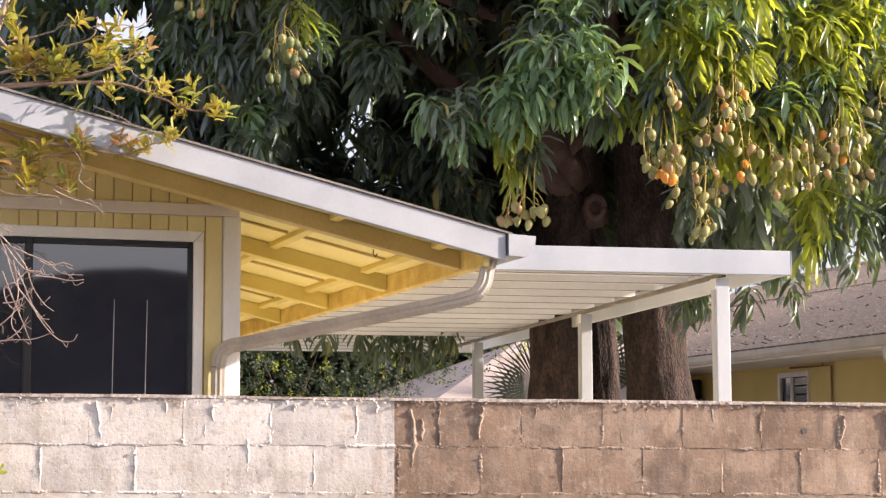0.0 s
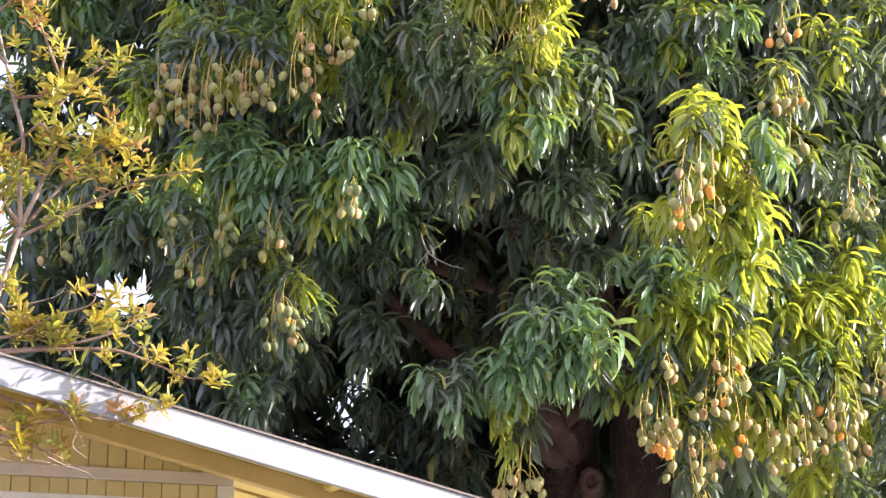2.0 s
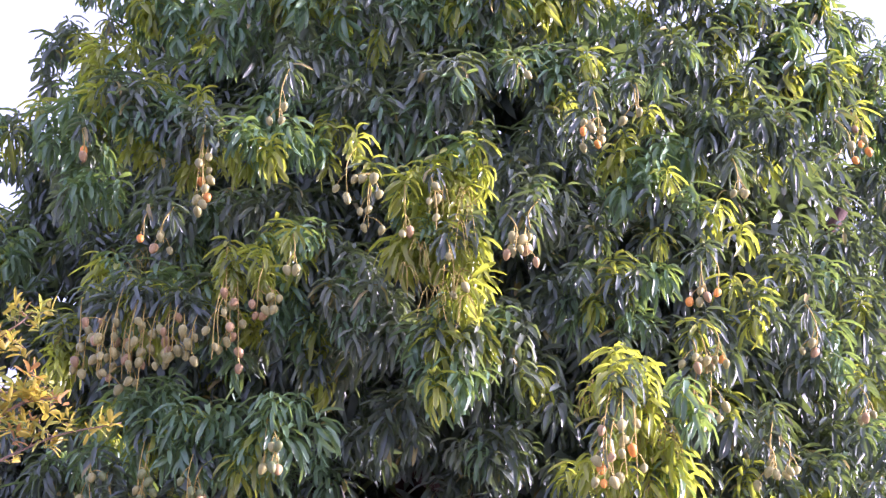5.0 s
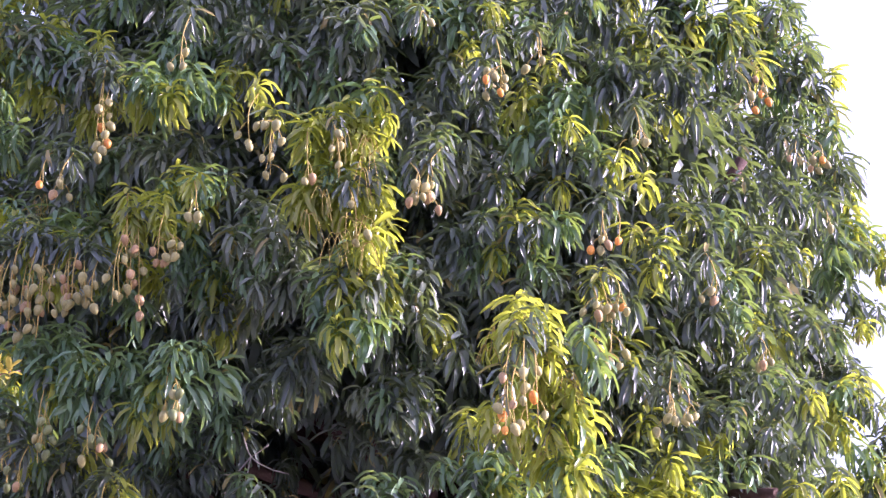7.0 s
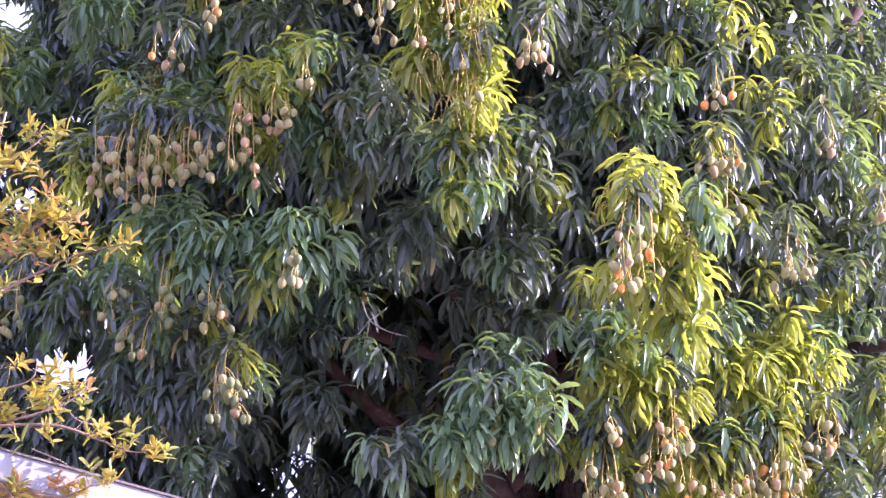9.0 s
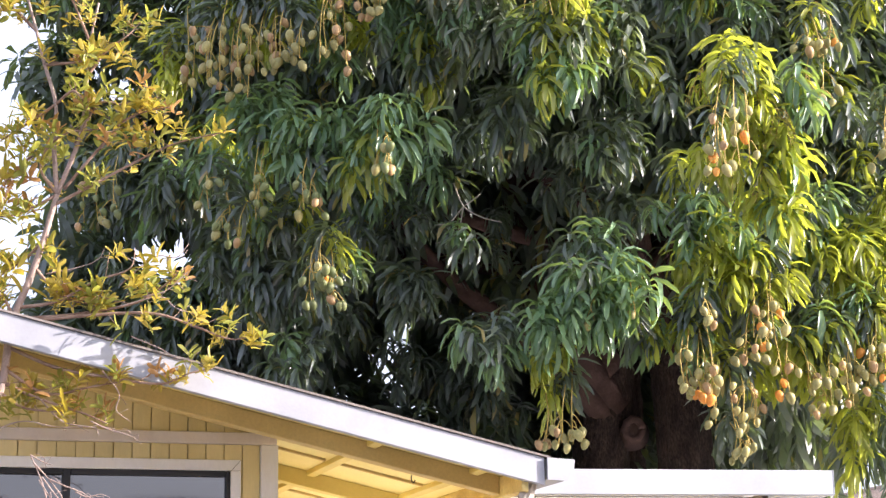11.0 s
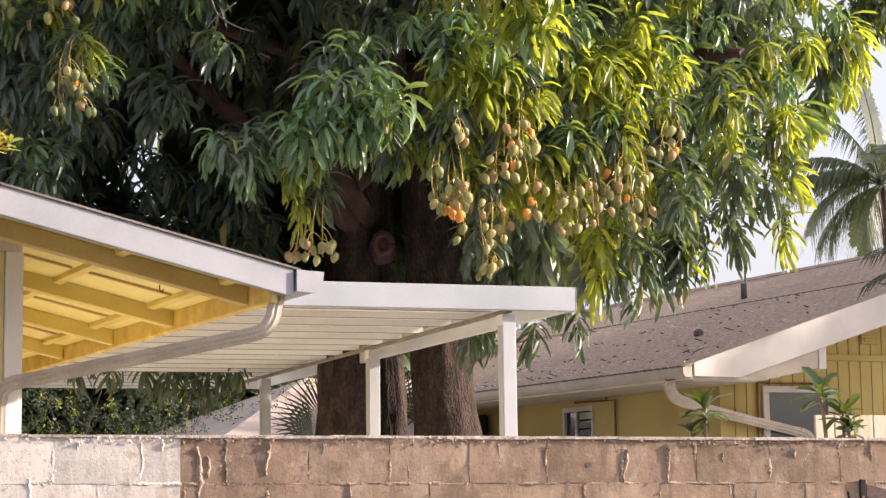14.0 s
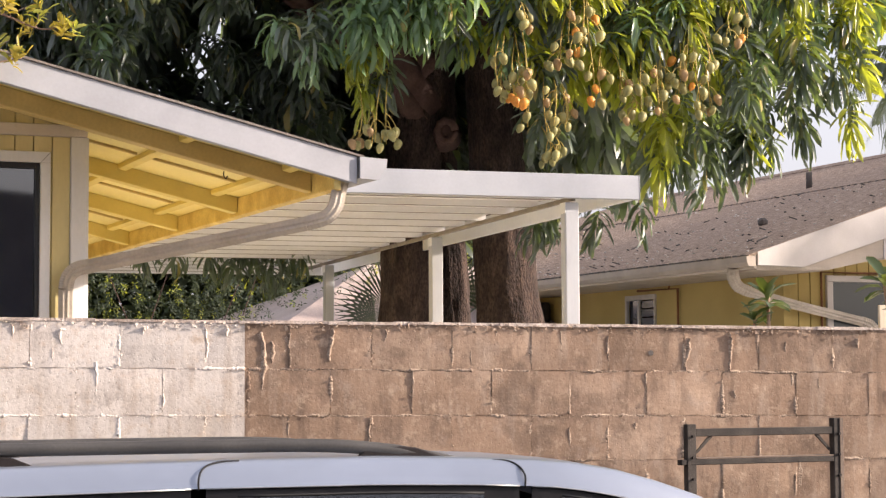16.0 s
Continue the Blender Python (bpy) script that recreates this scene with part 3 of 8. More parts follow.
    tagged(part("leaf_litter", bits, M_ROOFEDGE, lower, "dry leaf litter"), kind="stuff")
    bits = bmesh.new()
    for _ in range(240):
        x, y = 0.05 + 3.3 * rr.random() ** 1.5, rr.uniform(0.2, 11)
        L = rr.uniform(0.006, 0.016)
        add_box(bits, (-L, -L * 0.7, 0), (L, L * 0.7, 0.010), 0, pose(x, y, zr(x) + 0.119, 0, -math.degrees(math.atan(FS)), rr.uniform(0, 180)))
    tagged(part("petal_litter", bits, M_TAUPE, lower, "pale fallen petals and droppings"), kind="stuff")
    part("clod", box((1.45, 2.2, zr(1.5) + 0.1), (1.56, 2.3, zr(1.5) + 0.2), 0.03), M_ROOFEDGE, lower)
    # flue on the roof
    part("flue", tube(bmesh.new(), [(3.76, 4.65, zr(3.76) + 0.1), (3.76, 4.65, zr(3.76) + 0.33)], 0.042, 12), M_ROOFEDGE, h, "dark metal roof flue")


far_house()

# ---- block wall ----
WALL = pose(0, 8.95, 0, 0, 0, 9.1)   # x along the wall, -y towards the street
BL, BH, TOP = 0.3905, 0.2145, 2.135
M_BLOCK = None


def block_paint():
    """Masonry paint: off-white on one side of a vertical line, tan on the other, thin and stained, with pits."""
    m = bpy.data.materials.new("painted_block")
    m.use_nodes = True
    n, l = m.node_tree.nodes, m.node_tree.links
    b = n["Principled BSDF"]
    b.inputs["Roughness"].default_value = 0.85
    b.inputs["Specular IOR Level"].default_value = 0.25
    pos = n.new("ShaderNodeNewGeometry").outputs["Position"]
    sep = n.new("ShaderNodeSeparateXYZ")
    l.new(pos, sep.inputs[0])

    def tex(scale, detail, rough=0.55):
        t = n.new("ShaderNodeTexNoise")
        t.inputs["Scale"].default_value, t.inputs["Detail"].default_value, t.inputs["Roughness"].default_value = scale, detail, rough
        l.new(pos, t.inputs["Vector"])
        return t.outputs["Fac"]

    def ramp(src, stops):
        r = n.new("ShaderNodeValToRGB")
        e = r.color_ramp.elements
        while len(e) < len(stops):
            e.new(0.5)
        for k, (p, c) in zip(e, stops):
            k.position, k.color = p, (*c, 1)
        l.new(src, r.inputs[0])
        return r.outputs[0]

    def mix(f, a, c, mode="MIX"):
        x = n.new("ShaderNodeMix")
        x.data_type, x.blend_type = "RGBA", mode
        if hasattr(f, "is_linked"):
            l.new(f, x.inputs[0])
        else:
            x.inputs[0].default_value = f
        for s, v in ((6, a), (7, c)):
            if hasattr(v, "is_linked"):
                l.new(v, x.inputs[s])
            else:
                x.inputs[s].default_value = (*v, 1)
        return x.outputs[2]

    broad, mid, grain = tex(2.3, 6), tex(9, 6, 0.65), tex(70, 4)
    tan = ramp(broad, [(0.28, (0.235, 0.157, 0.107)), (0.5, (0.345, 0.236, 0.165)), (0.72, (0.45, 0.325, 0.237))])
    pale = ramp(broad, [(0.3, (0.60, 0.53, 0.465)), (0.5, (0.70, 0.632, 0.572)), (0.72, (0.765, 0.71, 0.657))])
    cut = n.new("ShaderNodeMath")
    cut.operation = "GREATER_THAN"
    cut.inputs[1].default_value = -0.228
    l.new(sep.outputs["X"], cut.inputs[0])
    col = mix(cut.outputs[0], pale, tan)
    col = mix(ramp(mid, [(0.56, (0, 0, 0)), (0.72, (0.45, 0.45, 0.45))]), col, (0.38, 0.31, 0.26))
    col = mix(ramp(mid, [(0.28, (0.5, 0.5, 0.5)), (0.42, (0, 0, 0))]), col, (0.15, 0.10, 0.075))
    # wiped mortar: pale vertical washes; and dark specks painted as shaded pits
    st = n.new("ShaderNodeMapping")
    st.inputs["Scale"].default_value = (16, 16, 2.6)
    l.new(pos, st.inputs[0])
    ws = n.new("ShaderNodeTexNoise")
    ws.inputs["Scale"].default_value, ws.inputs["Detail"].default_value = 1.0, 5.0
    l.new(st.outputs[0], ws.inputs["Vector"])
    col = mix(ramp(ws.outputs["Fac"], [(0.56, (0, 0, 0)), (0.70, (0.5, 0.5, 0.5))]), col, (0.47, 0.37, 0.29))
    sp = n.new("ShaderNodeTexVoronoi")
    sp.inputs["Scale"].default_value = 46
    l.new(pos, sp.inputs["Vector"])
    col = mix(ramp(sp.outputs["Distance"], [(0.06, (0.5, 0.5, 0.5)), (0.16, (0, 0, 0))]), col, (0.13, 0.09, 0.065))
    # weather stains: broad grey-brown clouds and rusty fringes
    cloud = tex(4.2, 8, 0.7)
    clean = col
    col = mix(ramp(ws.outputs["Fac"], [(0.30, (0.55, 0.55, 0.55)), (0.43, (0, 0, 0))]), col, (0.13, 0.09, 0.068))
    col = mix(ramp(cloud, [(0.50, (0, 0, 0)), (0.64, (0.62, 0.62, 0.62))]), col, (0.15, 0.105, 0.078))
    col = mix(cut.outputs[0], mix(0.68, col, clean), col)
    fringe = tex(13, 7, 0.75)
    col = mix(ramp(fringe, [(0.54, (0, 0, 0)), (0.68, (0.6, 0.6, 0.6))]), col, (0.58, 0.44, 0.32))
    # coarse sand showing through the paint
    col = mix(ramp(grain, [(0.34, (0.22, 0.22, 0.22)), (0.46, (0, 0, 0))]), col, (0.15, 0.105, 0.08))
    col = mix(ramp(grain, [(0.56, (0, 0, 0)), (0.68, (0.10, 0.10, 0.10))]), col, (0.58, 0.48, 0.39))
    oi = n.new("ShaderNodeObjectInfo")
    mr = n.new("ShaderNodeMapRange")
    mr.inputs["To Min"].default_value, mr.inputs["To Max"].default_value = 0.88, 1.1
    l.new(oi.outputs["Random"], mr.inputs[0])
    sc = n.new("ShaderNodeVectorMath")
    sc.operation = "SCALE"
    l.new(col, sc.inputs[0])
    l.new(mr.outputs[0], sc.inputs["Scale"])
    l.new(sc.outputs[0], b.inputs["Base Color"])
    # pits and grain
    vor = n.new("ShaderNodeTexVoronoi")
    vor.inputs["Scale"].default_value = 55
    l.new(pos, vor.inputs["Vector"])
    pit = ramp(vor.outputs["Distance"], [(0.05, (0, 0, 0)), (0.22, (1, 1, 1))])
    h = mix(0.6, pit, grain)
    h = mix(0.5, h, mid)
    h = mix(0.35, h, ws.outputs["Fac"])
    bp = n.new("ShaderNodeBump")
    bp.inputs["Strength"].default_value, bp.inputs["Distance"].default_value = 0.8, 0.009
    l.new(h, bp.inputs["Height"])
    l.new(bp.outputs[0], b.inputs["Normal"])
    return m


M_BLOCK = block_paint()
# paler mortar: sunlight on the wall top is put into the colour
M_CAP_SUNLIT = mat("sunlit_cap_mortar", (0.42, 0.33, 0.27), (0.66, 0.56, 0.49), 14, 0.9, 0.6, 90, grain=0.25)
M_RUN = mat("mortar_run", (0.31, 0.225, 0.165), (0.47, 0.36, 0.27), 22, 0.9, 0.6, 110, grain=0.25)


def block_mesh(seed, length, height):
    """A block with a gently uneven face and worn arrises."""
    rnd = random.Random(seed)
    bm = bmesh.new()
    nx, nz = 4, 2
    hl, hh = length / 2, height / 2
    grid = []
    for j in range(nz + 1):
        row = []
        for i in range(nx + 1):
            x, z = -hl + length * i / nx, -hh + height * j / nz
            edge = i in (0, nx) or j in (0, nz)
            row.append(bm.verts.new((x + (rnd.uniform(-0.002, 0.002) if edge else 0), (0.0035 if edge else 0.0) + rnd.uniform(-0.002, 0.002), z + (rnd.uniform(-0.002, 0.002) if edge else 0))))
        grid.append(row)
    for j in range(nz):
        for i in range(nx):
            bm.faces.new((grid[j][i], grid[j][i + 1], grid[j + 1][i + 1], grid[j + 1][i]))
    rim = grid[0] + [grid[j][-1] for j in range(1, nz + 1)] + grid[-1][-2::-1] + [grid[j][0] for j in range(nz - 1, 0, -1)]
    back = [bm.verts.new((v.co.x, 0.045, v.co.z)) for v in rim]
    for k in range(len(rim)):
        q = (k + 1) % len(rim)
        bm.faces.new((rim[q], rim[k], back[k], back[q]))
    bm.normal_update()
    me = bpy.data.meshes.new("block")
    bm.to_mesh(me)
    bm.free()
    me.materials.append(M_BLOCK)
    return me


def drip(bm, x, z, length, width, proud, seed):
    """Squeezed-out mortar that has run down the face: a crooked crest with thin ragged edges, proud at the top."""
    rnd = random.Random(seed)
    n = max(6, int(length / 0.008))
    wide, xx = width * 1.3, x
    rows = []
    for i in range(n + 1):
        t = i / n
        xx += rnd.gauss(0, 0.0028)
        body = (0.25 + 0.75 * math.sin(math.pi * min(1, 0.12 + 0.85 * t))) * (1 + 0.5 * noise.noise(Vector((seed, 5.0, i * 0.22))))
        out = 0.8 * proud * (1.0 - 0.6 * t) * (1 + 0.4 * noise.noise(Vector((seed, 1.0, i * 0.3)))) * (0.15 if i in (0, n) else 1)
        row = []
        for u in (-1.0, -0.55, -0.18, 0.15, 0.5, 1.0):
            crest = max(0.0, 1 - abs(u) ** 0.8) + (0 if abs(u) == 1 else rnd.uniform(-0.05, 0.06))
            row.append(bm.verts.new((xx + wide * body * u * (rnd.uniform(0.6, 1.25) if abs(u) == 1 else 1), 0.004 - out * crest, z - length * t + rnd.uniform(-0.002, 0.002))))
        rows.append(row)
    for a, b in zip(rows, rows[1:]):
        for k in range(5):
            bm.faces.new((a[k], b[k], b[k + 1], a[k + 1]))
    return bm


def bead(bm, along, across, start, length, width, proud, seed):
    """Mortar squeezed out of a joint and painted over: a ragged low bead, broken in places."""
    rnd = random.Random(seed)
    n = max(5, int(length / 0.009))
    a, c, o = Vector(along), Vector(across), Vector(start)
    last = None
    for i in range(n + 1):
        q = noise.noise(Vector((seed * 1.7, i * 0.11, 0.3)))
        k = max(0.0, 0.55 + 1.5 * q)
        if k < 0.12:
            last = None
            continue
        p = o + a * (length * i / n) + c * (0.004 * noise.noise(Vector((i * 0.2, seed, 2.0))) + rnd.gauss(0, 0.001))
        h = proud * k * rnd.uniform(0.6, 1.25)
        w = width * (0.5 + 0.6 * k)
        row = [bm.verts.new(p + c * (w * u * rnd.uniform(0.75, 1.25)) + Vector((0, 0.003 - h * e, 0))) for u, e in ((-1, 0), (-0.45, 0.85), (0.1, 1.0), (0.5, 0.7), (1, 0))]
        if last:
            for j in range(4):
                bm.faces.new((last[j], row[j], row[j + 1], last[j + 1]))
        last = row


def block_wall():
    w = group("wall_front", WALL @ pose(0, 0, 0, 0, 0.5, 0), "concrete block wall painted off-white and tan, with squeezed mortar", "wall", kind="structure")
    part("core", box((-14, 0.0035, 0), (14, 0.20, TOP - 0.004), 0.0), M_BLOCK, w)
    rnd = random.Random(5)
    full = [block_mesh(k, BL - 0.004, BH - 0.0045) for k in range(10)]
    joint2 = -0.232 / math.cos(radians(9.1))     # a vertical joint of the second course
    far = bmesh.new()
    n = 0

    def joint(c, k):
        """Place of the k-th vertical joint of a course; the blocks grow a little longer towards one end."""
        q = k + (0.5 if c % 2 == 0 else 0.0)
        return joint2 + (q * BL if q > -2 else -2 * BL + (q + 2) * 0.418)

    for c in range(10):
        z = TOP - BH * (c + 0.5)
        for k in range(-28, 32):
            x0, x1 = joint(c, k), joint(c, k + 1)
            x = (x0 + x1) / 2
            if -3.0 < x < 5.0:
                ob = new("block", rnd.choice(full))
                ob.parent = w
                ob.matrix_basis = pose(x, -0.004 + rnd.uniform(-0.002, 0.002), z + rnd.uniform(-0.0015, 0.0015), rnd.uniform(-0.5, 0.5), 0, rnd.uniform(-0.4, 0.4)) @ Matrix.Diagonal(((x1 - x0) / BL, 1, 1, 1))
            elif abs(x) < 13:
                add_box(far, (x0 + 0.003, -0.003, z - BH / 2 + 0.003), (x1 - 0.003, 0.04, z + BH / 2 - 0.003))
    tagged(part("far_blocks", far, M_BLOCK, w), kind="stuff")
    # mortar: joints that stand proud in places, drips and smears
    seams, tan_seams = bmesh.new(), bmesh.new()

    def crumb(x, y, z, r):
        """A grain of mortar: a crooked little tetrahedron pair."""
        into = seams if x < -0.232 else tan_seams
        v = [into.verts.new((x + rnd.uniform(-r, r), y + rnd.uniform(-r, r * 0.3), z + rnd.uniform(-r, r))) for _ in range(5)]
        for f in ((0, 1, 2), (0, 2, 3), (0, 3, 1), (4, 2, 1), (4, 3, 2), (4, 1, 3)):
            into.faces.new([v[i] for i in f])

    for c in range(6):
        z = TOP - BH * (c + 1)
        x = -3.0
        while x < 5.0:
            dense = 0.5 + 0.5 * math.sin(x * 5.1 + c * 2.3) * math.sin(x * 1.7 + c)
            if rnd.random() < dense:
                crumb(x, -0.005, z + rnd.gauss(0, 0.007), rnd.uniform(0.002, 0.007))
            x += rnd.uniform(0.004, 0.018)
        for b, x0, x1 in ((seams, -3.0, -0.24), (tan_seams, -0.226, 5.0)):
            bead(b, (1, 0, 0), (0, 0, 1), (x0, 0, z), x1 - x0, 0.009, 0.0065, 7 * c + (1 if x0 < -1 else 3))
        for k in range(-9, 13):
            xv = joint(c, k)
            bead(seams if xv < -0.232 else tan_seams, (0, 0, 1), (1, 0, 0), (xv + rnd.uniform(-0.006, 0.006), 0, z + 0.01), BH - 0.02, rnd.uniform(0.006, 0.013), rnd.uniform(0.004, 0.009), 900 + 40 * c + k)
            if rnd.random() < 0.45:
                # a wiped smear beside the joint, and crumbs in it
                hh = BH * rnd.uniform(0.45, 0.95)
                dx = rnd.choice((-1, 1)) * rnd.uniform(0.004, 0.03)
                drip(seams if xv < -0.232 else tan_seams, xv + dx, z + BH * 0.97, hh, rnd.uniform(0.010, 0.030), rnd.uniform(0.003, 0.008), 300 * c + k + 40)
            for _ in range(rnd.randint(2, 12)):
                crumb(xv + rnd.gauss(0, 0.006), -0.005, z + rnd.uniform(0.01, BH), rnd.uniform(0.003, 0.009))
    for _ in range(900):     # under the top edge
        crumb(rnd.uniform(-3, 5), -0.007, TOP - abs(rnd.gauss(0, 0.014)), rnd.uniform(0.003, 0.012))
    for b, mm in ((seams, M_BLOCK), (tan_seams, M_RUN)):
        bmesh.ops.recalc_face_normals(b, faces=b.faces)
        tagged(part("mortar_seam", b, mm, w, "squeezed-out mortar along the joints"), kind="stuff")
    lumps, pale_lumps = bmesh.new(), bmesh.new()
    # mortar runs under the top edge: along x, drop, length, width, proud
    for x, dz, L, wd, pr in ((-0.71, 0.0, 0.03, 0.012, 0.04), (-1.08, 0.01, 0.09, 0.013, 0.03), (-1.12, 0.1, 0.14, 0.007, 0.02), (-0.17, 0.02, 0.28, 0.016, 0.03),
                             (-0.12, 0.06, 0.11, 0.014, 0.03), (0.17, 0.0, 0.16, 0.014, 0.05), (-0.03, 0.02, 0.12, 0.008, 0.02), (-0.43, 0.0, 0.2, 0.006, 0.015),
                             (-0.93, 0.16, 0.2, 0.012, 0.02), (1.93, 0.03, 0.17, 0.012, 0.03), (2.15, 0.0, 0.20, 0.011, 0.035), (2.83, 0.02, 0.06, 0.016, 0.04),
                             (2.17, 0.28, 0.05, 0.014, 0.03), (1.28, 0.0, 0.18, 0.008, 0.02), (1.52, 0.02, 0.17, 0.006, 0.02), (0.55, 0.2, 0.18, 0.007, 0.02),
                             (0.83, 0.1, 0.12, 0.006, 0.015), (1.07, 0.06, 0.07, 0.006, 0.015), (2.45, 0.04, 0.1, 0.008, 0.02), (-0.72, 0.0, 0.05, 0.008, 0.03),
                             (-0.33, 0.0, 0.05, 0.01, 0.03), (0.34, 0.42, 0.2, 0.008, 0.02), (1.33, 0.46, 0.14, 0.01, 0.02), (1.65, 0.44, 0.05, 0.016, 0.02), (-1.62, 0.0, 0.19, 0.009, 0.03), (-1.30, 0.0, 0.06, 0.01, 0.03),
                             (-1.55, 0.02, 0.14, 0.006, 0.02), (0.95, 0.0, 0.05, 0.009, 0.02), (0.42, 0.0, 0.1, 0.006, 0.02), (2.62, 0.22, 0.16, 0.007, 0.015), (3.25, 0.0, 0.12, 0.01, 0.03)):
        drip(pale_lumps if x < -0.232 else lumps, x, TOP - 0.02 - dz, L, wd, pr, int(x * 977) + 5000)
    for b, mm in ((lumps, M_RUN), (pale_lumps, M_BLOCK)):
        bmesh.ops.recalc_face_normals(b, faces=b.faces)
        tagged(part("mortar_drip", b, mm, w, "hardened mortar runs on the wall face"), kind="stuff")
    # rough mortar skin on the top edge, coloured pale as its sunlit rim
    cap = bmesh.new()
    x = -14.0
    while x < 14:
        L = rnd.uniform(0.06, 0.34)
        t = rnd.uniform(0.010, 0.014)
        o = rnd.uniform(0.004, 0.016)
        add_box(cap, (x, -o, TOP - 0.002 + rnd.uniform(-0.002, 0.002)), (x + L - 0.001, 0.2 + o, TOP + t), 0.0)
        x += L
    tagged(part("cap_mortar", cap, M_CAP_SUNLIT, w, "thin uneven mortar skin, paled as a sunlit wall top"), kind="stuff")
    # a round pit and a chip; the pit's shade is a flat dark disc
    pit = bmesh.new()
    bmesh.ops.create_circle(pit, cap_ends=True, radius=0.014, segments=12, matrix=pose(1.738, -0.0075, TOP - 0.125, 90))
    part("pit_mark", pit, M_ROOFEDGE, w, "flat dark disc painted as a hole's shade")


block_wall()

# ---- leaves in whorls ----
def leaf_template(length, width, lift, droop, curl):
    """One leaf along +x that lifts, then hangs: 11 vertices, folded a little along its rib."""
    xs, zs, ns = [0.0], [0.0], []
    last = 0.0
    for t in (0.22, 0.52, 0.83, 1.0):
        a = lift - droop * min(1.0, 1.7 * (t + last) / 2)
        xs.append(xs[-1] + math.cos(a) * (t - last) * length)
        zs.append(zs[-1] + math.sin(a) * (t - last) * length)
        ns.append((-math.sin(a), math.cos(a)))
        last = t
    f = width * curl
    rows = [(xs[0], 0, zs[0])]
    for k, w in ((1, 0.36), (2, 0.5), (3, 0.41)):
        nx, nz = ns[k - 1]
        rows += [(xs[k] + nx * f, -width * w, zs[k] + nz * f), (xs[k], 0, zs[k]), (xs[k] + nx * f, width * w, zs[k] + nz * f)]
    return np.array(rows + [(xs[4], 0, zs[4])])


LEAF_FACES = [(0, 1, 2), (0, 2, 3), (1, 4, 5, 2), (2, 5, 6, 3), (4, 7, 8, 5), (5, 8, 9, 6), (7, 10, 8), (8, 10, 9)]
LV = 11
LEAF_FLAT = np.array([i for f in LEAF_FACES for i in f])
LEAF_TOT = np.array([len(f) for f in LEAF_FACES])
FAR_PICK = np.array([0, 4, 6, 7, 9, 10])      # the leaf as three faces, for those far back
FAR_FLAT, FAR_TOT = np.array([0, 1, 2, 1, 3, 4, 2, 3, 5, 4]), np.array([3, 4, 3])


def whorl(rnd, n, length, width, lift=(0.2, 0.9), droop=(1.2, 2.3), stem=0.10, fold=0.18):
    """A whorl of leaves round a short twig."""
    out = []
    for i in range(n):
        L = length * rnd.uniform(0.7, 1.1)
        u = i / n
        up = lift[1] + (lift[0] - lift[1]) * u + rnd.uniform(-0.18, 0.18)
        v = leaf_template(L, width * rnd.uniform(0.8, 1.15), up, rnd.uniform(*droop), fold)
        a = i * 2.399 + rnd.uniform(-0.3, 0.3)
        roll = rnd.uniform(-0.5, 0.5)
        c, s = math.cos(roll), math.sin(roll)
        v = v @ np.array([[1, 0, 0], [0, c, s], [0, -s, c]])
        c, s = math.cos(a), math.sin(a)
        v = v @ np.array([[c, s, 0], [-s, c, 0], [0, 0, 1]])
        v[:, 2] += -stem * i / n
        out.append(v)
    return np.concatenate(out)


def foliage(name, places, scales, mats_i, mats, parent, templates, seed=1, tilt=0.2, far=False, pick=None, smooth=True):
    """Whorls at all places joined into one mesh."""
    rng = np.random.default_rng(seed)
    if far:
        templates = [t.reshape(-1, LV, 3)[:, FAR_PICK].reshape(-1, 3) for t in templates]
    nv, flat0, tot0 = (6, FAR_FLAT, FAR_TOT) if far else (LV, LEAF_FLAT, LEAF_TOT)
    V = []
    pick = rng.integers(0, len(templates), len(places)) if pick is None else pick
    for p, s, k in zip(places, scales, pick):
        a = rng.uniform(0, 2 * np.pi)
        ta, tb = rng.normal(0, tilt, 2)
        c, s_ = np.cos(a), np.sin(a)
        R1 = np.array([[c, s_, 0], [-s_, c, 0], [0, 0, 1]])
        R2 = np.array([[1, 0, ta], [0, 1, tb], [-ta, -tb, 1]]) / np.sqrt(1 + ta * ta + tb * tb)
        V.append((templates[k] * s) @ R1 @ R2 + p)
    counts = [len(v) // nv for v in V]
    leaves = sum(counts)
    V = np.concatenate(V)
    flat = (flat0[None, :] + nv * np.arange(leaves)[:, None]).ravel()
    tot = np.tile(tot0, leaves)
    per = np.repeat(np.asarray(mats_i), counts)
    return mesh_from(name, V, flat, tot, np.repeat(per, len(tot0)), mats, parent, smooth)


rt = random.Random(11)
SPREAD = [whorl(rt, rt.randint(17, 22), 0.235, 0.037, (-0.8, 0.6), (0.9, 1.6), 0.13, 0.3) for _ in range(14)]      # like a mop
LIMP = [whorl(rt, rt.randint(17, 22), 0.245, 0.037, (-1.2, 0.2), (0.5, 1.0), 0.18, 0.3) for _ in range(8)]              # hanging straight down
MANGO_WHORLS = SPREAD + LIMP


def choose(places, seed):
    """Which whorl stands at each place: limp ones at the sunny hem, spread ones elsewhere."""
    rng = np.random.default_rng(seed)
    return [len(SPREAD) + rng.integers(0, len(LIMP)) if rng.random() < (0.8 if p[0] > 2.3 and p[2] < 5.3 else 0.25) else rng.integers(0, len(SPREAD)) for p in places]


# ---- mango tree ----
CC, CR = np.array((0.88, 16.3, 6.4)), np.array((4.88, 3.62, 6.0))


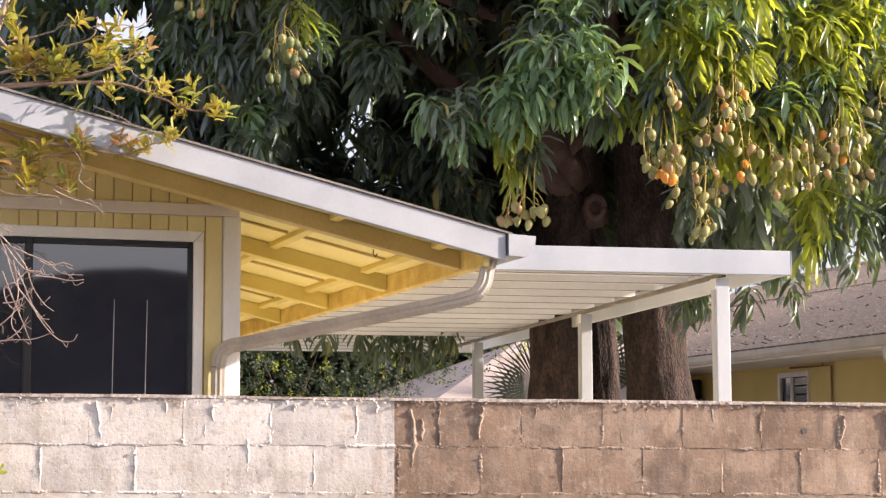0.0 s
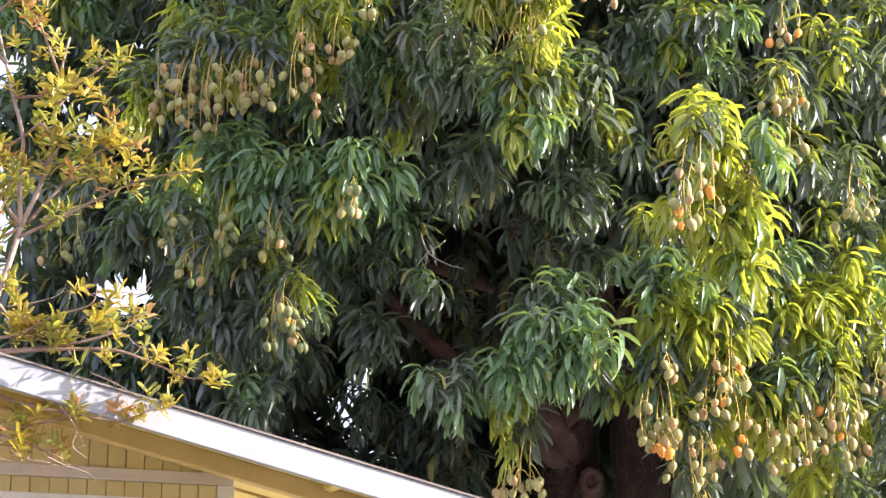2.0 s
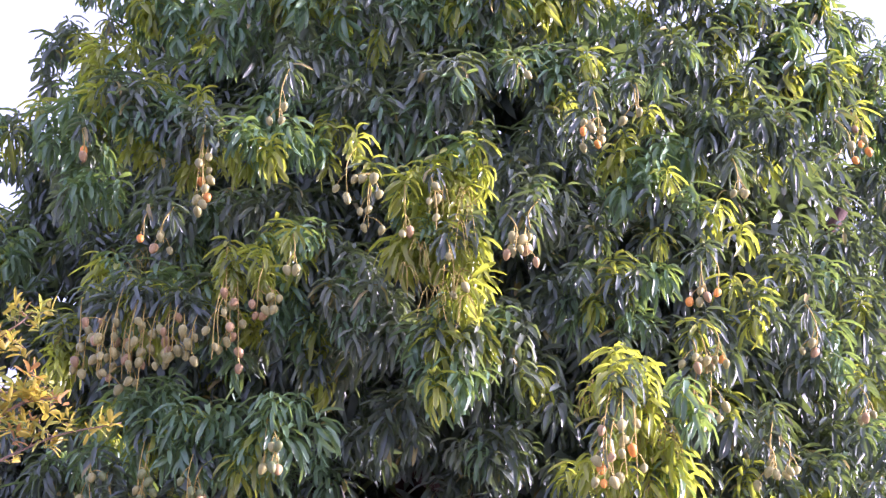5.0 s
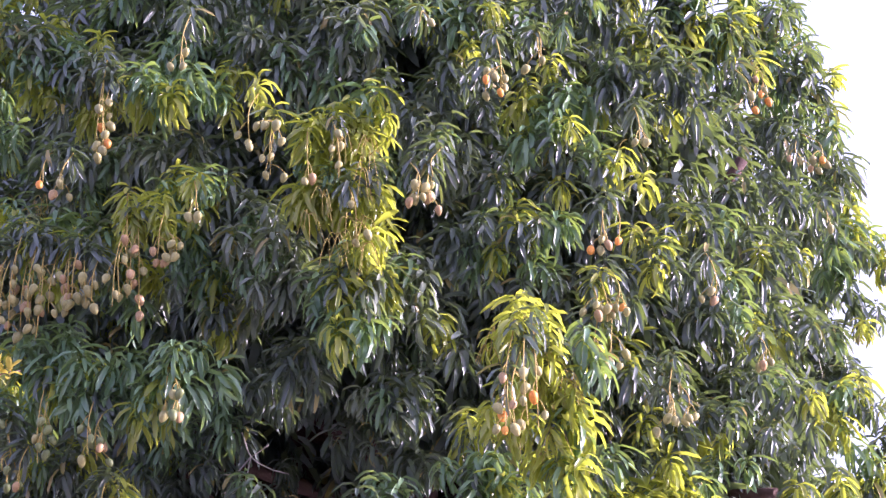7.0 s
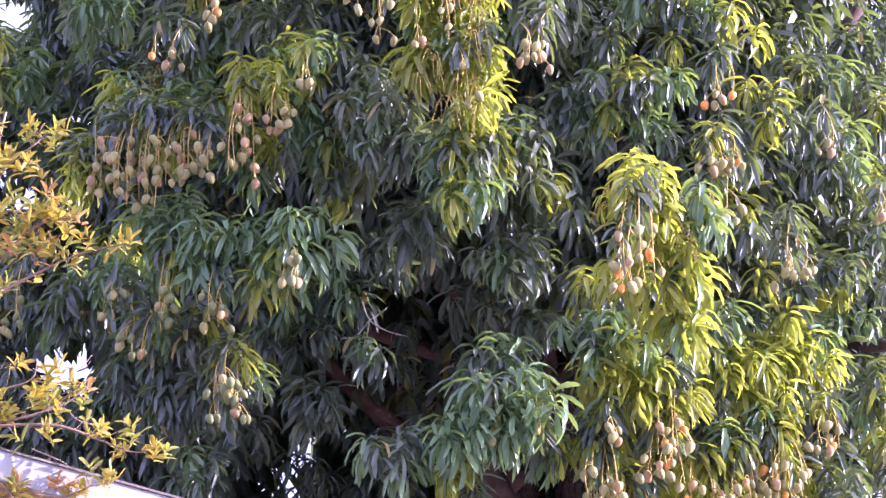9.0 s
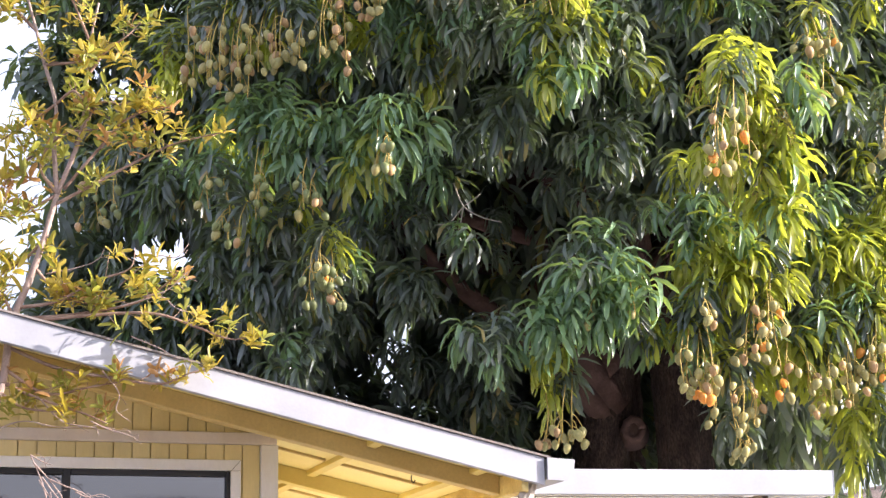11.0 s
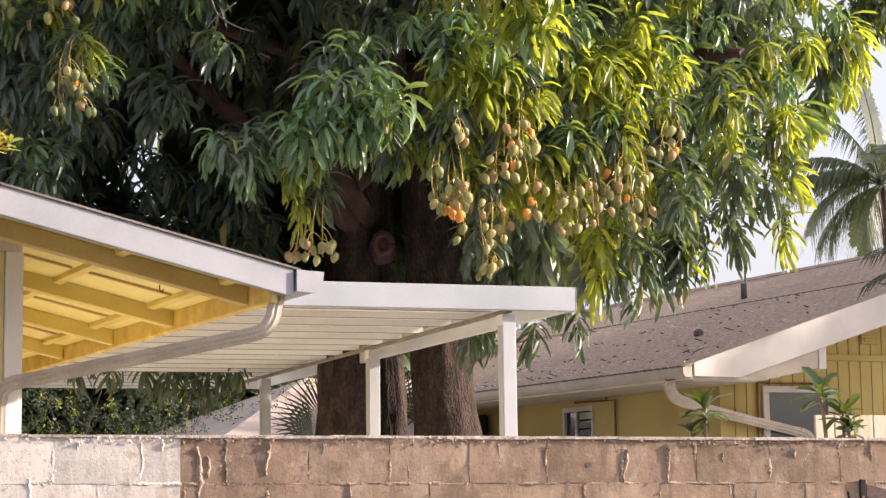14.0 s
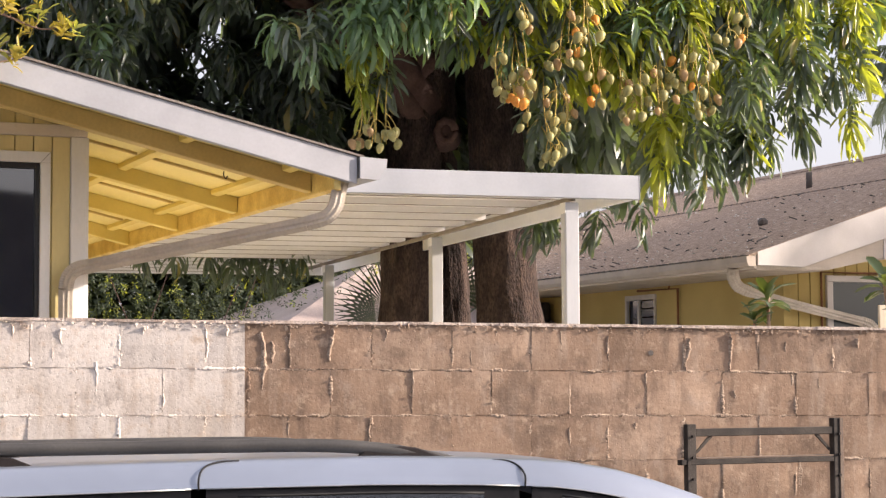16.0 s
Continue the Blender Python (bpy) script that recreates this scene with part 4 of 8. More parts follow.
def crown_places():
    """Places of whorls: a lumpy dome, hollow below its middle, with a ragged hem."""
    rng = np.random.default_rng(7)
    P, S, K = [], [], []
    want = 5000
    lumps = rng.normal(0, 1, (70, 3))
    lumps /= np.linalg.norm(lumps, axis=1)[:, None]
    # dark openings between the boughs
    vd = rng.normal(0, 1, (150, 3)) * np.array((1, 1, 0.8))
    vd[:, 1] = -np.abs(vd[:, 1]) * 0.9
    vd /= np.linalg.norm(vd, axis=1)[:, None]
    voids, vr = CC + CR * vd * 0.93, rng.uniform(0.22, 0.48, 150)
    while len(P) < want:
        d = rng.normal(0, 1, 3)
        d /= np.linalg.norm(d)
        if d[2] < -0.55 or (d[1] > 0.25 and d[0] < 0.35 and rng.random() < 0.8):
            continue
        near = np.max(lumps @ d)
        bulge = 0.82 + 0.16 * np.clip((near - 0.9) / 0.1, 0, 1)
        r = bulge * (1 - abs(rng.normal(0, 0.075))) * (0.88 if d[1] < -0.2 else 1.0)
        p = CC + CR * d * r
        x, y, z = p
        # hollow under the middle, open to the street
        hollow = ((x + 0.1) / 2.2) ** 2 + ((y - 12.9) / 3.2) ** 2 + ((z - 4.4) / 1.95) ** 2
        if hollow < 1:
            continue
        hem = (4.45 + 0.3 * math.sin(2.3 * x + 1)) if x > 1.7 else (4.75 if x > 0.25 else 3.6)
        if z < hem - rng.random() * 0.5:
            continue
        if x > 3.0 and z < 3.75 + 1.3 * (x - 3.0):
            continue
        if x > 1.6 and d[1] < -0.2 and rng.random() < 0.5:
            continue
        if np.min(np.linalg.norm((p - voids) / vr[:, None], axis=1)) < 1:
            continue
        P.append(p)
        S.append(rng.uniform(0.85, 1.25))
        # no light leaves on the right, which keeps that side darker
        K.append(0 if x > 1.8 else (1 if rng.random() < 0.03 else (2 if rng.random() < 0.15 else 0)))
    return P, S, K


def inner_places():
    """Leaves deep inside the crown and at the back of the hollow."""
    rng = np.random.default_rng(8)
    P, S, K = [], [], []
    while len(P) < 4200:
        d = rng.normal(0, 1, 3)
        d /= np.linalg.norm(d)
        p = CC + CR * d * rng.uniform(0.5, 0.82)
        hollow = ((p[0] - 0.2) / 1.9) ** 2 + ((p[1] - 12.9) / 3.2) ** 2 + ((p[2] - 4.4) / 1.95) ** 2
        if hollow < 1 or p[2] < 4.0 or (p[0] > 3.0 and p[2] < 3.7 + 1.15 * (p[0] - 3.0)):
            continue
        P.append(p)
        S.append(rng.uniform(1.4, 2.0))
        K.append(0)
    # leaves at the back of the hollow
    for _ in range(1300):
        p = np.array([rng.uniform(-4, 3.2), rng.uniform(15.3, 19.5), rng.uniform(3.4, 7.5)])
        if (p[1] < 17.9 and 0.2 < p[0] < 2.5 and p[2] < 5.4) or (p[0] > 1.7 and p[2] < 4.5):
            continue
        P.append(p)
        S.append(rng.uniform(1.3, 2.0))
        K.append(0)
    return P, S, K


def bough(P, S, K, x, y, z, rx, rz, n, young, fresh, skylit, seed):
    """A bough's hanging mass: whorls spread over the outer and upper side of a rounded lump, kept apart."""
    rng = np.random.default_rng(seed)
    r3, own = np.array([rx, 0.75 * min(rx, rz) + 0.04, rz]), []
    for _ in range(n):
        for tries in range(12):
            d = rng.normal(0, 1, 3)
            d /= np.linalg.norm(d)
            d[1] = -abs(d[1]) if rng.random() < 0.8 else d[1]
            p = np.array([x, y, z + 0.10]) + d * r3 * rng.uniform(0.55, 1.0)
            if all(np.linalg.norm(p - q) > 0.10 for q in own):
                break
        own.append(p)
        P.append(p)
        S.append(rng.uniform(0.75, 1.15))
        u = rng.random()
        K.append(1 if u < young else (2 if u < young + fresh else (3 if rng.random() < skylit else 0)))


mango = group("mango_tree", pose(0, 0, 0), "large mango tree laden with hanging fruit", "tree")


def trunks():
    t = bmesh.new()
    bark_tube(t, curve_pts([(0.98, 17.0, 0.5), (0.99, 17.0, 2.0), (1.02, 17.0, 3.0), (1.08, 17.0, 4.0), (1.16, 16.95, 4.9), (1.3, 16.8, 6.2)], 14), np.linspace(0.245, 0.25, 71), 3)
    part("trunk", t, M_BARK, mango)
    t = bmesh.new()
    bark_tube(t, curve_pts([(1.98, 16.9, 0.5), (1.95, 16.9, 2.0), (1.86, 16.9, 2.9), (1.80, 16.9, 4.0), (1.72, 16.9, 5.0), (1.7, 16.8, 6.2)], 14), np.linspace(0.34, 0.17, 71), 8)
    part("trunk", t, M_BARK, mango)
    t = bmesh.new()
    bark_tube(t, curve_pts([(1.50, 17.6, 0.5), (1.46, 17.6, 2.6), (1.35, 17.5, 3.8), (1.3, 17.3, 4.8)], 16), np.linspace(0.17, 0.15, 49), 5, 48)
    part("trunk", t, M_BARK, mango)
    limbs = (([(1.15, 16.9, 4.2), (0.55, 16.4, 4.72), (0.08, 16.0, 5.04), (-0.28, 15.7, 5.30), (-0.9, 15.2, 5.9)], 0.12, 0.05),
             ([(1.2, 16.9, 4.3), (0.8, 16.5, 4.85), (0.52, 16.2, 5.3), (0.38, 16.2, 5.8), (0.3, 16.1, 6.2), (0.3, 15.9, 7.6)], 0.15, 0.05),
             ([(1.7, 16.9, 4.6), (2.3, 16.4, 5.6), (3.2, 15.6, 7.0), (4.1, 15.0, 8.4)], 0.17, 0.05),
             ([(1.6, 16.9, 4.8), (1.6, 16.6, 6.4), (1.9, 16.2, 8.2), (2.2, 16.0, 10.4)], 0.2, 0.05),
             ([(1.2, 16.8, 4.6), (-0.2, 16.6, 6.0), (-1.8, 16.3, 7.4), (-2.9, 16.0, 8.8)], 0.16, 0.05),
             ([(1.75, 16.9, 4.4), (2.4, 16.0, 4.9), (3.2, 14.8, 5.3), (3.9, 14.0, 5.2)], 0.13, 0.04))
    rl = random.Random(31)
    more = []
    for k in range(26):     # boughs that run out to the skin of the crown
        a, el = -math.pi * (k + rl.random()) / 26, rl.uniform(-0.1, 0.9)
        e = Vector(CC) + Vector((CR[0] * math.cos(a) * math.cos(el), CR[1] * math.sin(a) * math.cos(el), CR[2] * math.sin(el))) * 0.72
        s = Vector((1.5, 16.6, min(7.5, 4.8 + 0.4 * (e.z - 4.8))))
        m = s.lerp(e, 0.55) + Vector((rl.uniform(-0.3, 0.3), rl.uniform(-0.2, 0.2), -0.25))
        more.append(([tuple(s), tuple(m), tuple(e)], 0.09, 0.022))
        f = m.lerp(e, 0.4) + Vector((rl.uniform(-0.7, 0.7), rl.uniform(-0.1, 0.3), rl.uniform(0.1, 0.5)))
        more.append(([tuple(m), tuple(m.lerp(f, 0.5) + Vector((0, 0, -0.08))), tuple(f)], 0.045, 0.016))
    for i, (c, r0, r1) in enumerate(limbs + tuple(more)):
        b = bmesh.new()
        pts = curve_pts(c, 8)
        tube(b, pts, np.linspace(r0, r1, len(pts)), 12, 0.12, i)
        part("limb", b, M_LIMB, mango)
    k = bmesh.new()      # the callus ring of a lost limb
    ring = [Vector((1.34 + 0.075 * math.cos(a), 16.70 - 0.01 * math.sin(a), 4.08 + 0.085 * math.sin(a))) for a in np.linspace(0, 2 * math.pi, 19)]
    tube(k, ring, [0.034 + 0.007 * math.sin(3 * i) for i in range(19)], 9, 0.1, 4)
    tube(k, [(1.34, 16.70, 4.08), (1.34, 16.9, 4.06)], [0.06, 0.16], 12, 0.05, 5)
    part("knot", k, M_LIMB, mango)


trunks()

# openings: from, to, radius
GAPS = []


def gap(x0, y0, z0, x1, y1, z1, r):
    GAPS.append((np.array((x0, y0, z0)), np.array((x1, y1, z1)), r))


def opened(P, S, K, grow=0.0):
    """The whorls that no opening clears away."""
    A = np.array(P) - np.array((0, 0, 0.09))      # leaves hang below their twig
    ok = np.ones(len(A), bool)
    for a, b, r in GAPS:
        ab = b - a
        u = np.clip((A - a) @ ab / (ab @ ab), 0, 1)
        ok &= np.linalg.norm(A - a - u[:, None] * ab, axis=1) >= r + (grow if b[1] > 20 else 0)
    keep = np.nonzero(ok)[0]
    return [P[i] for i in keep], [S[i] for i in keep], [K[i] for i in keep]


# dark recesses in the skin of the crown
gap(2.88, 11.77, 6.78, 3.33, 13.62, 7.56, 0.19)
gap(3.10, 11.90, 7.01, 3.58, 13.75, 7.81, 0.14)
gap(2.72, 11.70, 6.67, 3.15, 13.55, 7.43, 0.11)
gap(1.45, 11.40, 6.85, 1.68, 13.25, 7.66, 0.11)
gap(3.91, 12.41, 6.62, 4.49, 14.26, 7.33, 0.11)
gap(2.91, 11.79, 5.66, 3.36, 13.64, 6.26, 0.15)
gap(2.87, 11.77, 5.36, 3.32, 13.62, 5.92, 0.16)
gap(3.58, 12.18, 5.60, 4.12, 14.03, 6.17, 0.15)
gap(3.48, 12.12, 5.24, 4.01, 13.97, 5.76, 0.14)
gap(3.13, 11.92, 5.39, 3.62, 13.77, 5.94, 0.15)
gap(2.14, 11.55, 5.07, 2.49, 13.40, 5.58, 0.12)
gap(3.39, 12.08, 4.82, 3.91, 13.93, 5.28, 0.15)
gap(4.07, 12.54, 6.13, 4.66, 14.39, 6.76, 0.11)
gap(3.69, 12.25, 5.06, 4.25, 14.10, 5.55, 0.13)
gap(4.18, 12.63, 5.29, 4.79, 14.48, 5.79, 0.11)
gap(3.03, 11.87, 4.73, 3.51, 13.72, 5.18, 0.13)
gap(2.02, 11.52, 5.83, 2.35, 13.37, 6.47, 0.09)
gap(3.96, 12.46, 5.69, 4.55, 14.31, 6.26, 0.10)
gap(4.42, 12.82, 5.89, 5.05, 14.67, 6.47, 0.10)
gap(2.60, 11.67, 5.66, 3.01, 13.52, 6.26, 0.10)
gap(2.85, 11.98, 7.03, 3.26, 13.68, 7.76, 0.22)
gap(1.55, 11.70, 7.18, 1.78, 13.40, 7.95, 0.11)
gap(2.17, 11.81, 6.14, 2.48, 13.51, 6.76, 0.12)
gap(2.36, 11.86, 5.30, 2.69, 13.56, 5.80, 0.13)
gap(1.09, 11.63, 5.30, 1.25, 13.33, 5.80, 0.13)
gap(2.23, 11.83, 5.03, 2.55, 13.53, 5.49, 0.11)
gap(-1.07, 12.05, 6.80, -1.22, 13.75, 7.50, 0.15)
gap(-2.37, 12.78, 7.30, -2.69, 14.48, 8.03, 0.15)
gap(-0.23, 11.77, 6.86, -0.26, 13.47, 7.58, 0.11)
gap(2.81, 11.97, 6.99, 3.21, 13.67, 7.72, 0.16)
gap(2.96, 12.01, 7.35, 3.38, 13.71, 8.13, 0.14)
gap(3.29, 12.18, 5.67, 3.75, 13.88, 6.21, 0.14)
gap(2.74, 11.95, 5.75, 3.13, 13.65, 6.31, 0.11)
gap(0.18, 11.69, 7.80, 0.21, 13.39, 8.66, 0.12)
gap(2.81, 11.97, 4.12, 3.21, 13.67, 4.44, 0.13)
gap(2.70, 11.95, 4.37, 3.09, 13.65, 4.73, 0.09)
gap(1.09, 11.63, 4.62, 1.25, 13.33, 5.02, 0.11)
gap(2.71, 11.95, 5.97, 3.10, 13.65, 6.55, 0.16)
gap(2.71, 11.95, 5.55, 3.09, 13.65, 6.08, 0.15)
gap(3.21, 12.13, 5.46, 3.65, 13.83, 5.96, 0.13)
gap(3.85, 12.49, 6.19, 4.38, 14.19, 6.79, 0.11)
gap(3.23, 12.15, 7.29, 3.69, 13.85, 8.05, 0.18)
gap(3.64, 12.37, 6.72, 4.14, 14.07, 7.39, 0.12)
gap(3.90, 12.51, 5.68, 4.43, 14.21, 6.20, 0.11)
gap(2.18, 11.82, 6.70, 2.50, 13.52, 7.40, 0.11)
gap(1.54, 11.70, 7.05, 1.77, 13.40, 7.80, 0.12)
gap(1.12, 11.64, 5.39, 1.28, 13.34, 5.91, 0.16)
gap(2.41, 11.87, 6.28, 2.75, 13.57, 6.91, 0.10)
gap(2.17, 11.81, 5.54, 2.49, 13.51, 6.07, 0.11)
gap(2.12, 11.80, 4.41, 2.43, 13.50, 4.78, 0.09)
gap(1.59, 11.71, 4.10, 1.83, 13.41, 4.42, 0.09)
gap(3.03, 12.04, 4.59, 3.46, 13.74, 4.97, 0.11)
gap(2.60, 11.92, 3.63, 2.97, 13.62, 3.88, 0.11)
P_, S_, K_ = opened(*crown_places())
# boughs: place, half-widths, whorls, shares of young, fresh and (of the rest) pale skylit leaves
# the leaf shares differ by region to brighten or darken it in place of light
bough(P_, S_, K_, 4.97, 14.20, 5.52, 0.21, 0.21, 11, 0.29, 0.18, 0.15, 900)
bough(P_, S_, K_, 4.80, 14.07, 5.24, 0.14, 0.17, 6, 0.29, 0.18, 0.15, 901)
bough(P_, S_, K_, 4.58, 13.91, 5.00, 0.14, 0.15, 6, 0.29, 0.18, 0.15, 902)
bough(P_, S_, K_, 4.37, 13.74, 4.72, 0.12, 0.13, 5, 0.40, 0.30, 0.30, 903)
bough(P_, S_, K_, 5.06, 14.22, 5.83, 0.18, 0.21, 10, 0.29, 0.18, 0.15, 904)
bough(P_, S_, K_, -3.01, 14.31, 8.35, 0.43, 0.40, 27, 0.06, 0.47, 0.85, 0)
bough(P_, S_, K_, -3.02, 14.23, 7.50, 0.46, 0.25, 18, 0.08, 0.72, 0.85, 1)
bough(P_, S_, K_, -3.40, 15.02, 8.09, 0.25, 0.29, 11, 0.06, 0.42, 0.85, 2)
bough(P_, S_, K_, -2.23, 13.18, 8.13, 0.35, 0.33, 18, 0.35, 0.40, 0.85, 3)
bough(P_, S_, K_, -2.07, 13.16, 7.52, 0.28, 0.24, 10, 0.16, 0.72, 0.85, 4)
bough(P_, S_, K_, -1.57, 12.82, 7.99, 0.32, 0.23, 12, 0.30, 0.40, 0.85, 5)
bough(P_, S_, K_, -1.17, 12.69, 8.00, 0.25, 0.17, 7, 0.30, 0.30, 0.85, 6)
bough(P_, S_, K_, -0.68, 12.17, 7.55, 0.34, 0.20, 11, 0.16, 0.84, 0.85, 7)
bough(P_, S_, K_, -0.26, 12.33, 7.64, 0.16, 0.18, 5, 0.21, 0.79, 0.85, 8)
bough(P_, S_, K_, 0.16, 12.39, 7.82, 0.35, 0.20, 11, 0.02, 0.20, 0.85, 9)
bough(P_, S_, K_, -1.72, 12.74, 6.72, 0.37, 0.24, 14, 0.80, 0.20, 0.85, 10)
bough(P_, S_, K_, -1.43, 12.71, 6.46, 0.28, 0.20, 9, 0.80, 0.20, 0.85, 11)
bough(P_, S_, K_, -2.20, 13.36, 6.42, 0.25, 0.25, 10, 0.50, 0.10, 0.85, 12)
bough(P_, S_, K_, -2.17, 13.24, 6.91, 0.23, 0.21, 8, 0.80, 0.10, 0.85, 13)
bough(P_, S_, K_, -1.23, 12.72, 6.55, 0.24, 0.20, 8, 0.18, 0.50, 0.85, 14)
bough(P_, S_, K_, -0.84, 12.32, 6.70, 0.27, 0.15, 6, 0.48, 0.52, 0.85, 15)
bough(P_, S_, K_, -0.47, 12.40, 6.82, 0.24, 0.24, 9, 0.18, 0.50, 0.85, 16)
bough(P_, S_, K_, -0.69, 12.62, 7.23, 0.35, 0.20, 11, 0.06, 0.22, 0.85, 17)
bough(P_, S_, K_, -0.46, 12.55, 6.41, 0.24, 0.32, 12, 0.16, 0.72, 0.85, 18)
bough(P_, S_, K_, -1.21, 13.06, 7.26, 0.25, 0.25, 10, 0.06, 0.12, 0.85, 19)
bough(P_, S_, K_, -0.91, 12.84, 6.39, 0.24, 0.20, 8, 0.16, 0.44, 0.85, 20)
bough(P_, S_, K_, -1.45, 12.37, 5.61, 0.27, 0.25, 11, 0.11, 0.89, 0.35, 21)
bough(P_, S_, K_, -1.03, 12.18, 5.42, 0.26, 0.21, 9, 0.11, 0.89, 0.35, 22)
bough(P_, S_, K_, -0.52, 12.02, 5.45, 0.28, 0.22, 9, 0.11, 0.89, 0.35, 23)
bough(P_, S_, K_, -0.72, 12.08, 5.26, 0.19, 0.15, 5, 0.11, 0.89, 0.35, 24)
bough(P_, S_, K_, -1.82, 13.08, 5.46, 0.40, 0.22, 14, 0.11, 0.36, 0.35, 25)
bough(P_, S_, K_, -2.20, 13.41, 5.30, 0.25, 0.27, 11, 0.00, 0.10, 0.00, 26)
bough(P_, S_, K_, -1.37, 12.78, 4.96, 0.27, 0.22, 9, 0.02, 0.10, 0.00, 27)
bough(P_, S_, K_, -1.03, 12.53, 4.62, 0.25, 0.15, 6, 0.30, 0.17, 0.00, 28)
bough(P_, S_, K_, -1.61, 12.99, 4.69, 0.32, 0.20, 10, 0.00, 0.05, 0.00, 29)
bough(P_, S_, K_, 0.01, 12.25, 6.39, 0.29, 0.35, 16, 0.08, 0.22, 0.85, 30)
bough(P_, S_, K_, -0.15, 12.50, 6.78, 0.28, 0.24, 10, 0.06, 0.22, 0.85, 31)
bough(P_, S_, K_, -0.22, 12.67, 6.13, 0.24, 0.24, 9, 0.06, 0.12, 0.85, 32)
bough(P_, S_, K_, 0.38, 11.92, 7.11, 0.33, 0.23, 12, 0.85, 0.10, 0.85, 33)
bough(P_, S_, K_, 0.63, 11.90, 7.26, 0.23, 0.19, 7, 0.85, 0.10, 0.85, 34)
bough(P_, S_, K_, 0.35, 11.97, 6.74, 0.29, 0.21, 9, 0.80, 0.10, 0.85, 35)
bough(P_, S_, K_, 0.65, 11.95, 6.74, 0.23, 0.25, 9, 0.75, 0.10, 0.85, 36)
bough(P_, S_, K_, 0.69, 11.95, 6.29, 0.23, 0.25, 9, 0.60, 0.20, 0.85, 37)
bough(P_, S_, K_, 0.54, 12.01, 6.07, 0.26, 0.21, 9, 0.45, 0.30, 0.85, 38)
bough(P_, S_, K_, 0.57, 12.00, 5.75, 0.26, 0.17, 7, 0.10, 0.80, 0.85, 39)
bough(P_, S_, K_, 0.97, 12.22, 6.15, 0.23, 0.29, 10, 0.05, 0.15, 0.85, 40)
bough(P_, S_, K_, 1.24, 12.36, 5.79, 0.17, 0.29, 8, 0.13, 0.10, 0.00, 41)
bough(P_, S_, K_, 0.89, 12.58, 5.43, 0.29, 0.17, 8, 0.02, 0.05, 0.35, 42)
bough(P_, S_, K_, 0.29, 12.63, 5.75, 0.23, 0.20, 7, 0.00, 0.05, 0.35, 43)
bough(P_, S_, K_, 0.72, 12.14, 4.57, 0.31, 0.20, 10, 0.02, 0.45, 0.00, 44)
bough(P_, S_, K_, 1.36, 12.32, 7.77, 0.26, 0.32, 9, 0.04, 0.13, 0.00, 45)
bough(P_, S_, K_, 1.00, 12.42, 7.67, 0.24, 0.24, 9, 0.02, 0.10, 0.85, 46)
bough(P_, S_, K_, 1.19, 12.35, 7.25, 0.28, 0.28, 12, 0.02, 0.15, 0.85, 47)
bough(P_, S_, K_, 1.65, 12.52, 7.24, 0.24, 0.24, 6, 0.00, 0.09, 0.00, 48)
bough(P_, S_, K_, 1.72, 12.28, 6.57, 0.43, 0.22, 10, 0.08, 0.42, 0.00, 49)
bough(P_, S_, K_, 1.64, 12.32, 6.29, 0.39, 0.18, 7, 0.04, 0.34, 0.00, 50)
bough(P_, S_, K_, 1.30, 12.42, 6.60, 0.20, 0.20, 5, 0.00, 0.17, 0.00, 51)
bough(P_, S_, K_, 2.07, 12.34, 7.32, 0.34, 0.20, 7, 0.26, 0.34, 0.00, 52)
bough(P_, S_, K_, 2.29, 12.29, 7.00, 0.44, 0.18, 8, 0.28, 0.15, 0.00, 53)
bough(P_, S_, K_, 1.93, 12.41, 7.68, 0.29, 0.25, 8, 0.15, 0.26, 0.00, 54)
bough(P_, S_, K_, 2.35, 12.46, 7.84, 0.33, 0.21, 7, 0.19, 0.20, 0.00, 55)
bough(P_, S_, K_, 2.77, 12.51, 7.88, 0.42, 0.23, 10, 0.23, 0.15, 0.00, 56)
bough(P_, S_, K_, 2.98, 12.56, 7.68, 0.25, 0.17, 5, 0.23, 0.15, 0.00, 57)
bough(P_, S_, K_, 2.60, 12.42, 6.57, 0.32, 0.22, 8, 0.28, 0.10, 0.00, 58)
bough(P_, S_, K_, 2.61, 12.37, 6.22, 0.40, 0.24, 10, 0.22, 0.06, 0.00, 59)
bough(P_, S_, K_, 3.06, 12.65, 6.75, 0.25, 0.19, 5, 0.23, 0.15, 0.00, 60)
bough(P_, S_, K_, 1.67, 11.32, 5.54, 0.36, 0.20, 7, 0.78, 0.08, 0.00, 61)
bough(P_, S_, K_, 1.80, 11.34, 5.29, 0.34, 0.21, 8, 0.78, 0.08, 0.00, 62)
bough(P_, S_, K_, 1.69, 11.37, 5.01, 0.32, 0.23, 8, 0.78, 0.15, 0.00, 63)
bough(P_, S_, K_, 1.91, 11.46, 4.89, 0.25, 0.23, 6, 0.78, 0.15, 0.00, 64)
bough(P_, S_, K_, 1.80, 11.49, 4.65, 0.28, 0.18, 5, 0.80, 0.20, 0.00, 65)
bough(P_, S_, K_, 2.68, 12.49, 5.67, 0.24, 0.20, 5, 0.45, 0.07, 0.00, 66)
bough(P_, S_, K_, 2.96, 12.61, 6.02, 0.24, 0.20, 5, 0.16, 0.11, 0.00, 67)
bough(P_, S_, K_, 2.36, 12.61, 5.76, 0.16, 0.24, 5, 0.18, 0.12, 0.00, 68)
bough(P_, S_, K_, 2.62, 12.52, 5.10, 0.35, 0.21, 8, 0.28, 0.23, 0.00, 69)
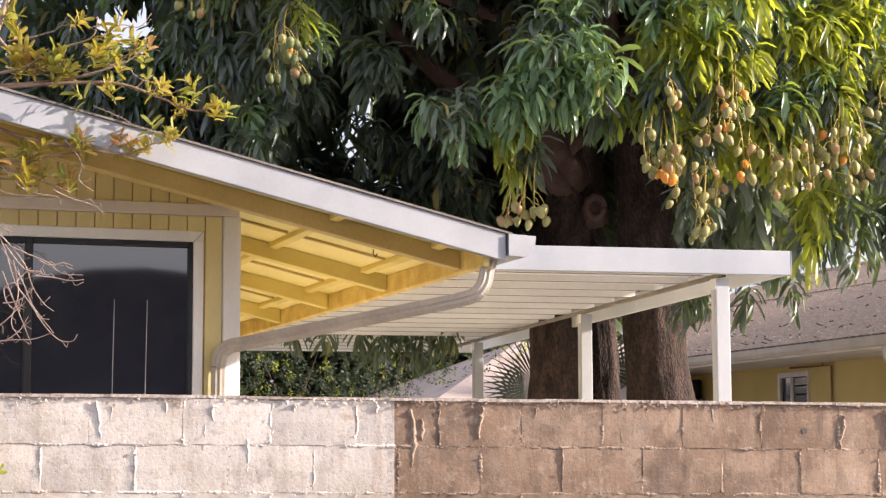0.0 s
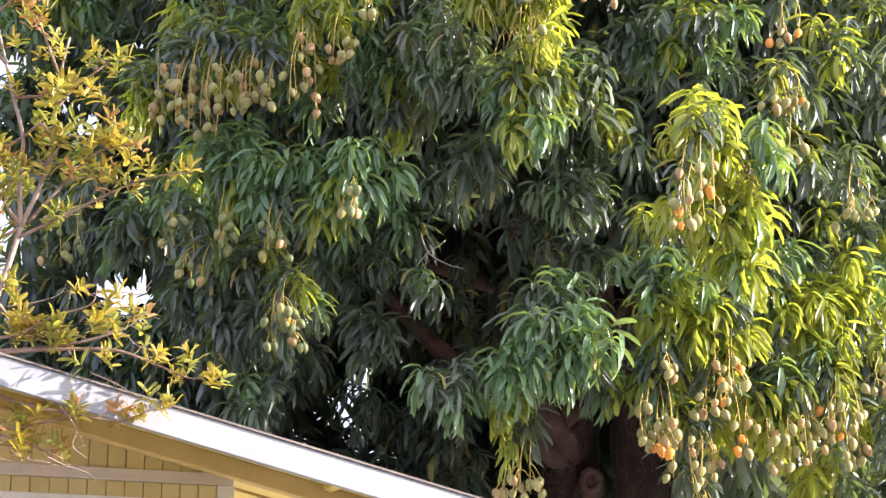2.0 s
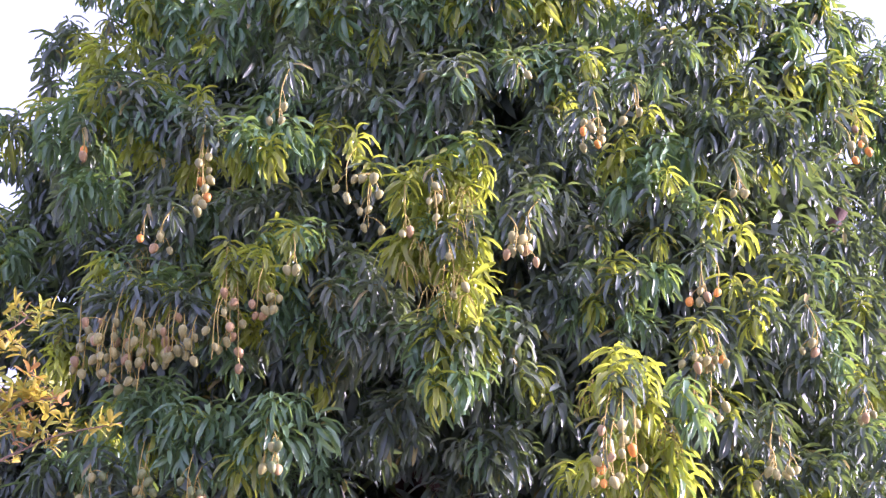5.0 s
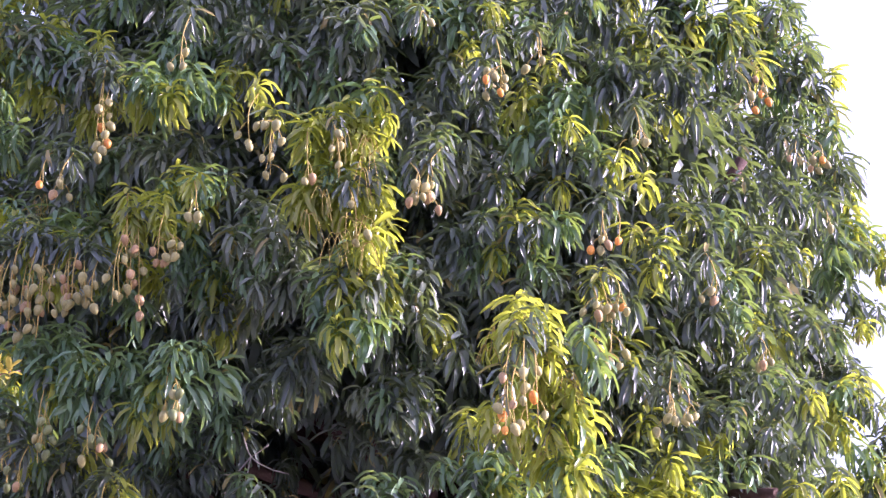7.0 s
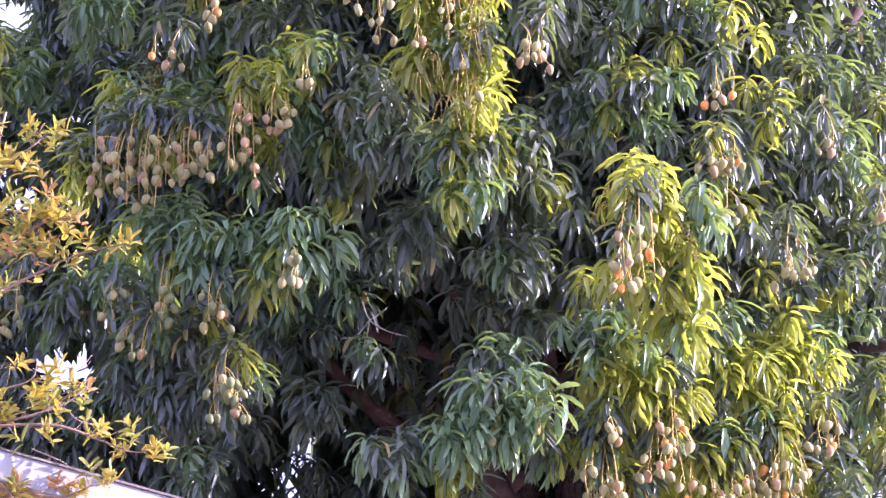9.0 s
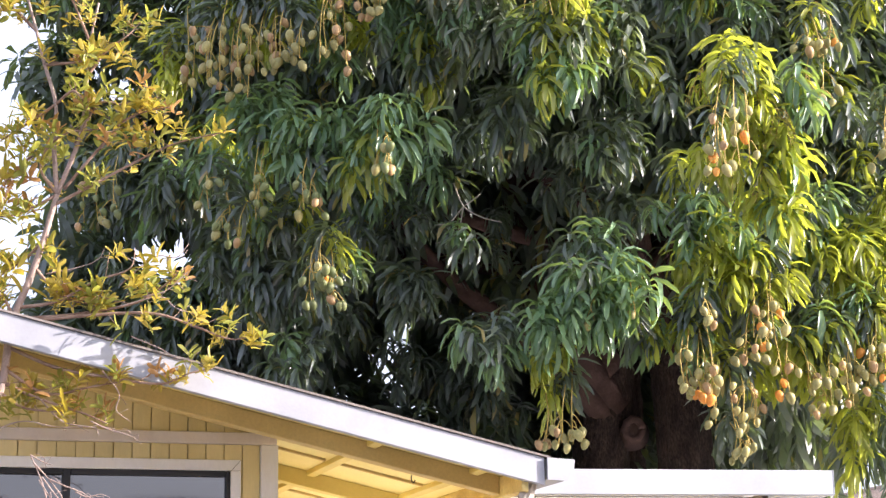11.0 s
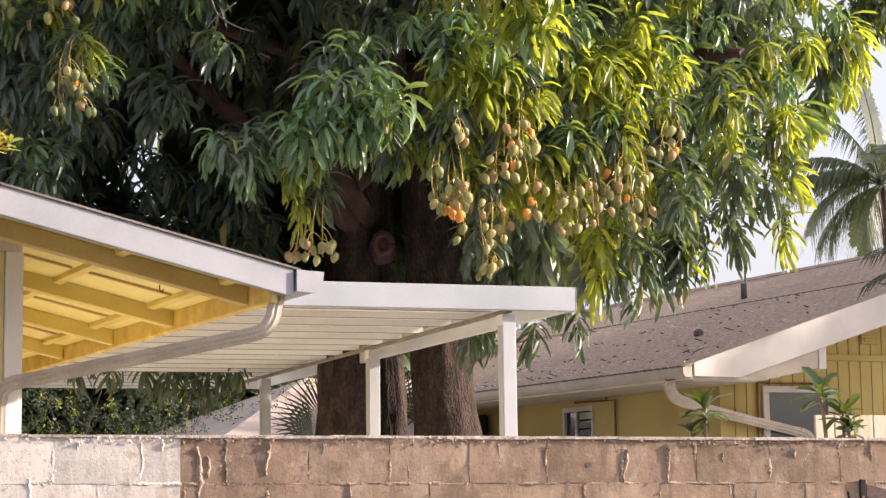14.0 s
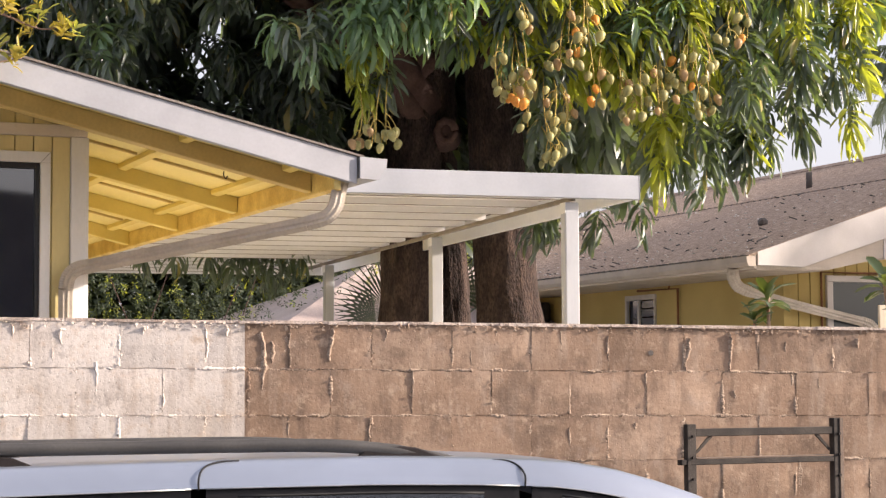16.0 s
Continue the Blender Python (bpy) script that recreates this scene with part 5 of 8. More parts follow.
bough(P_, S_, K_, 2.90, 12.64, 5.46, 0.24, 0.22, 6, 0.23, 0.18, 0.00, 70)
bough(P_, S_, K_, 2.79, 12.52, 4.75, 0.35, 0.23, 9, 0.54, 0.30, 0.00, 71)
bough(P_, S_, K_, 1.35, 12.17, 4.77, 0.24, 0.19, 5, 0.36, 0.60, 0.00, 72)
bough(P_, S_, K_, 1.41, 12.28, 5.14, 0.17, 0.15, 5, 0.13, 0.30, 0.00, 73)
bough(P_, S_, K_, 1.64, 12.22, 4.52, 0.32, 0.17, 6, 0.80, 0.20, 0.00, 74)
bough(P_, S_, K_, 2.30, 12.34, 4.65, 0.29, 0.21, 6, 0.80, 0.19, 0.00, 75)
bough(P_, S_, K_, 1.58, 12.31, 8.25, 0.50, 0.21, 11, 0.22, 0.34, 0.00, 76)
bough(P_, S_, K_, 2.13, 12.35, 8.39, 0.33, 0.19, 7, 0.38, 0.26, 0.00, 77)
bough(P_, S_, K_, 1.05, 12.33, 8.15, 0.33, 0.25, 13, 0.10, 0.40, 0.85, 78)
bough(P_, S_, K_, 2.67, 12.54, 8.32, 0.38, 0.21, 9, 0.19, 0.15, 0.00, 79)
bough(P_, S_, K_, 3.30, 12.83, 8.49, 0.42, 0.24, 11, 0.14, 0.20, 0.00, 80)
bough(P_, S_, K_, 3.92, 13.22, 8.32, 0.36, 0.32, 12, 0.09, 0.18, 0.00, 81)
bough(P_, S_, K_, 3.73, 13.12, 8.65, 0.32, 0.23, 8, 0.09, 0.20, 0.00, 82)
bough(P_, S_, K_, 4.09, 13.34, 7.89, 0.34, 0.25, 9, 0.07, 0.15, 0.00, 83)
bough(P_, S_, K_, 4.36, 13.54, 7.64, 0.18, 0.20, 5, 0.14, 0.15, 0.00, 84)
bough(P_, S_, K_, 3.69, 13.30, 7.36, 0.48, 0.22, 11, 0.01, 0.05, 0.00, 85)
bough(P_, S_, K_, 3.12, 12.68, 6.74, 0.31, 0.19, 6, 0.19, 0.15, 0.00, 86)
bough(P_, S_, K_, 3.60, 12.90, 6.66, 0.38, 0.21, 9, 0.23, 0.15, 0.00, 87)
bough(P_, S_, K_, 4.15, 13.33, 6.94, 0.26, 0.22, 6, 0.19, 0.15, 0.00, 88)
bough(P_, S_, K_, 4.48, 13.58, 6.81, 0.27, 0.22, 6, 0.17, 0.20, 0.00, 89)
bough(P_, S_, K_, 4.83, 13.89, 7.12, 0.18, 0.21, 5, 0.19, 0.15, 0.00, 90)
bough(P_, S_, K_, 3.12, 12.63, 6.27, 0.30, 0.20, 7, 0.12, 0.09, 0.00, 91)
bough(P_, S_, K_, 3.81, 12.97, 6.14, 0.38, 0.21, 8, 0.22, 0.11, 0.00, 92)
bough(P_, S_, K_, 4.52, 13.56, 6.34, 0.27, 0.24, 7, 0.14, 0.12, 0.00, 93)
bough(P_, S_, K_, 2.70, 12.60, 5.48, 0.26, 0.22, 6, 0.10, 0.14, 0.00, 94)
bough(P_, S_, K_, 3.59, 12.80, 5.49, 0.35, 0.29, 11, 0.16, 0.36, 0.00, 95)
bough(P_, S_, K_, 4.30, 13.34, 5.61, 0.32, 0.32, 11, 0.30, 0.18, 0.00, 96)
bough(P_, S_, K_, 3.08, 12.71, 5.36, 0.30, 0.18, 6, 0.12, 0.13, 0.00, 97)
bough(P_, S_, K_, 3.22, 12.74, 5.00, 0.30, 0.18, 6, 0.23, 0.18, 0.00, 98)
bough(P_, S_, K_, 0.56, 12.31, 8.13, 0.31, 0.27, 13, 0.02, 0.20, 0.85, 99)
bough(P_, S_, K_, 0.08, 12.39, 7.93, 0.35, 0.22, 12, 0.08, 0.27, 0.85, 100)
bough(P_, S_, K_, -0.34, 12.51, 8.34, 0.37, 0.19, 11, 0.11, 0.32, 0.85, 101)
bough(P_, S_, K_, -1.74, 12.90, 8.16, 0.32, 0.26, 13, 0.30, 0.40, 0.85, 102)
bough(P_, S_, K_, -1.30, 12.75, 7.74, 0.25, 0.21, 8, 0.26, 0.52, 0.85, 103)
bough(P_, S_, K_, -1.97, 13.14, 8.61, 0.26, 0.22, 9, 0.30, 0.30, 0.85, 104)
bough(P_, S_, K_, -0.65, 12.51, 7.96, 0.21, 0.16, 5, 0.26, 0.74, 0.85, 105)
bough(P_, S_, K_, 0.83, 11.88, 4.34, 0.34, 0.20, 11, 0.03, 0.75, 0.35, 106)
bough(P_, S_, K_, 0.54, 11.91, 4.13, 0.29, 0.16, 7, 0.03, 0.75, 0.35, 107)
bough(P_, S_, K_, 0.08, 11.94, 4.00, 0.27, 0.16, 7, 0.05, 0.38, 0.25, 108)
bough(P_, S_, K_, 0.86, 11.88, 4.14, 0.23, 0.13, 5, 0.05, 0.75, 0.35, 109)
bough(P_, S_, K_, 1.07, 12.23, 4.08, 0.15, 0.13, 5, 0.23, 0.30, 0.35, 110)
bough(P_, S_, K_, 0.47, 12.11, 3.71, 0.20, 0.13, 5, 0.90, 0.10, 0.35, 111)
bough(P_, S_, K_, 1.50, 12.05, 4.70, 0.29, 0.18, 6, 0.75, 0.25, 0.00, 112)
bough(P_, S_, K_, 1.43, 12.08, 4.41, 0.24, 0.18, 5, 0.80, 0.20, 0.00, 113)
bough(P_, S_, K_, 1.41, 12.28, 4.15, 0.19, 0.17, 5, 0.67, 0.33, 0.00, 114)
bough(P_, S_, K_, 1.84, 12.10, 4.36, 0.28, 0.18, 5, 0.80, 0.20, 0.00, 115)
bough(P_, S_, K_, 1.95, 12.36, 4.15, 0.24, 0.17, 5, 0.80, 0.20, 0.00, 116)
bough(P_, S_, K_, 2.10, 12.30, 4.90, 0.34, 0.19, 7, 0.49, 0.40, 0.00, 117)
bough(P_, S_, K_, 2.42, 12.37, 4.65, 0.29, 0.19, 6, 0.57, 0.30, 0.00, 118)
bough(P_, S_, K_, 2.56, 12.36, 4.38, 0.25, 0.21, 6, 0.50, 0.13, 0.00, 119)
bough(P_, S_, K_, 2.35, 12.26, 4.15, 0.32, 0.17, 6, 0.50, 0.19, 0.00, 120)
bough(P_, S_, K_, 1.87, 12.65, 3.85, 0.46, 0.17, 8, 0.80, 0.20, 0.00, 121)
bough(P_, S_, K_, 2.62, 12.67, 4.05, 0.23, 0.16, 5, 0.18, 0.11, 0.00, 122)
bough(P_, S_, K_, 1.42, 12.18, 3.39, 0.14, 0.13, 5, 0.80, 0.20, 0.00, 123)
bough(P_, S_, K_, 2.14, 12.26, 3.53, 0.15, 0.17, 5, 0.50, 0.10, 0.00, 124)
bough(P_, S_, K_, 2.26, 12.69, 3.92, 0.23, 0.15, 5, 0.50, 0.11, 0.00, 125)
bough(P_, S_, K_, 2.91, 12.65, 4.84, 0.28, 0.24, 7, 0.30, 0.30, 0.00, 126)
bough(P_, S_, K_, 3.45, 12.77, 4.51, 0.30, 0.28, 9, 0.24, 0.45, 0.00, 127)
bough(P_, S_, K_, 3.45, 12.82, 4.08, 0.22, 0.22, 5, 0.18, 0.15, 0.00, 128)
bough(P_, S_, K_, 3.01, 12.52, 3.76, 0.19, 0.21, 5, 0.23, 0.07, 0.00, 129)
bough(P_, S_, K_, 3.00, 12.77, 4.11, 0.20, 0.20, 5, 0.07, 0.07, 0.00, 130)
bough(P_, S_, K_, 3.83, 13.03, 5.02, 0.37, 0.25, 10, 0.42, 0.16, 0.00, 131)
bough(P_, S_, K_, 3.76, 12.99, 4.60, 0.29, 0.29, 9, 0.63, 0.26, 0.00, 132)
bough(P_, S_, K_, 4.39, 13.47, 5.22, 0.32, 0.26, 9, 0.27, 0.13, 0.00, 133)
bough(P_, S_, K_, 3.94, 13.19, 4.48, 0.19, 0.19, 5, 0.69, 0.22, 0.00, 134)
bough(P_, S_, K_, 4.37, 13.55, 5.02, 0.19, 0.17, 5, 0.27, 0.13, 0.00, 135)
bough(P_, S_, K_, 3.82, 13.12, 4.18, 0.25, 0.23, 6, 0.18, 0.11, 0.00, 136)
bough(P_, S_, K_, 3.69, 13.15, 3.81, 0.29, 0.20, 6, 0.07, 0.11, 0.00, 137)
bough(P_, S_, K_, 3.32, 12.99, 3.63, 0.28, 0.18, 5, 0.06, 0.07, 0.00, 138)
bough(P_, S_, K_, 3.20, 13.03, 3.48, 0.24, 0.16, 5, 0.04, 0.06, 0.00, 139)
bough(P_, S_, K_, 2.90, 12.94, 3.46, 0.24, 0.18, 5, 0.04, 0.04, 0.00, 140)
bough(P_, S_, K_, 2.57, 12.71, 3.55, 0.23, 0.19, 5, 0.50, 0.10, 0.00, 141)
bough(P_, S_, K_, 2.53, 12.90, 3.34, 0.23, 0.14, 5, 0.50, 0.10, 0.00, 142)
bough(P_, S_, K_, -1.33, 12.81, 4.54, 0.23, 0.23, 9, 0.02, 0.10, 0.00, 143)
bough(P_, S_, K_, -0.92, 12.49, 4.58, 0.21, 0.13, 5, 0.30, 0.17, 0.00, 144)
bough(P_, S_, K_, -1.26, 12.83, 4.07, 0.27, 0.14, 6, 0.00, 0.07, 0.00, 145)
bough(P_, S_, K_, -1.63, 13.05, 4.92, 0.28, 0.20, 9, 0.00, 0.05, 0.00, 146)
bough(P_, S_, K_, -2.09, 13.38, 5.39, 0.25, 0.25, 10, 0.00, 0.15, 0.00, 147)
bough(P_, S_, K_, -2.52, 13.74, 5.10, 0.25, 0.21, 8, 0.00, 0.15, 0.00, 148)
bough(P_, S_, K_, -1.97, 13.25, 9.22, 0.38, 0.27, 16, 0.35, 0.40, 0.85, 149)
bough(P_, S_, K_, -1.83, 13.59, 9.87, 0.42, 0.28, 19, 0.10, 0.40, 0.85, 150)
bough(P_, S_, K_, -1.43, 12.96, 9.04, 0.37, 0.26, 16, 0.35, 0.40, 0.85, 151)
bough(P_, S_, K_, -1.28, 13.34, 9.77, 0.41, 0.28, 18, 0.30, 0.40, 0.85, 152)
bough(P_, S_, K_, -0.91, 12.74, 8.87, 0.37, 0.26, 15, 0.10, 0.40, 0.85, 153)
bough(P_, S_, K_, -0.74, 13.14, 9.63, 0.41, 0.27, 17, 0.10, 0.40, 0.85, 154)
bough(P_, S_, K_, -1.04, 13.84, 10.64, 0.46, 0.29, 21, 0.15, 0.40, 0.85, 155)
bough(P_, S_, K_, -0.41, 12.58, 8.91, 0.36, 0.26, 15, 0.35, 0.40, 0.85, 156)
bough(P_, S_, K_, -0.22, 12.97, 9.67, 0.40, 0.27, 17, 0.10, 0.40, 0.85, 157)
bough(P_, S_, K_, -0.48, 13.65, 10.55, 0.45, 0.29, 21, 0.15, 0.40, 0.85, 158)
bough(P_, S_, K_, 0.09, 12.44, 8.76, 0.36, 0.25, 14, 0.35, 0.40, 0.85, 159)
bough(P_, S_, K_, 0.30, 12.88, 9.56, 0.40, 0.27, 17, 0.15, 0.40, 0.85, 160)
bough(P_, S_, K_, 0.07, 13.49, 10.42, 0.45, 0.28, 20, 0.15, 0.40, 0.85, 161)
bough(P_, S_, K_, 0.58, 12.40, 8.88, 0.36, 0.25, 14, 0.10, 0.40, 0.85, 162)
bough(P_, S_, K_, 0.81, 12.83, 9.50, 0.40, 0.27, 17, 0.10, 0.40, 0.85, 163)
bough(P_, S_, K_, 0.62, 13.45, 10.46, 0.45, 0.28, 20, 0.15, 0.40, 0.85, 164)
bough(P_, S_, K_, 1.07, 12.38, 8.81, 0.36, 0.25, 14, 0.35, 0.40, 0.85, 165)
bough(P_, S_, K_, 1.34, 12.87, 9.75, 0.40, 0.27, 12, 0.22, 0.34, 0.00, 166)
bough(P_, S_, K_, 1.17, 13.45, 10.64, 0.45, 0.29, 20, 0.15, 0.40, 0.85, 167)
bough(P_, S_, K_, 1.58, 12.46, 8.95, 0.36, 0.26, 10, 0.26, 0.34, 0.00, 168)
bough(P_, S_, K_, 1.88, 12.95, 9.81, 0.41, 0.27, 12, 0.11, 0.34, 0.00, 169)
bough(P_, S_, K_, 1.74, 13.53, 10.74, 0.46, 0.29, 14, 0.11, 0.34, 0.00, 170)
bough(P_, S_, K_, 2.09, 12.54, 8.98, 0.37, 0.26, 10, 0.15, 0.34, 0.00, 171)
bough(P_, S_, K_, 2.43, 13.08, 9.73, 0.41, 0.27, 12, 0.22, 0.34, 0.00, 172)
bough(P_, S_, K_, 2.32, 13.65, 10.71, 0.46, 0.29, 14, 0.11, 0.34, 0.00, 173)
bough(P_, S_, K_, 2.63, 12.68, 9.03, 0.37, 0.26, 10, 0.15, 0.34, 0.00, 174)
bough(P_, S_, K_, 3.00, 13.22, 9.85, 0.42, 0.28, 12, 0.11, 0.34, 0.00, 175)
bough(P_, S_, K_, 2.92, 13.80, 10.93, 0.47, 0.30, 15, 0.11, 0.34, 0.00, 176)
bough(P_, S_, K_, 3.20, 12.88, 9.19, 0.38, 0.27, 11, 0.08, 0.34, 0.00, 177)
bough(P_, S_, K_, 3.66, 13.58, 10.28, 0.44, 0.29, 14, 0.08, 0.34, 0.00, 178)
bough(P_, S_, K_, 3.57, 13.13, 9.05, 0.32, 0.27, 9, 0.30, 0.26, 0.00, 179)
bough(P_, S_, K_, 3.93, 13.38, 8.84, 0.30, 0.28, 9, 0.30, 0.26, 0.00, 180)
bough(P_, S_, K_, 4.26, 13.67, 8.54, 0.28, 0.28, 8, 0.26, 0.26, 0.00, 181)
bough(P_, S_, K_, 4.45, 13.81, 8.10, 0.21, 0.28, 6, 0.26, 0.26, 0.00, 182)
bough(P_, S_, K_, 3.29, 13.03, 9.34, 0.36, 0.27, 11, 0.26, 0.26, 0.00, 183)
bough(P_, S_, K_, 4.50, 13.79, 7.65, 0.21, 0.25, 6, 0.22, 0.26, 0.00, 184)
bough(P_, S_, K_, 3.45, 12.96, 8.51, 0.31, 0.27, 9, 0.30, 0.26, 0.00, 185)
bough(P_, S_, K_, 4.66, 13.87, 7.20, 0.18, 0.28, 5, 0.26, 0.26, 0.00, 186)
bough(P_, S_, K_, 2.94, 12.75, 8.90, 0.35, 0.26, 10, 0.26, 0.26, 0.00, 187)
bough(P_, S_, K_, 2.55, 12.61, 8.61, 0.32, 0.24, 8, 0.26, 0.26, 0.00, 188)
bough(P_, S_, K_, 3.16, 12.86, 8.59, 0.31, 0.24, 8, 0.30, 0.26, 0.00, 189)
bough(P_, S_, K_, -3.11, 14.55, 8.28, 0.34, 0.29, 15, 0.02, 0.40, 0.85, 190)
bough(P_, S_, K_, -3.49, 15.02, 8.02, 0.29, 0.29, 14, 0.02, 0.40, 0.85, 191)
bough(P_, S_, K_, -3.52, 14.92, 7.82, 0.29, 0.24, 11, 0.02, 0.50, 0.85, 192)
bough(P_, S_, K_, -2.38, 13.69, 8.96, 0.32, 0.28, 14, 0.10, 0.40, 0.85, 193)
bough(P_, S_, K_, -3.47, 14.92, 7.49, 0.24, 0.24, 9, 0.00, 0.40, 0.85, 194)
bough(P_, S_, K_, 0.02, 13.40, 5.74, 0.33, 0.17, 7, 0.00, 0.05, 0.00, 300)
bough(P_, S_, K_, -0.27, 13.50, 5.58, 0.25, 0.17, 5, 0.08, 0.26, 0.00, 301)
bough(P_, S_, K_, -0.63, 13.60, 5.17, 0.31, 0.19, 7, 0.00, 0.03, 0.00, 302)
bough(P_, S_, K_, -0.09, 13.20, 4.96, 0.24, 0.16, 5, 0.00, 0.03, 0.00, 303)
bough(P_, S_, K_, -0.42, 13.50, 4.78, 0.25, 0.14, 4, 0.00, 0.03, 0.00, 304)
bough(P_, S_, K_, 0.99, 13.30, 5.12, 0.30, 0.22, 9, 0.10, 0.05, 0.00, 305)
bough(P_, S_, K_, 0.70, 13.80, 5.54, 0.25, 0.21, 7, 0.00, 0.05, 0.00, 306)
bough(P_, S_, K_, 1.24, 13.20, 5.59, 0.20, 0.20, 5, 0.10, 0.05, 0.00, 307)
bough(P_, S_, K_, 0.36, 13.70, 5.81, 0.25, 0.19, 6, 0.00, 0.05, 0.00, 308)
bough(P_, S_, K_, -0.80, 13.50, 5.44, 0.21, 0.14, 4, 0.08, 0.26, 0.00, 309)
bough(P_, S_, K_, 0.46, 14.40, 5.20, 0.22, 0.22, 6, 0.00, 0.05, 0.00, 310)
bough(P_, S_, K_, 0.10, 13.50, 6.10, 0.25, 0.17, 5, 0.00, 0.05, 0.00, 311)
bough(P_, S_, K_, -0.84, 13.80, 5.21, 0.25, 0.21, 7, 0.08, 0.13, 0.00, 312)
bough(P_, S_, K_, -0.42, 13.40, 4.68, 0.24, 0.20, 6, 0.00, 0.03, 0.00, 313)
bough(P_, S_, K_, 0.07, 14.60, 4.75, 0.26, 0.18, 6, 0.00, 0.03, 0.00, 314)
bough(P_, S_, K_, -0.62, 13.60, 5.41, 0.25, 0.17, 5, 0.08, 0.26, 0.00, 315)
bough(P_, S_, K_, -1.03, 14.00, 4.52, 0.21, 0.17, 4, 0.00, 0.03, 0.00, 316)
bough(P_, S_, K_, -0.66, 15.00, 4.38, 0.32, 0.23, 9, 0.00, 0.03, 0.00, 317)
bough(P_, S_, K_, 0.01, 15.40, 4.34, 0.32, 0.23, 9, 0.00, 0.03, 0.00, 318)
bough(P_, S_, K_, -0.43, 13.40, 4.69, 0.24, 0.18, 6, 0.00, 0.03, 0.00, 319)
bough(P_, S_, K_, -0.72, 15.40, 4.69, 0.32, 0.23, 9, 0.00, 0.03, 0.00, 320)
bough(P_, S_, K_, 0.06, 15.80, 4.01, 0.38, 0.24, 11, 0.00, 0.03, 0.00, 321)
bough(P_, S_, K_, -0.36, 15.80, 4.29, 0.28, 0.24, 8, 0.00, 0.03, 0.00, 322)
bough(P_, S_, K_, 0.31, 14.60, 5.31, 0.27, 0.27, 9, 0.00, 0.05, 0.00, 323)
# openings that let the trunks and the sky show
gap(0.68, 11.60, 3.55, 0.97, 16.55, 4.28, 0.17)
gap(0.87, 11.60, 3.61, 1.24, 16.55, 4.36, 0.21)
gap(1.06, 11.60, 3.57, 1.52, 16.55, 4.31, 0.21)
gap(1.22, 11.60, 3.49, 1.74, 16.55, 4.18, 0.16)
gap(0.80, 11.60, 3.80, 1.15, 16.55, 4.63, 0.14)
gap(1.01, 11.60, 3.78, 1.44, 16.55, 4.61, 0.16)
gap(-0.36, 11.80, 4.03, -0.75, 24.50, 6.37, 0.08)
gap(-0.60, 11.80, 3.78, -1.25, 24.50, 5.85, 0.09)
gap(-0.77, 11.80, 3.86, -1.61, 24.50, 6.03, 0.06)
gap(-0.51, 11.80, 3.88, -1.07, 24.50, 6.07, 0.06)
gap(-0.20, 11.80, 3.60, -0.42, 24.50, 5.49, 0.07)
gap(-0.46, 11.80, 4.10, -0.96, 24.50, 6.51, 0.05)
gap(-2.01, 11.80, 4.61, -4.18, 24.50, 7.58, 0.09)
gap(-1.91, 11.80, 4.46, -3.96, 24.50, 7.28, 0.07)
gap(-2.12, 11.80, 4.68, -4.39, 24.50, 7.73, 0.06)
gap(1.10, 11.80, 6.41, 2.28, 24.50, 11.31, 0.06)
gap(0.92, 11.80, 7.62, 1.91, 24.50, 13.82, 0.07)
gap(0.93, 11.80, 7.62, 1.93, 24.50, 13.84, 0.07)
gap(-2.13, 12.53, 4.78, -3.68, 21.66, 6.91, 0.32)
gap(-2.06, 12.35, 5.65, -3.56, 21.31, 8.41, 0.22)
gap(-2.41, 12.59, 5.99, -4.11, 21.47, 8.91, 0.22)
gap(-2.07, 12.34, 6.55, -3.54, 21.11, 9.89, 0.22)
gap(-2.67, 12.98, 7.52, -4.43, 21.53, 11.26, 0.23)
gap(0.92, 11.57, 7.53, 1.60, 20.08, 11.70, 0.22)
gap(0.72, 11.91, 3.52, 0.99, 16.56, 4.17, 0.23)
gap(0.88, 11.92, 3.50, 1.22, 16.56, 4.15, 0.25)
gap(1.05, 11.92, 3.50, 1.46, 16.56, 4.14, 0.25)
gap(1.23, 11.91, 3.57, 1.71, 16.54, 4.24, 0.21)
gap(0.94, 11.86, 3.67, 1.31, 16.49, 4.38, 0.19)
gap(-0.33, 11.75, 4.52, -0.44, 15.55, 5.38, 0.16)
gap(-0.15, 11.74, 4.39, -0.20, 15.55, 5.21, 0.16)
gap(0.02, 11.75, 4.23, 0.03, 15.57, 5.00, 0.16)
gap(0.29, 11.71, 4.65, 0.38, 15.51, 5.56, 0.16)
gap(0.34, 11.71, 4.44, 0.45, 15.52, 5.28, 0.16)
gap(-0.94, 12.12, 3.90, -1.89, 24.41, 5.98, 0.16)
gap(-0.75, 12.04, 3.92, -1.52, 24.34, 6.04, 0.15)
gap(-0.57, 11.92, 4.10, -1.15, 24.19, 6.42, 0.15)
gap(-0.46, 12.04, 3.65, -0.94, 24.40, 5.50, 0.16)
gap(-2.11, 12.52, 4.78, -3.64, 21.65, 6.91, 0.26)
gap(-1.92, 12.36, 4.91, -3.34, 21.48, 7.17, 0.21)
gap(-2.31, 12.64, 4.92, -3.97, 21.73, 7.13, 0.21)
P_, S_, K_ = opened(P_, S_, K_)
IP, IS, IK = opened(*inner_places(), 0.03)
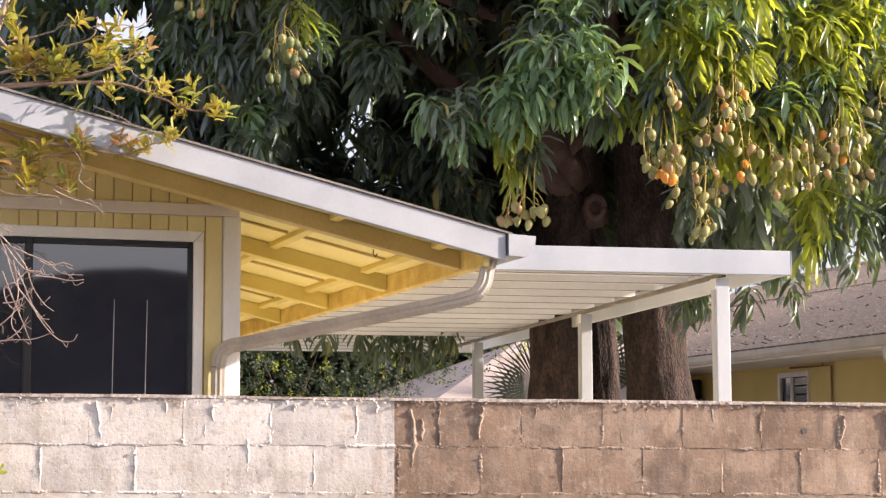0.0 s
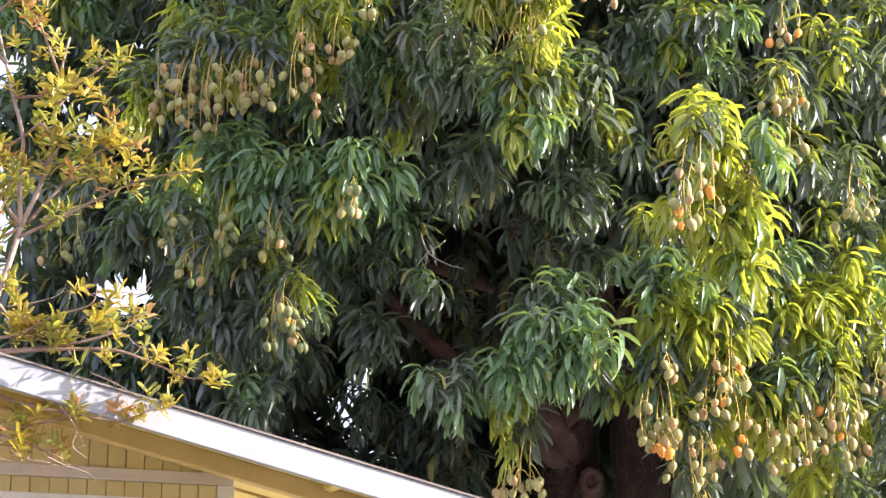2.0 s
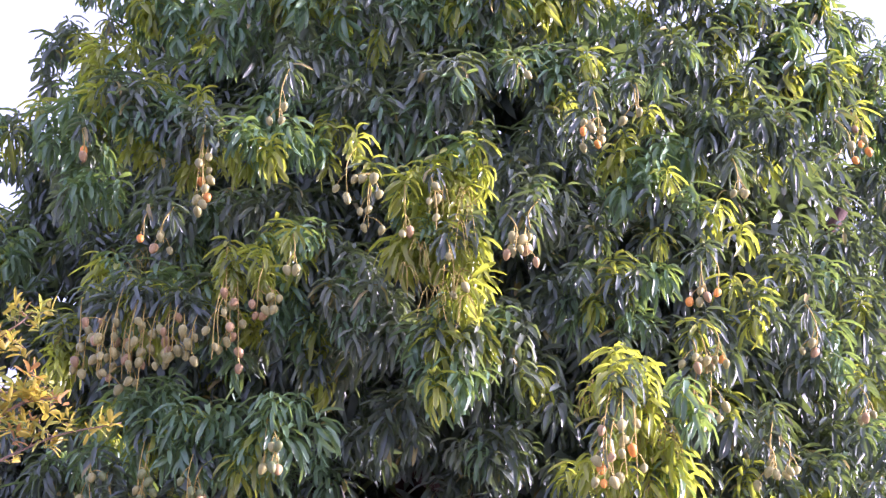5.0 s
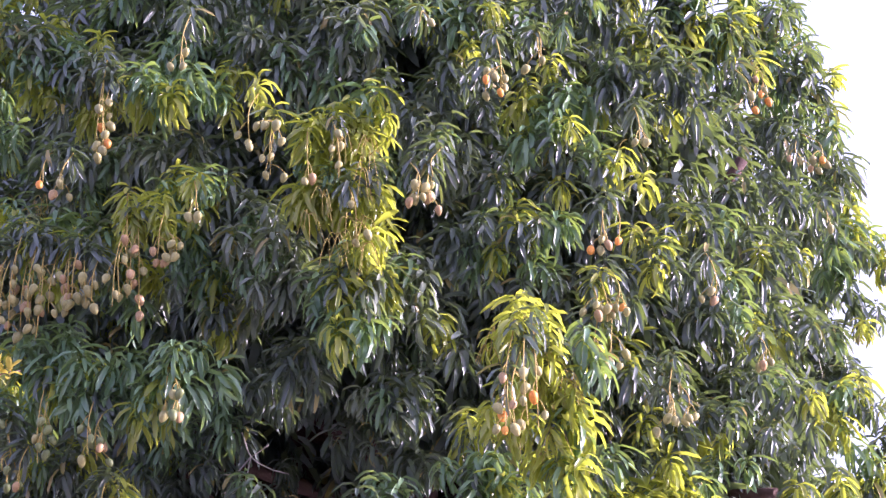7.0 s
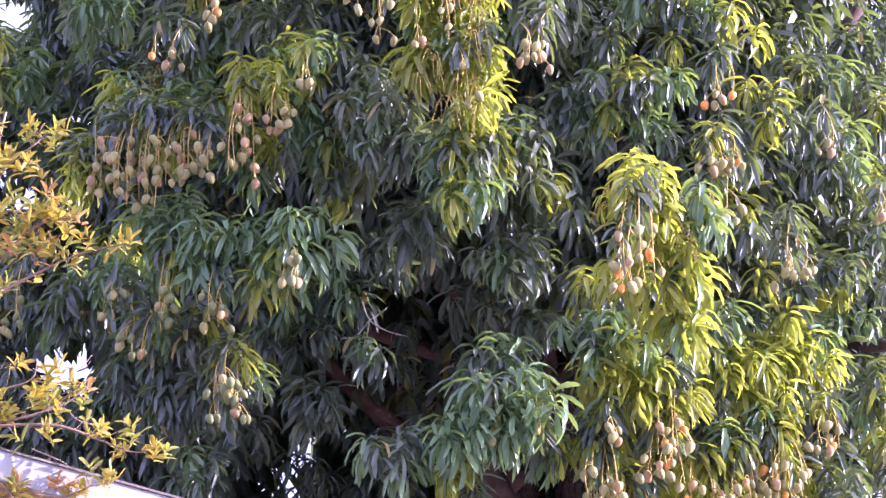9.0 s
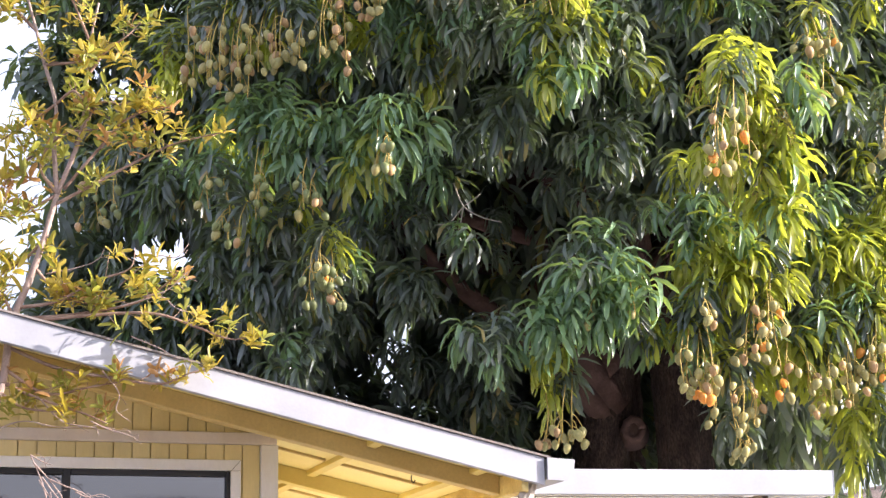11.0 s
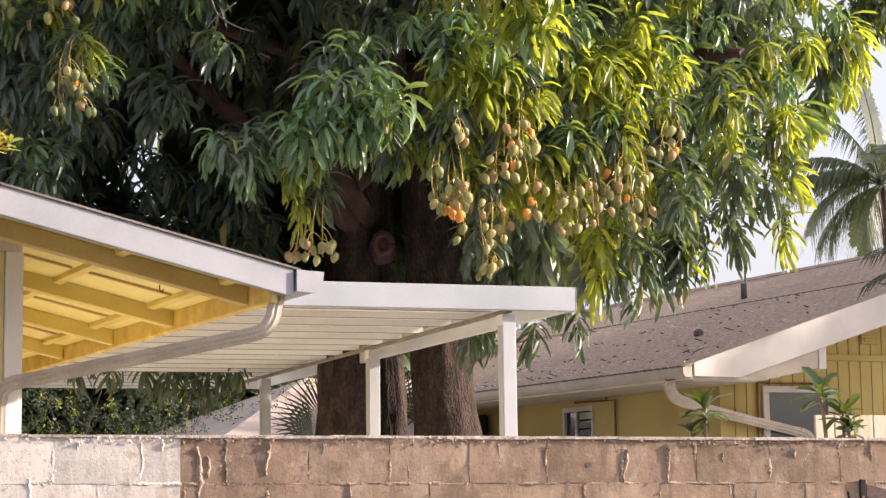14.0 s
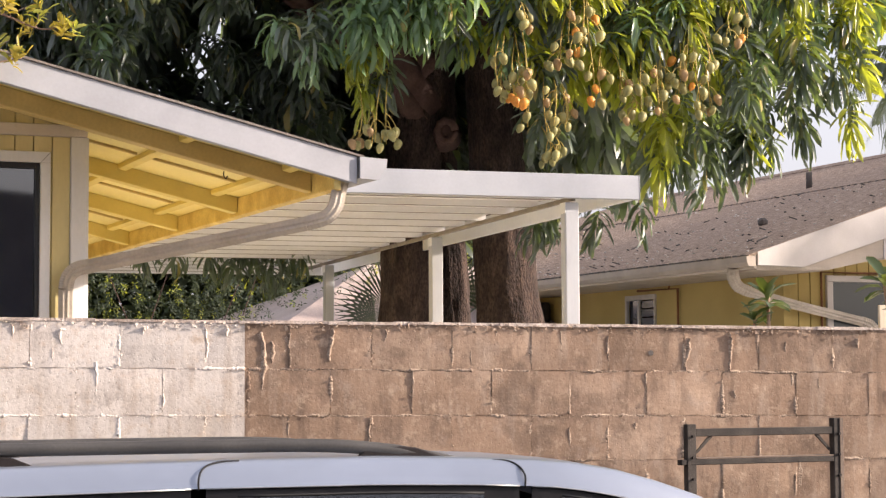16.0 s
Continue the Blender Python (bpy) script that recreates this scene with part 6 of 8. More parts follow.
# nothing hangs through the patio cover's roof
ca, sa = math.cos(radians(12.5)), math.sin(radians(12.5))
for p in P_ + IP:
    u, v = (p[0] - 1.775) * ca + (p[1] - 12.0) * sa, -(p[0] - 1.775) * sa + (p[1] - 12.0) * ca
    if -2.6 < u < 0.75 and -0.3 < v < 7.5 and p[2] < 3.95:
        p[2] = 3.95 + 0.2 * abs(math.sin(40 * u))
for p in ((2.15, 15.90, 3.29), (2.03, 15.90, 3.21), (2.58, 15.90, 3.31), (2.92, 15.90, 3.40), (3.46, 15.90, 3.64)):     # dark sprays hanging beside the trunk
    P_.append(np.array(p))
    S_.append(1.15)
    K_.append(0)
for p in ((-1.46, 18.30, 3.22), (-1.12, 18.30, 3.19), (-0.80, 18.30, 3.21), (-0.59, 18.30, 3.08), (-0.41, 18.30, 3.21), (-0.24, 18.30, 3.00), (-0.06, 18.30, 3.13), (0.07, 18.30, 3.21), (-0.17, 18.30, 3.21), (-0.51, 18.30, 3.21)):     # sprays that hang under the back of the patio cover
    P_.append(np.array(p))
    S_.append(1.15)
    K_.append(0)
foliage("crown", P_, S_, K_, [M_LEAF, M_LEAFY, M_FRESH, M_SKYLIT], mango, MANGO_WHORLS, 3, pick=choose(P_, 5), smooth=False)
foliage("inner_leaves", IP, IS, IK, [M_LEAF], mango, MANGO_WHORLS, 4, far=True)


def fruit_mesh(seed):
    """A mango: fuller at its shoulder, drawn to a soft beak."""
    bm = bmesh.new()
    bmesh.ops.create_uvsphere(bm, u_segments=14, v_segments=10, radius=1)
    for v in bm.verts:
        x, y, z = v.co
        k = 1 + 0.2 * z
        v.co = Vector((x * 0.033 * k + 0.010 * (1 - z) * (1 - z) / 2, y * 0.029 * k, z * 0.041 - 0.041))
    for f in bm.faces:
        f.smooth = True
    me = bpy.data.meshes.new("mango")
    bm.to_mesh(me)
    bm.free()
    return me


def fruit_mat(name, c_in, c_out):
    return mat(name, c_in, c_out, 14, 0.5, 0.05, 120, spread=0.18)


M_GREEN = fruit_mat("green_mango_skin", (0.26, 0.245, 0.085), (0.39, 0.345, 0.125))
M_PINK = fruit_mat("blushed_mango_skin", (0.36, 0.235, 0.10), (0.44, 0.275, 0.125))
M_DARKGREEN = fruit_mat("dark_green_mango_skin", (0.125, 0.155, 0.05), (0.21, 0.235, 0.085))
M_RIPE = fruit_mat("ripe_mango_skin", (0.72, 0.25, 0.03), (0.80, 0.36, 0.05))
FRUIT = {}
for key, mm in (("g", M_GREEN), ("p", M_PINK), ("r", M_RIPE), ("u", M_DARKGREEN)):
    FRUIT[key] = fruit_mesh(1)
    FRUIT[key].materials.append(mm)


FT, FS_, FK = [], [], []
PICKED, SPARE = [], []


def fruit(x, y, z, w, h, n, ripe, seed):
    """Panicles: yellow stalks that hang from one twig, mangoes on short side stalks along the lower part."""
    rnd = random.Random(1000 + seed)
    stalks = bmesh.new()
    lines = max(1, round(n / 3.2))
    y -= 0.2
    x, y, z = 0.984 * x, 0.984 * y, 1.85 + 0.984 * (z - 1.85)
    spots = []
    for j in range(lines):
        u = (j + 0.5) / lines - 0.5
        bx = x + u * w + rnd.uniform(-0.04, 0.04)
        by = y + rnd.uniform(-0.07, 0.07)
        low = z - h / 2 + rnd.uniform(0, 0.3) * h
        top = Vector((x + u * w * 0.75 + rnd.uniform(-0.03, 0.03), y + 0.26, z + h / 2 + rnd.uniform(0.16, 0.40)))
        FT.append(np.array(top) + np.array((0, -0.1, 0.04)))
        FS_.append(rnd.uniform(0.7, 1.0))
        FK.append(1 if rnd.random() < 0.3 else 0)
        c = curve_pts([top, top + Vector((rnd.uniform(-0.03, 0.03), -0.09, -0.03)), Vector((bx + rnd.uniform(-0.02, 0.02), by, (top.z + low) / 2)), Vector((bx, by, low + 0.05))], 6)
        tube(stalks, c, np.linspace(0.0055, 0.0032, len(c)), 5, cap=False)
        for i in range(n * j // lines, n * (j + 1) // lines):
            for _ in range(40):
                pz = low + rnd.random() ** 1.2 * max(0.07, z + h / 2 - low)
                p = Vector((bx + rnd.gauss(0, 0.038), by + rnd.gauss(0, 0.035), pz + 0.04))
                if all((p - q).length > 0.055 for q in spots):
                    break
            spots.append(p)
            # most fruit low on the left gets the darker green skin
            key = "r" if rnd.random() < ripe * 0.55 else ("u" if x < -0.3 and z < 5.6 and rnd.random() < 0.7 else ("p" if rnd.random() < 0.22 else "g"))
            k = rnd.uniform(0.70, 1.0)
            m = pose(*p, rnd.uniform(-14, 14), rnd.uniform(-14, 14), rnd.uniform(0, 360)) @ Matrix.Diagonal((k, k, k, 1))
            if len(PICKED) < 290:
                ob = new("mango", FRUIT[key])
                ob.parent = mango
                ob.matrix_basis = m
                if key == "r":
                    ob["label"] = "ripe orange mango"
                PICKED.append(ob)
            else:
                SPARE.append((key, m))
            near = min(c, key=lambda q: (q - p - Vector((0, 0, 0.07))).length)
            tube(stalks, curve_pts([near, (near + p) / 2 + Vector((0, 0, 0.015)), p], 3), 0.003, 4, cap=False)
    part("fruit_stalk", stalks, M_STALK, mango)


# fruit: place, width, height, count, share of ripe
fruit(1.41, 12.32, 3.76, 0.22, 0.33, 17, 0.15, 48)
fruit(1.44, 12.21, 4.14, 0.11, 0.15, 4, 0.05, 49)
fruit(1.84, 12.27, 4.11, 0.19, 0.34, 11, 0.55, 50)
fruit(1.66, 12.42, 3.57, 0.30, 0.34, 16, 0.10, 51)
fruit(1.68, 12.53, 3.29, 0.19, 0.08, 8, 0.10, 52)
fruit(2.01, 12.43, 3.73, 0.23, 0.26, 10, 0.30, 53)
fruit(1.79, 12.32, 3.93, 0.15, 0.15, 7, 0.10, 54)
fruit(2.37, 12.53, 3.72, 0.19, 0.34, 10, 0.15, 55)
fruit(2.60, 12.56, 3.84, 0.27, 0.31, 15, 0.20, 56)
fruit(2.71, 12.65, 3.70, 0.15, 0.23, 8, 0.10, 57)
fruit(0.51, 12.43, 3.42, 0.20, 0.19, 13, 0.00, 58)
fruit(0.78, 12.20, 4.13, 0.09, 0.06, 2, 0.00, 59)
fruit(1.02, 12.20, 4.13, 0.05, 0.05, 1, 0.00, 60)
fruit(2.22, 12.54, 3.57, 0.11, 0.19, 4, 0.10, 61)
fruit(2.96, 12.59, 4.16, 0.16, 0.23, 7, 0.30, 62)
fruit(-1.01, 12.45, 4.39, 0.17, 0.26, 10, 0.35, 63)
fruit(3.62, 12.71, 7.83, 0.10, 0.21, 4, 0.30, 38)
fruit(3.45, 12.58, 7.65, 0.08, 0.13, 2, 0.20, 39)
fruit(1.87, 12.05, 7.66, 0.05, 0.05, 1, 0.30, 40)
fruit(1.02, 12.01, 7.95, 0.05, 0.05, 1, 0.40, 41)
fruit(3.95, 12.83, 7.29, 0.26, 0.13, 7, 0.20, 42)
fruit(2.31, 12.05, 6.38, 0.06, 0.06, 1, 0.30, 43)
fruit(2.29, 12.06, 5.90, 0.19, 0.11, 4, 0.10, 44)
fruit(3.03, 12.29, 6.11, 0.12, 0.12, 3, 0.20, 45)
fruit(4.08, 12.88, 6.89, 0.05, 0.06, 1, 0.40, 46)
fruit(3.46, 12.52, 5.70, 0.16, 0.08, 3, 0.10, 47)
fruit(-1.85, 12.57, 6.05, 0.32, 0.47, 14, 0.10, 0)
fruit(-1.64, 12.46, 6.00, 0.39, 0.59, 20, 0.08, 1)
fruit(-1.43, 12.37, 6.02, 0.35, 0.47, 16, 0.08, 2)
fruit(-1.21, 12.27, 6.03, 0.19, 0.31, 9, 0.00, 3)
fruit(-1.39, 12.35, 6.82, 0.20, 0.12, 4, 0.00, 4)
fruit(-1.54, 12.42, 6.88, 0.08, 0.06, 1, 1.90, 5)
fruit(-0.92, 12.16, 6.11, 0.17, 0.53, 15, 0.05, 6)
fruit(-0.70, 12.09, 6.27, 0.19, 0.15, 8, 0.00, 7)
fruit(-1.15, 12.28, 7.23, 0.12, 0.48, 11, 0.10, 8)
fruit(-0.60, 12.17, 7.71, 0.16, 0.16, 3, 0.10, 9)
fruit(-2.74, 13.31, 5.25, 0.25, 0.33, 8, 0.00, 10)
fruit(-2.51, 13.11, 5.22, 0.12, 0.24, 4, 0.00, 11)
fruit(-1.78, 12.65, 5.10, 0.12, 0.23, 4, 0.10, 12)
fruit(-1.71, 12.65, 4.87, 0.12, 0.19, 3, 0.00, 13)
fruit(-1.43, 12.48, 5.03, 0.10, 0.31, 7, 0.00, 14)
fruit(-1.55, 12.59, 4.78, 0.08, 0.08, 2, 0.00, 15)
fruit(-1.08, 12.34, 5.01, 0.15, 0.26, 8, 0.10, 16)
fruit(-1.02, 12.41, 4.53, 0.19, 0.15, 7, 0.00, 17)
fruit(-0.60, 12.20, 5.21, 0.11, 0.19, 7, 0.00, 18)
fruit(-0.04, 11.97, 7.00, 0.23, 0.23, 7, 0.00, 19)
fruit(0.04, 11.94, 6.81, 0.15, 0.23, 4, 0.00, 20)
fruit(1.01, 11.87, 6.61, 0.15, 0.19, 8, 0.00, 21)
fruit(1.12, 11.88, 6.76, 0.05, 0.05, 1, 0.80, 22)
fruit(1.51, 11.97, 7.47, 0.14, 0.22, 8, 0.20, 23)
fruit(1.83, 12.04, 7.66, 0.06, 0.06, 1, 0.50, 24)
fruit(2.27, 12.04, 6.36, 0.15, 0.12, 4, 0.10, 25)
fruit(2.59, 12.17, 7.19, 0.16, 0.12, 3, 0.10, 26)
fruit(1.56, 11.16, 4.99, 0.21, 0.48, 12, 0.20, 27)
fruit(1.47, 11.16, 4.84, 0.07, 0.07, 2, 1.50, 28)
fruit(2.22, 12.07, 5.52, 0.23, 0.23, 7, 0.00, 29)
fruit(2.73, 12.26, 5.22, 0.23, 0.19, 9, 0.00, 30)
fruit(2.21, 12.04, 5.86, 0.23, 0.15, 7, 0.00, 31)
fruit(0.27, 11.91, 6.76, 0.11, 0.30, 2, 0.30, 32)
fruit(0.42, 11.90, 6.86, 0.23, 0.42, 4, 0.10, 33)
fruit(0.55, 11.88, 6.42, 0.23, 0.34, 3, 0.00, 34)
fruit(-2.08, 12.83, 7.73, 0.08, 0.17, 2, 0.10, 35)
fruit(-2.84, 13.35, 7.27, 0.06, 0.09, 1, 0.90, 36)
fruit(-0.45, 12.03, 6.55, 0.08, 0.11, 2, 0.00, 37)
fruit(-1.67, 12.63, 4.88, 0.12, 0.08, 3, 0.00, 64)

spare = bmesh.new()
for key, m in SPARE:
    n0, f0 = len(spare.verts), len(spare.faces)
    spare.from_mesh(FRUIT[key])
    spare.verts.ensure_lookup_table()
    spare.faces.ensure_lookup_table()
    for v in spare.verts[n0:]:
        v.co = m @ v.co
    for f in spare.faces[f0:]:
        f.material_index = "gpru".index(key)
so = part("fruit_mass", spare, M_GREEN, mango, "hanging mangoes high in the crown")
so.data.materials.append(M_PINK)
so.data.materials.append(M_RIPE)
so.data.materials.append(M_DARKGREEN)
tagged(so, kind="stuff")


def dry_stalk(x, y, z, seed):
    """A spent flower stalk: thin tan rods that arch out and hang."""
    rnd = random.Random(500 + seed)
    b = bmesh.new()
    o = Vector((x, y + 0.12, z + 0.1))
    for _ in range(rnd.randint(3, 5)):
        e = o + Vector((rnd.uniform(-0.12, 0.12), rnd.uniform(-0.12, 0.04), rnd.uniform(-0.26, -0.08)))
        m = o.lerp(e, 0.4) + Vector((0, -0.03, rnd.uniform(0.03, 0.08)))
        tube(b, curve_pts([o, m, e], 5), np.linspace(0.003, 0.0014, 11), 4, cap=False)
    part("dry_stalk", b, M_STALK, mango)


# dry flower stalks among the leaves
dry_stalk(0.63, 11.46, 6.14, 0)
dry_stalk(0.49, 11.50, 6.89, 1)
dry_stalk(0.26, 11.49, 6.35, 2)
dry_stalk(0.48, 11.47, 6.22, 3)
dry_stalk(0.44, 11.48, 6.21, 4)
dry_stalk(0.39, 11.48, 6.17, 5)
dry_stalk(0.61, 11.48, 6.68, 6)
dry_stalk(0.51, 11.47, 6.32, 7)
dry_stalk(0.35, 11.49, 6.49, 8)
dry_stalk(0.65, 11.49, 6.88, 9)
dry_stalk(0.64, 11.46, 6.32, 10)
dry_stalk(0.66, 11.48, 6.78, 11)
dry_stalk(1.40, 11.16, 4.97, 12)
dry_stalk(1.80, 11.12, 5.25, 13)
dry_stalk(1.40, 11.04, 5.43, 14)
dry_stalk(1.71, 11.09, 5.37, 15)
dry_stalk(1.88, 11.14, 5.14, 16)
dry_stalk(1.47, 11.16, 5.09, 17)
dry_stalk(1.55, 11.16, 4.86, 18)
dry_stalk(1.86, 11.13, 5.20, 19)
dry_stalk(1.71, 11.16, 5.06, 20)
dry_stalk(1.79, 11.17, 4.83, 21)
dry_stalk(1.36, 11.04, 5.29, 22)
dry_stalk(1.69, 11.08, 5.36, 23)
dry_stalk(-1.65, 12.62, 6.81, 24)
dry_stalk(-1.48, 12.53, 6.57, 25)
dry_stalk(-1.90, 12.75, 6.59, 26)
dry_stalk(-1.80, 12.70, 6.79, 27)
dry_stalk(-1.71, 12.65, 6.80, 28)
dry_stalk(-1.84, 12.71, 6.48, 29)
dry_stalk(-1.59, 12.59, 6.84, 30)
dry_stalk(-1.11, 12.49, 7.76, 31)
dry_stalk(-1.21, 12.49, 7.53, 32)
dry_stalk(-1.15, 12.49, 7.69, 33)
dry_stalk(1.92, 12.37, 4.33, 34)
dry_stalk(1.64, 12.43, 3.97, 35)
dry_stalk(1.55, 12.32, 4.30, 36)
dry_stalk(2.34, 12.46, 4.35, 37)
dry_stalk(2.62, 12.52, 4.46, 38)
dry_stalk(2.63, 12.64, 4.08, 39)
dry_stalk(2.26, 12.53, 4.06, 40)
dry_stalk(2.00, 12.46, 4.08, 41)
# stalks end
foliage("fruiting_sprays", FT, FS_, FK, [M_LEAF, M_LEAFY], mango, MANGO_WHORLS, 12, smooth=False)

# a bare forked twig in the hollow
tw = bmesh.new()
for c in ([(-0.157, 13.4, 5.459), (-0.088, 13.4, 5.283), (0.05, 13.38, 5.19), (0.184, 13.35, 5.145)], [(0.036, 13.4, 5.371), (-0.03, 13.4, 5.32), (-0.088, 13.4, 5.283)],
          [(-0.088, 13.4, 5.283), (-0.187, 13.4, 5.16), (-0.22, 13.4, 5.15), (-0.301, 13.4, 5.147)], [(-0.088, 13.4, 5.283), (-0.126, 13.4, 5.114), (-0.2, 13.4, 5.04), (-0.296, 13.4, 5.009)]):
    cp = curve_pts(c, 5)
    tube(tw, cp, np.linspace(0.0065, 0.004, len(cp)), 6)
part("dead_twig", tw, M_TWIG, mango, "pale bare forked twig")


# ---- golden-leaved shrub by the house ----
SHRUB_WHORLS = [whorl(random.Random(40 + k), 5 + k % 3, 0.112, 0.031, (0.2, 1.2), (0.1, 0.8), 0.06) for k in range(12)]
shrub = group("shrub", pose(0, 0, 0), "leggy shrub with golden-green leaves and bare lower twigs", "shrub")
SP, SS, SK = [], [], []
rs = random.Random(3)


def stem(pts, r0, r1):
    b = bmesh.new()
    c = curve_pts(pts, 6)
    tube(b, c, 0.75 * np.linspace(r0, r1, len(c)), 9, 0.1)
    part("stem", b, M_BARETWIG, shrub)


def arm(pts, n):
    """A thin branch with side twigs, each ending in a tuft of leaves, thicker towards the tip."""
    t = bmesh.new()
    dy = rs.uniform(-0.14, 0.10)
    c = curve_pts([Vector(p) + Vector((0, dy * i / (len(pts) - 1), 0)) for i, p in enumerate(pts)], 8)
    tube(t, c, np.linspace(0.010, 0.0028, len(c)), 6)
    for k in range(n):
        u = (0.18 + 0.82 * (k + 0.5) / n) ** 0.85
        p = c[min(len(c) - 1, int(u * (len(c) - 1)))]
        q = p + Vector((rs.gauss(0.02, 0.07), rs.gauss(0, 0.07), rs.gauss(0.035, 0.055))) * (1.3 - 0.9 * u)
        tube(t, [p, (p + q) / 2 + Vector((0, 0, -0.008)), q], 0.002, 4, cap=False)
        for _ in range(2 if rs.random() < 0.4 else 1):
            SP.append(np.array(q) + np.array([rs.gauss(0, 0.018) for _ in range(3)]))
            SS.append(rs.uniform(0.55, 1.05))
            SK.append(1 if rs.random() < 0.36 else (2 if rs.random() < 0.15 else 0))
    part("branch", t, M_REDTWIG, shrub)


def bare(pts):
    t = bmesh.new()
    c = curve_pts(pts, 6)
    tube(t, c, np.linspace(0.0040, 0.0015, len(c)), 5)
    for k in range(3):
        p = c[(k + 1) * (len(c) - 1) // 4]
        tube(t, curve_pts([p, p + Vector((rs.uniform(0.005, 0.03), 0, rs.uniform(-0.03, 0.025))), p + Vector((rs.uniform(0.02, 0.06), 0, rs.uniform(-0.045, 0.04)))], 3), 0.0013, 4)
    part("bare_twig", t, M_BARETWIG, shrub)


stem([(-2.62, 9.25, 0.5), (-2.60, 9.25, 1.6), (-2.590, 9.25, 2.886), (-2.438, 9.25, 3.160), (-2.349, 9.25, 3.354), (-2.307, 9.25, 3.665), (-2.215, 9.25, 3.921), (-2.162, 9.25, 4.093), (-2.102, 9.25, 4.325)], 0.034, 0.019)
stem([(-2.102, 9.25, 4.325), (-2.125, 9.25, 4.592), (-2.121, 9.25, 4.800), (-2.184, 9.25, 5.013), (-2.232, 9.25, 5.196), (-2.298, 9.25, 5.474), (-2.277, 9.25, 5.816)], 0.017, 0.007)
stem([(-2.102, 9.25, 4.325), (-1.989, 9.25, 4.647), (-1.966, 9.25, 4.946), (-1.954, 9.25, 5.128), (-1.915, 9.25, 5.340)], 0.017, 0.007)
arm([(-2.124, 9.25, 4.267), (-1.897, 9.25, 4.379), (-1.699, 9.25, 4.476), (-1.500, 9.25, 4.560), (-1.199, 9.25, 4.620)], 15)
arm([(-2.068, 9.25, 4.354), (-1.872, 9.25, 4.570), (-1.731, 9.25, 4.700), (-1.524, 9.25, 4.739)], 15)
arm([(-2.016, 9.25, 4.589), (-1.905, 9.25, 4.794), (-1.775, 9.25, 4.791), (-1.588, 9.25, 4.821)], 14)
arm([(-1.966, 9.25, 4.946), (-1.867, 9.25, 5.080), (-1.766, 9.25, 5.153), (-1.695, 9.25, 5.227)], 11)
arm([(-2.121, 9.25, 4.800), (-2.278, 9.25, 4.700), (-2.405, 9.25, 4.629)], 12)
arm([(-2.125, 9.25, 4.592), (-2.272, 9.25, 4.492), (-2.424, 9.25, 4.304)], 12)
arm([(-2.281, 9.25, 3.750), (-2.084, 9.25, 3.774), (-1.888, 9.25, 3.869), (-1.720, 9.25, 3.923), (-1.687, 9.25, 4.023)], 8)
arm([(-2.279, 9.25, 3.693), (-1.998, 9.25, 3.714), (-1.717, 9.25, 3.765), (-1.578, 9.25, 3.847), (-1.452, 9.25, 3.959)], 13)
arm([(-2.251, 9.25, 3.678), (-1.913, 9.25, 3.704), (-1.604, 9.25, 3.705), (-1.379, 9.25, 3.628), (-1.224, 9.25, 3.568), (-1.099, 9.25, 3.579)], 15)
arm([(-2.318, 9.25, 3.551), (-2.077, 9.25, 3.446), (-1.824, 9.25, 3.398), (-1.572, 9.25, 3.364), (-1.433, 9.25, 3.417), (-1.322, 9.25, 3.443)], 13)
arm([(-2.329, 9.25, 3.438), (-2.130, 9.25, 3.321), (-1.907, 9.25, 3.358), (-1.726, 9.25, 3.390)], 11)
arm([(-2.327, 9.25, 3.368), (-2.157, 9.25, 3.293), (-1.960, 9.25, 3.227), (-1.834, 9.25, 3.174)], 9)
arm([(-2.201, 9.25, 3.949), (-2.056, 9.25, 3.802), (-1.830, 9.25, 3.753)], 10)
arm([(-2.354, 9.25, 3.326), (-2.240, 9.25, 3.253), (-2.044, 9.25, 3.229)], 9)
arm([(-2.162, 9.25, 4.093), (-2.260, 9.25, 4.009), (-2.399, 9.25, 3.925)], 9)
arm([(-2.102, 9.25, 4.325), (-2.265, 9.25, 4.227), (-2.421, 9.25, 4.187)], 11)
arm([(-2.308, 9.25, 3.722), (-2.367, 9.25, 3.809), (-2.508, 9.25, 3.784)], 8)
arm([(-2.102, 9.25, 4.325), (-2.186, 9.25, 4.475), (-2.074, 9.25, 4.620), (-1.874, 9.25, 4.644)], 14)
arm([(-1.954, 9.25, 5.128), (-2.031, 9.25, 5.313), (-2.093, 9.25, 5.468)], 10)
arm([(-2.184, 9.25, 5.013), (-2.025, 9.25, 5.008), (-1.880, 9.25, 5.019)], 10)
arm([(-2.232, 9.25, 5.196), (-2.352, 9.25, 5.322), (-2.472, 9.25, 5.418)], 10)
arm([(-2.277, 9.25, 5.816), (-2.223, 9.25, 6.003), (-2.318, 9.25, 6.228)], 10)
arm([(-2.121, 9.25, 4.800), (-2.022, 9.25, 4.858), (-1.933, 9.25, 4.735)], 10)
arm([(-2.298, 9.25, 5.474), (-2.183, 9.25, 5.564), (-2.123, 9.25, 5.531)], 8)
arm([(-2.343, 9.25, 3.439), (-2.410, 9.25, 3.327), (-2.520, 9.25, 3.274)], 8)
bare([(-1.715, 9.25, 3.594), (-1.574, 9.25, 3.533), (-1.462, 9.25, 3.474), (-1.364, 9.25, 3.514)])
bare([(-1.775, 9.25, 3.852), (-1.607, 9.25, 3.992), (-1.494, 9.25, 3.989), (-1.433, 9.25, 4.060)])
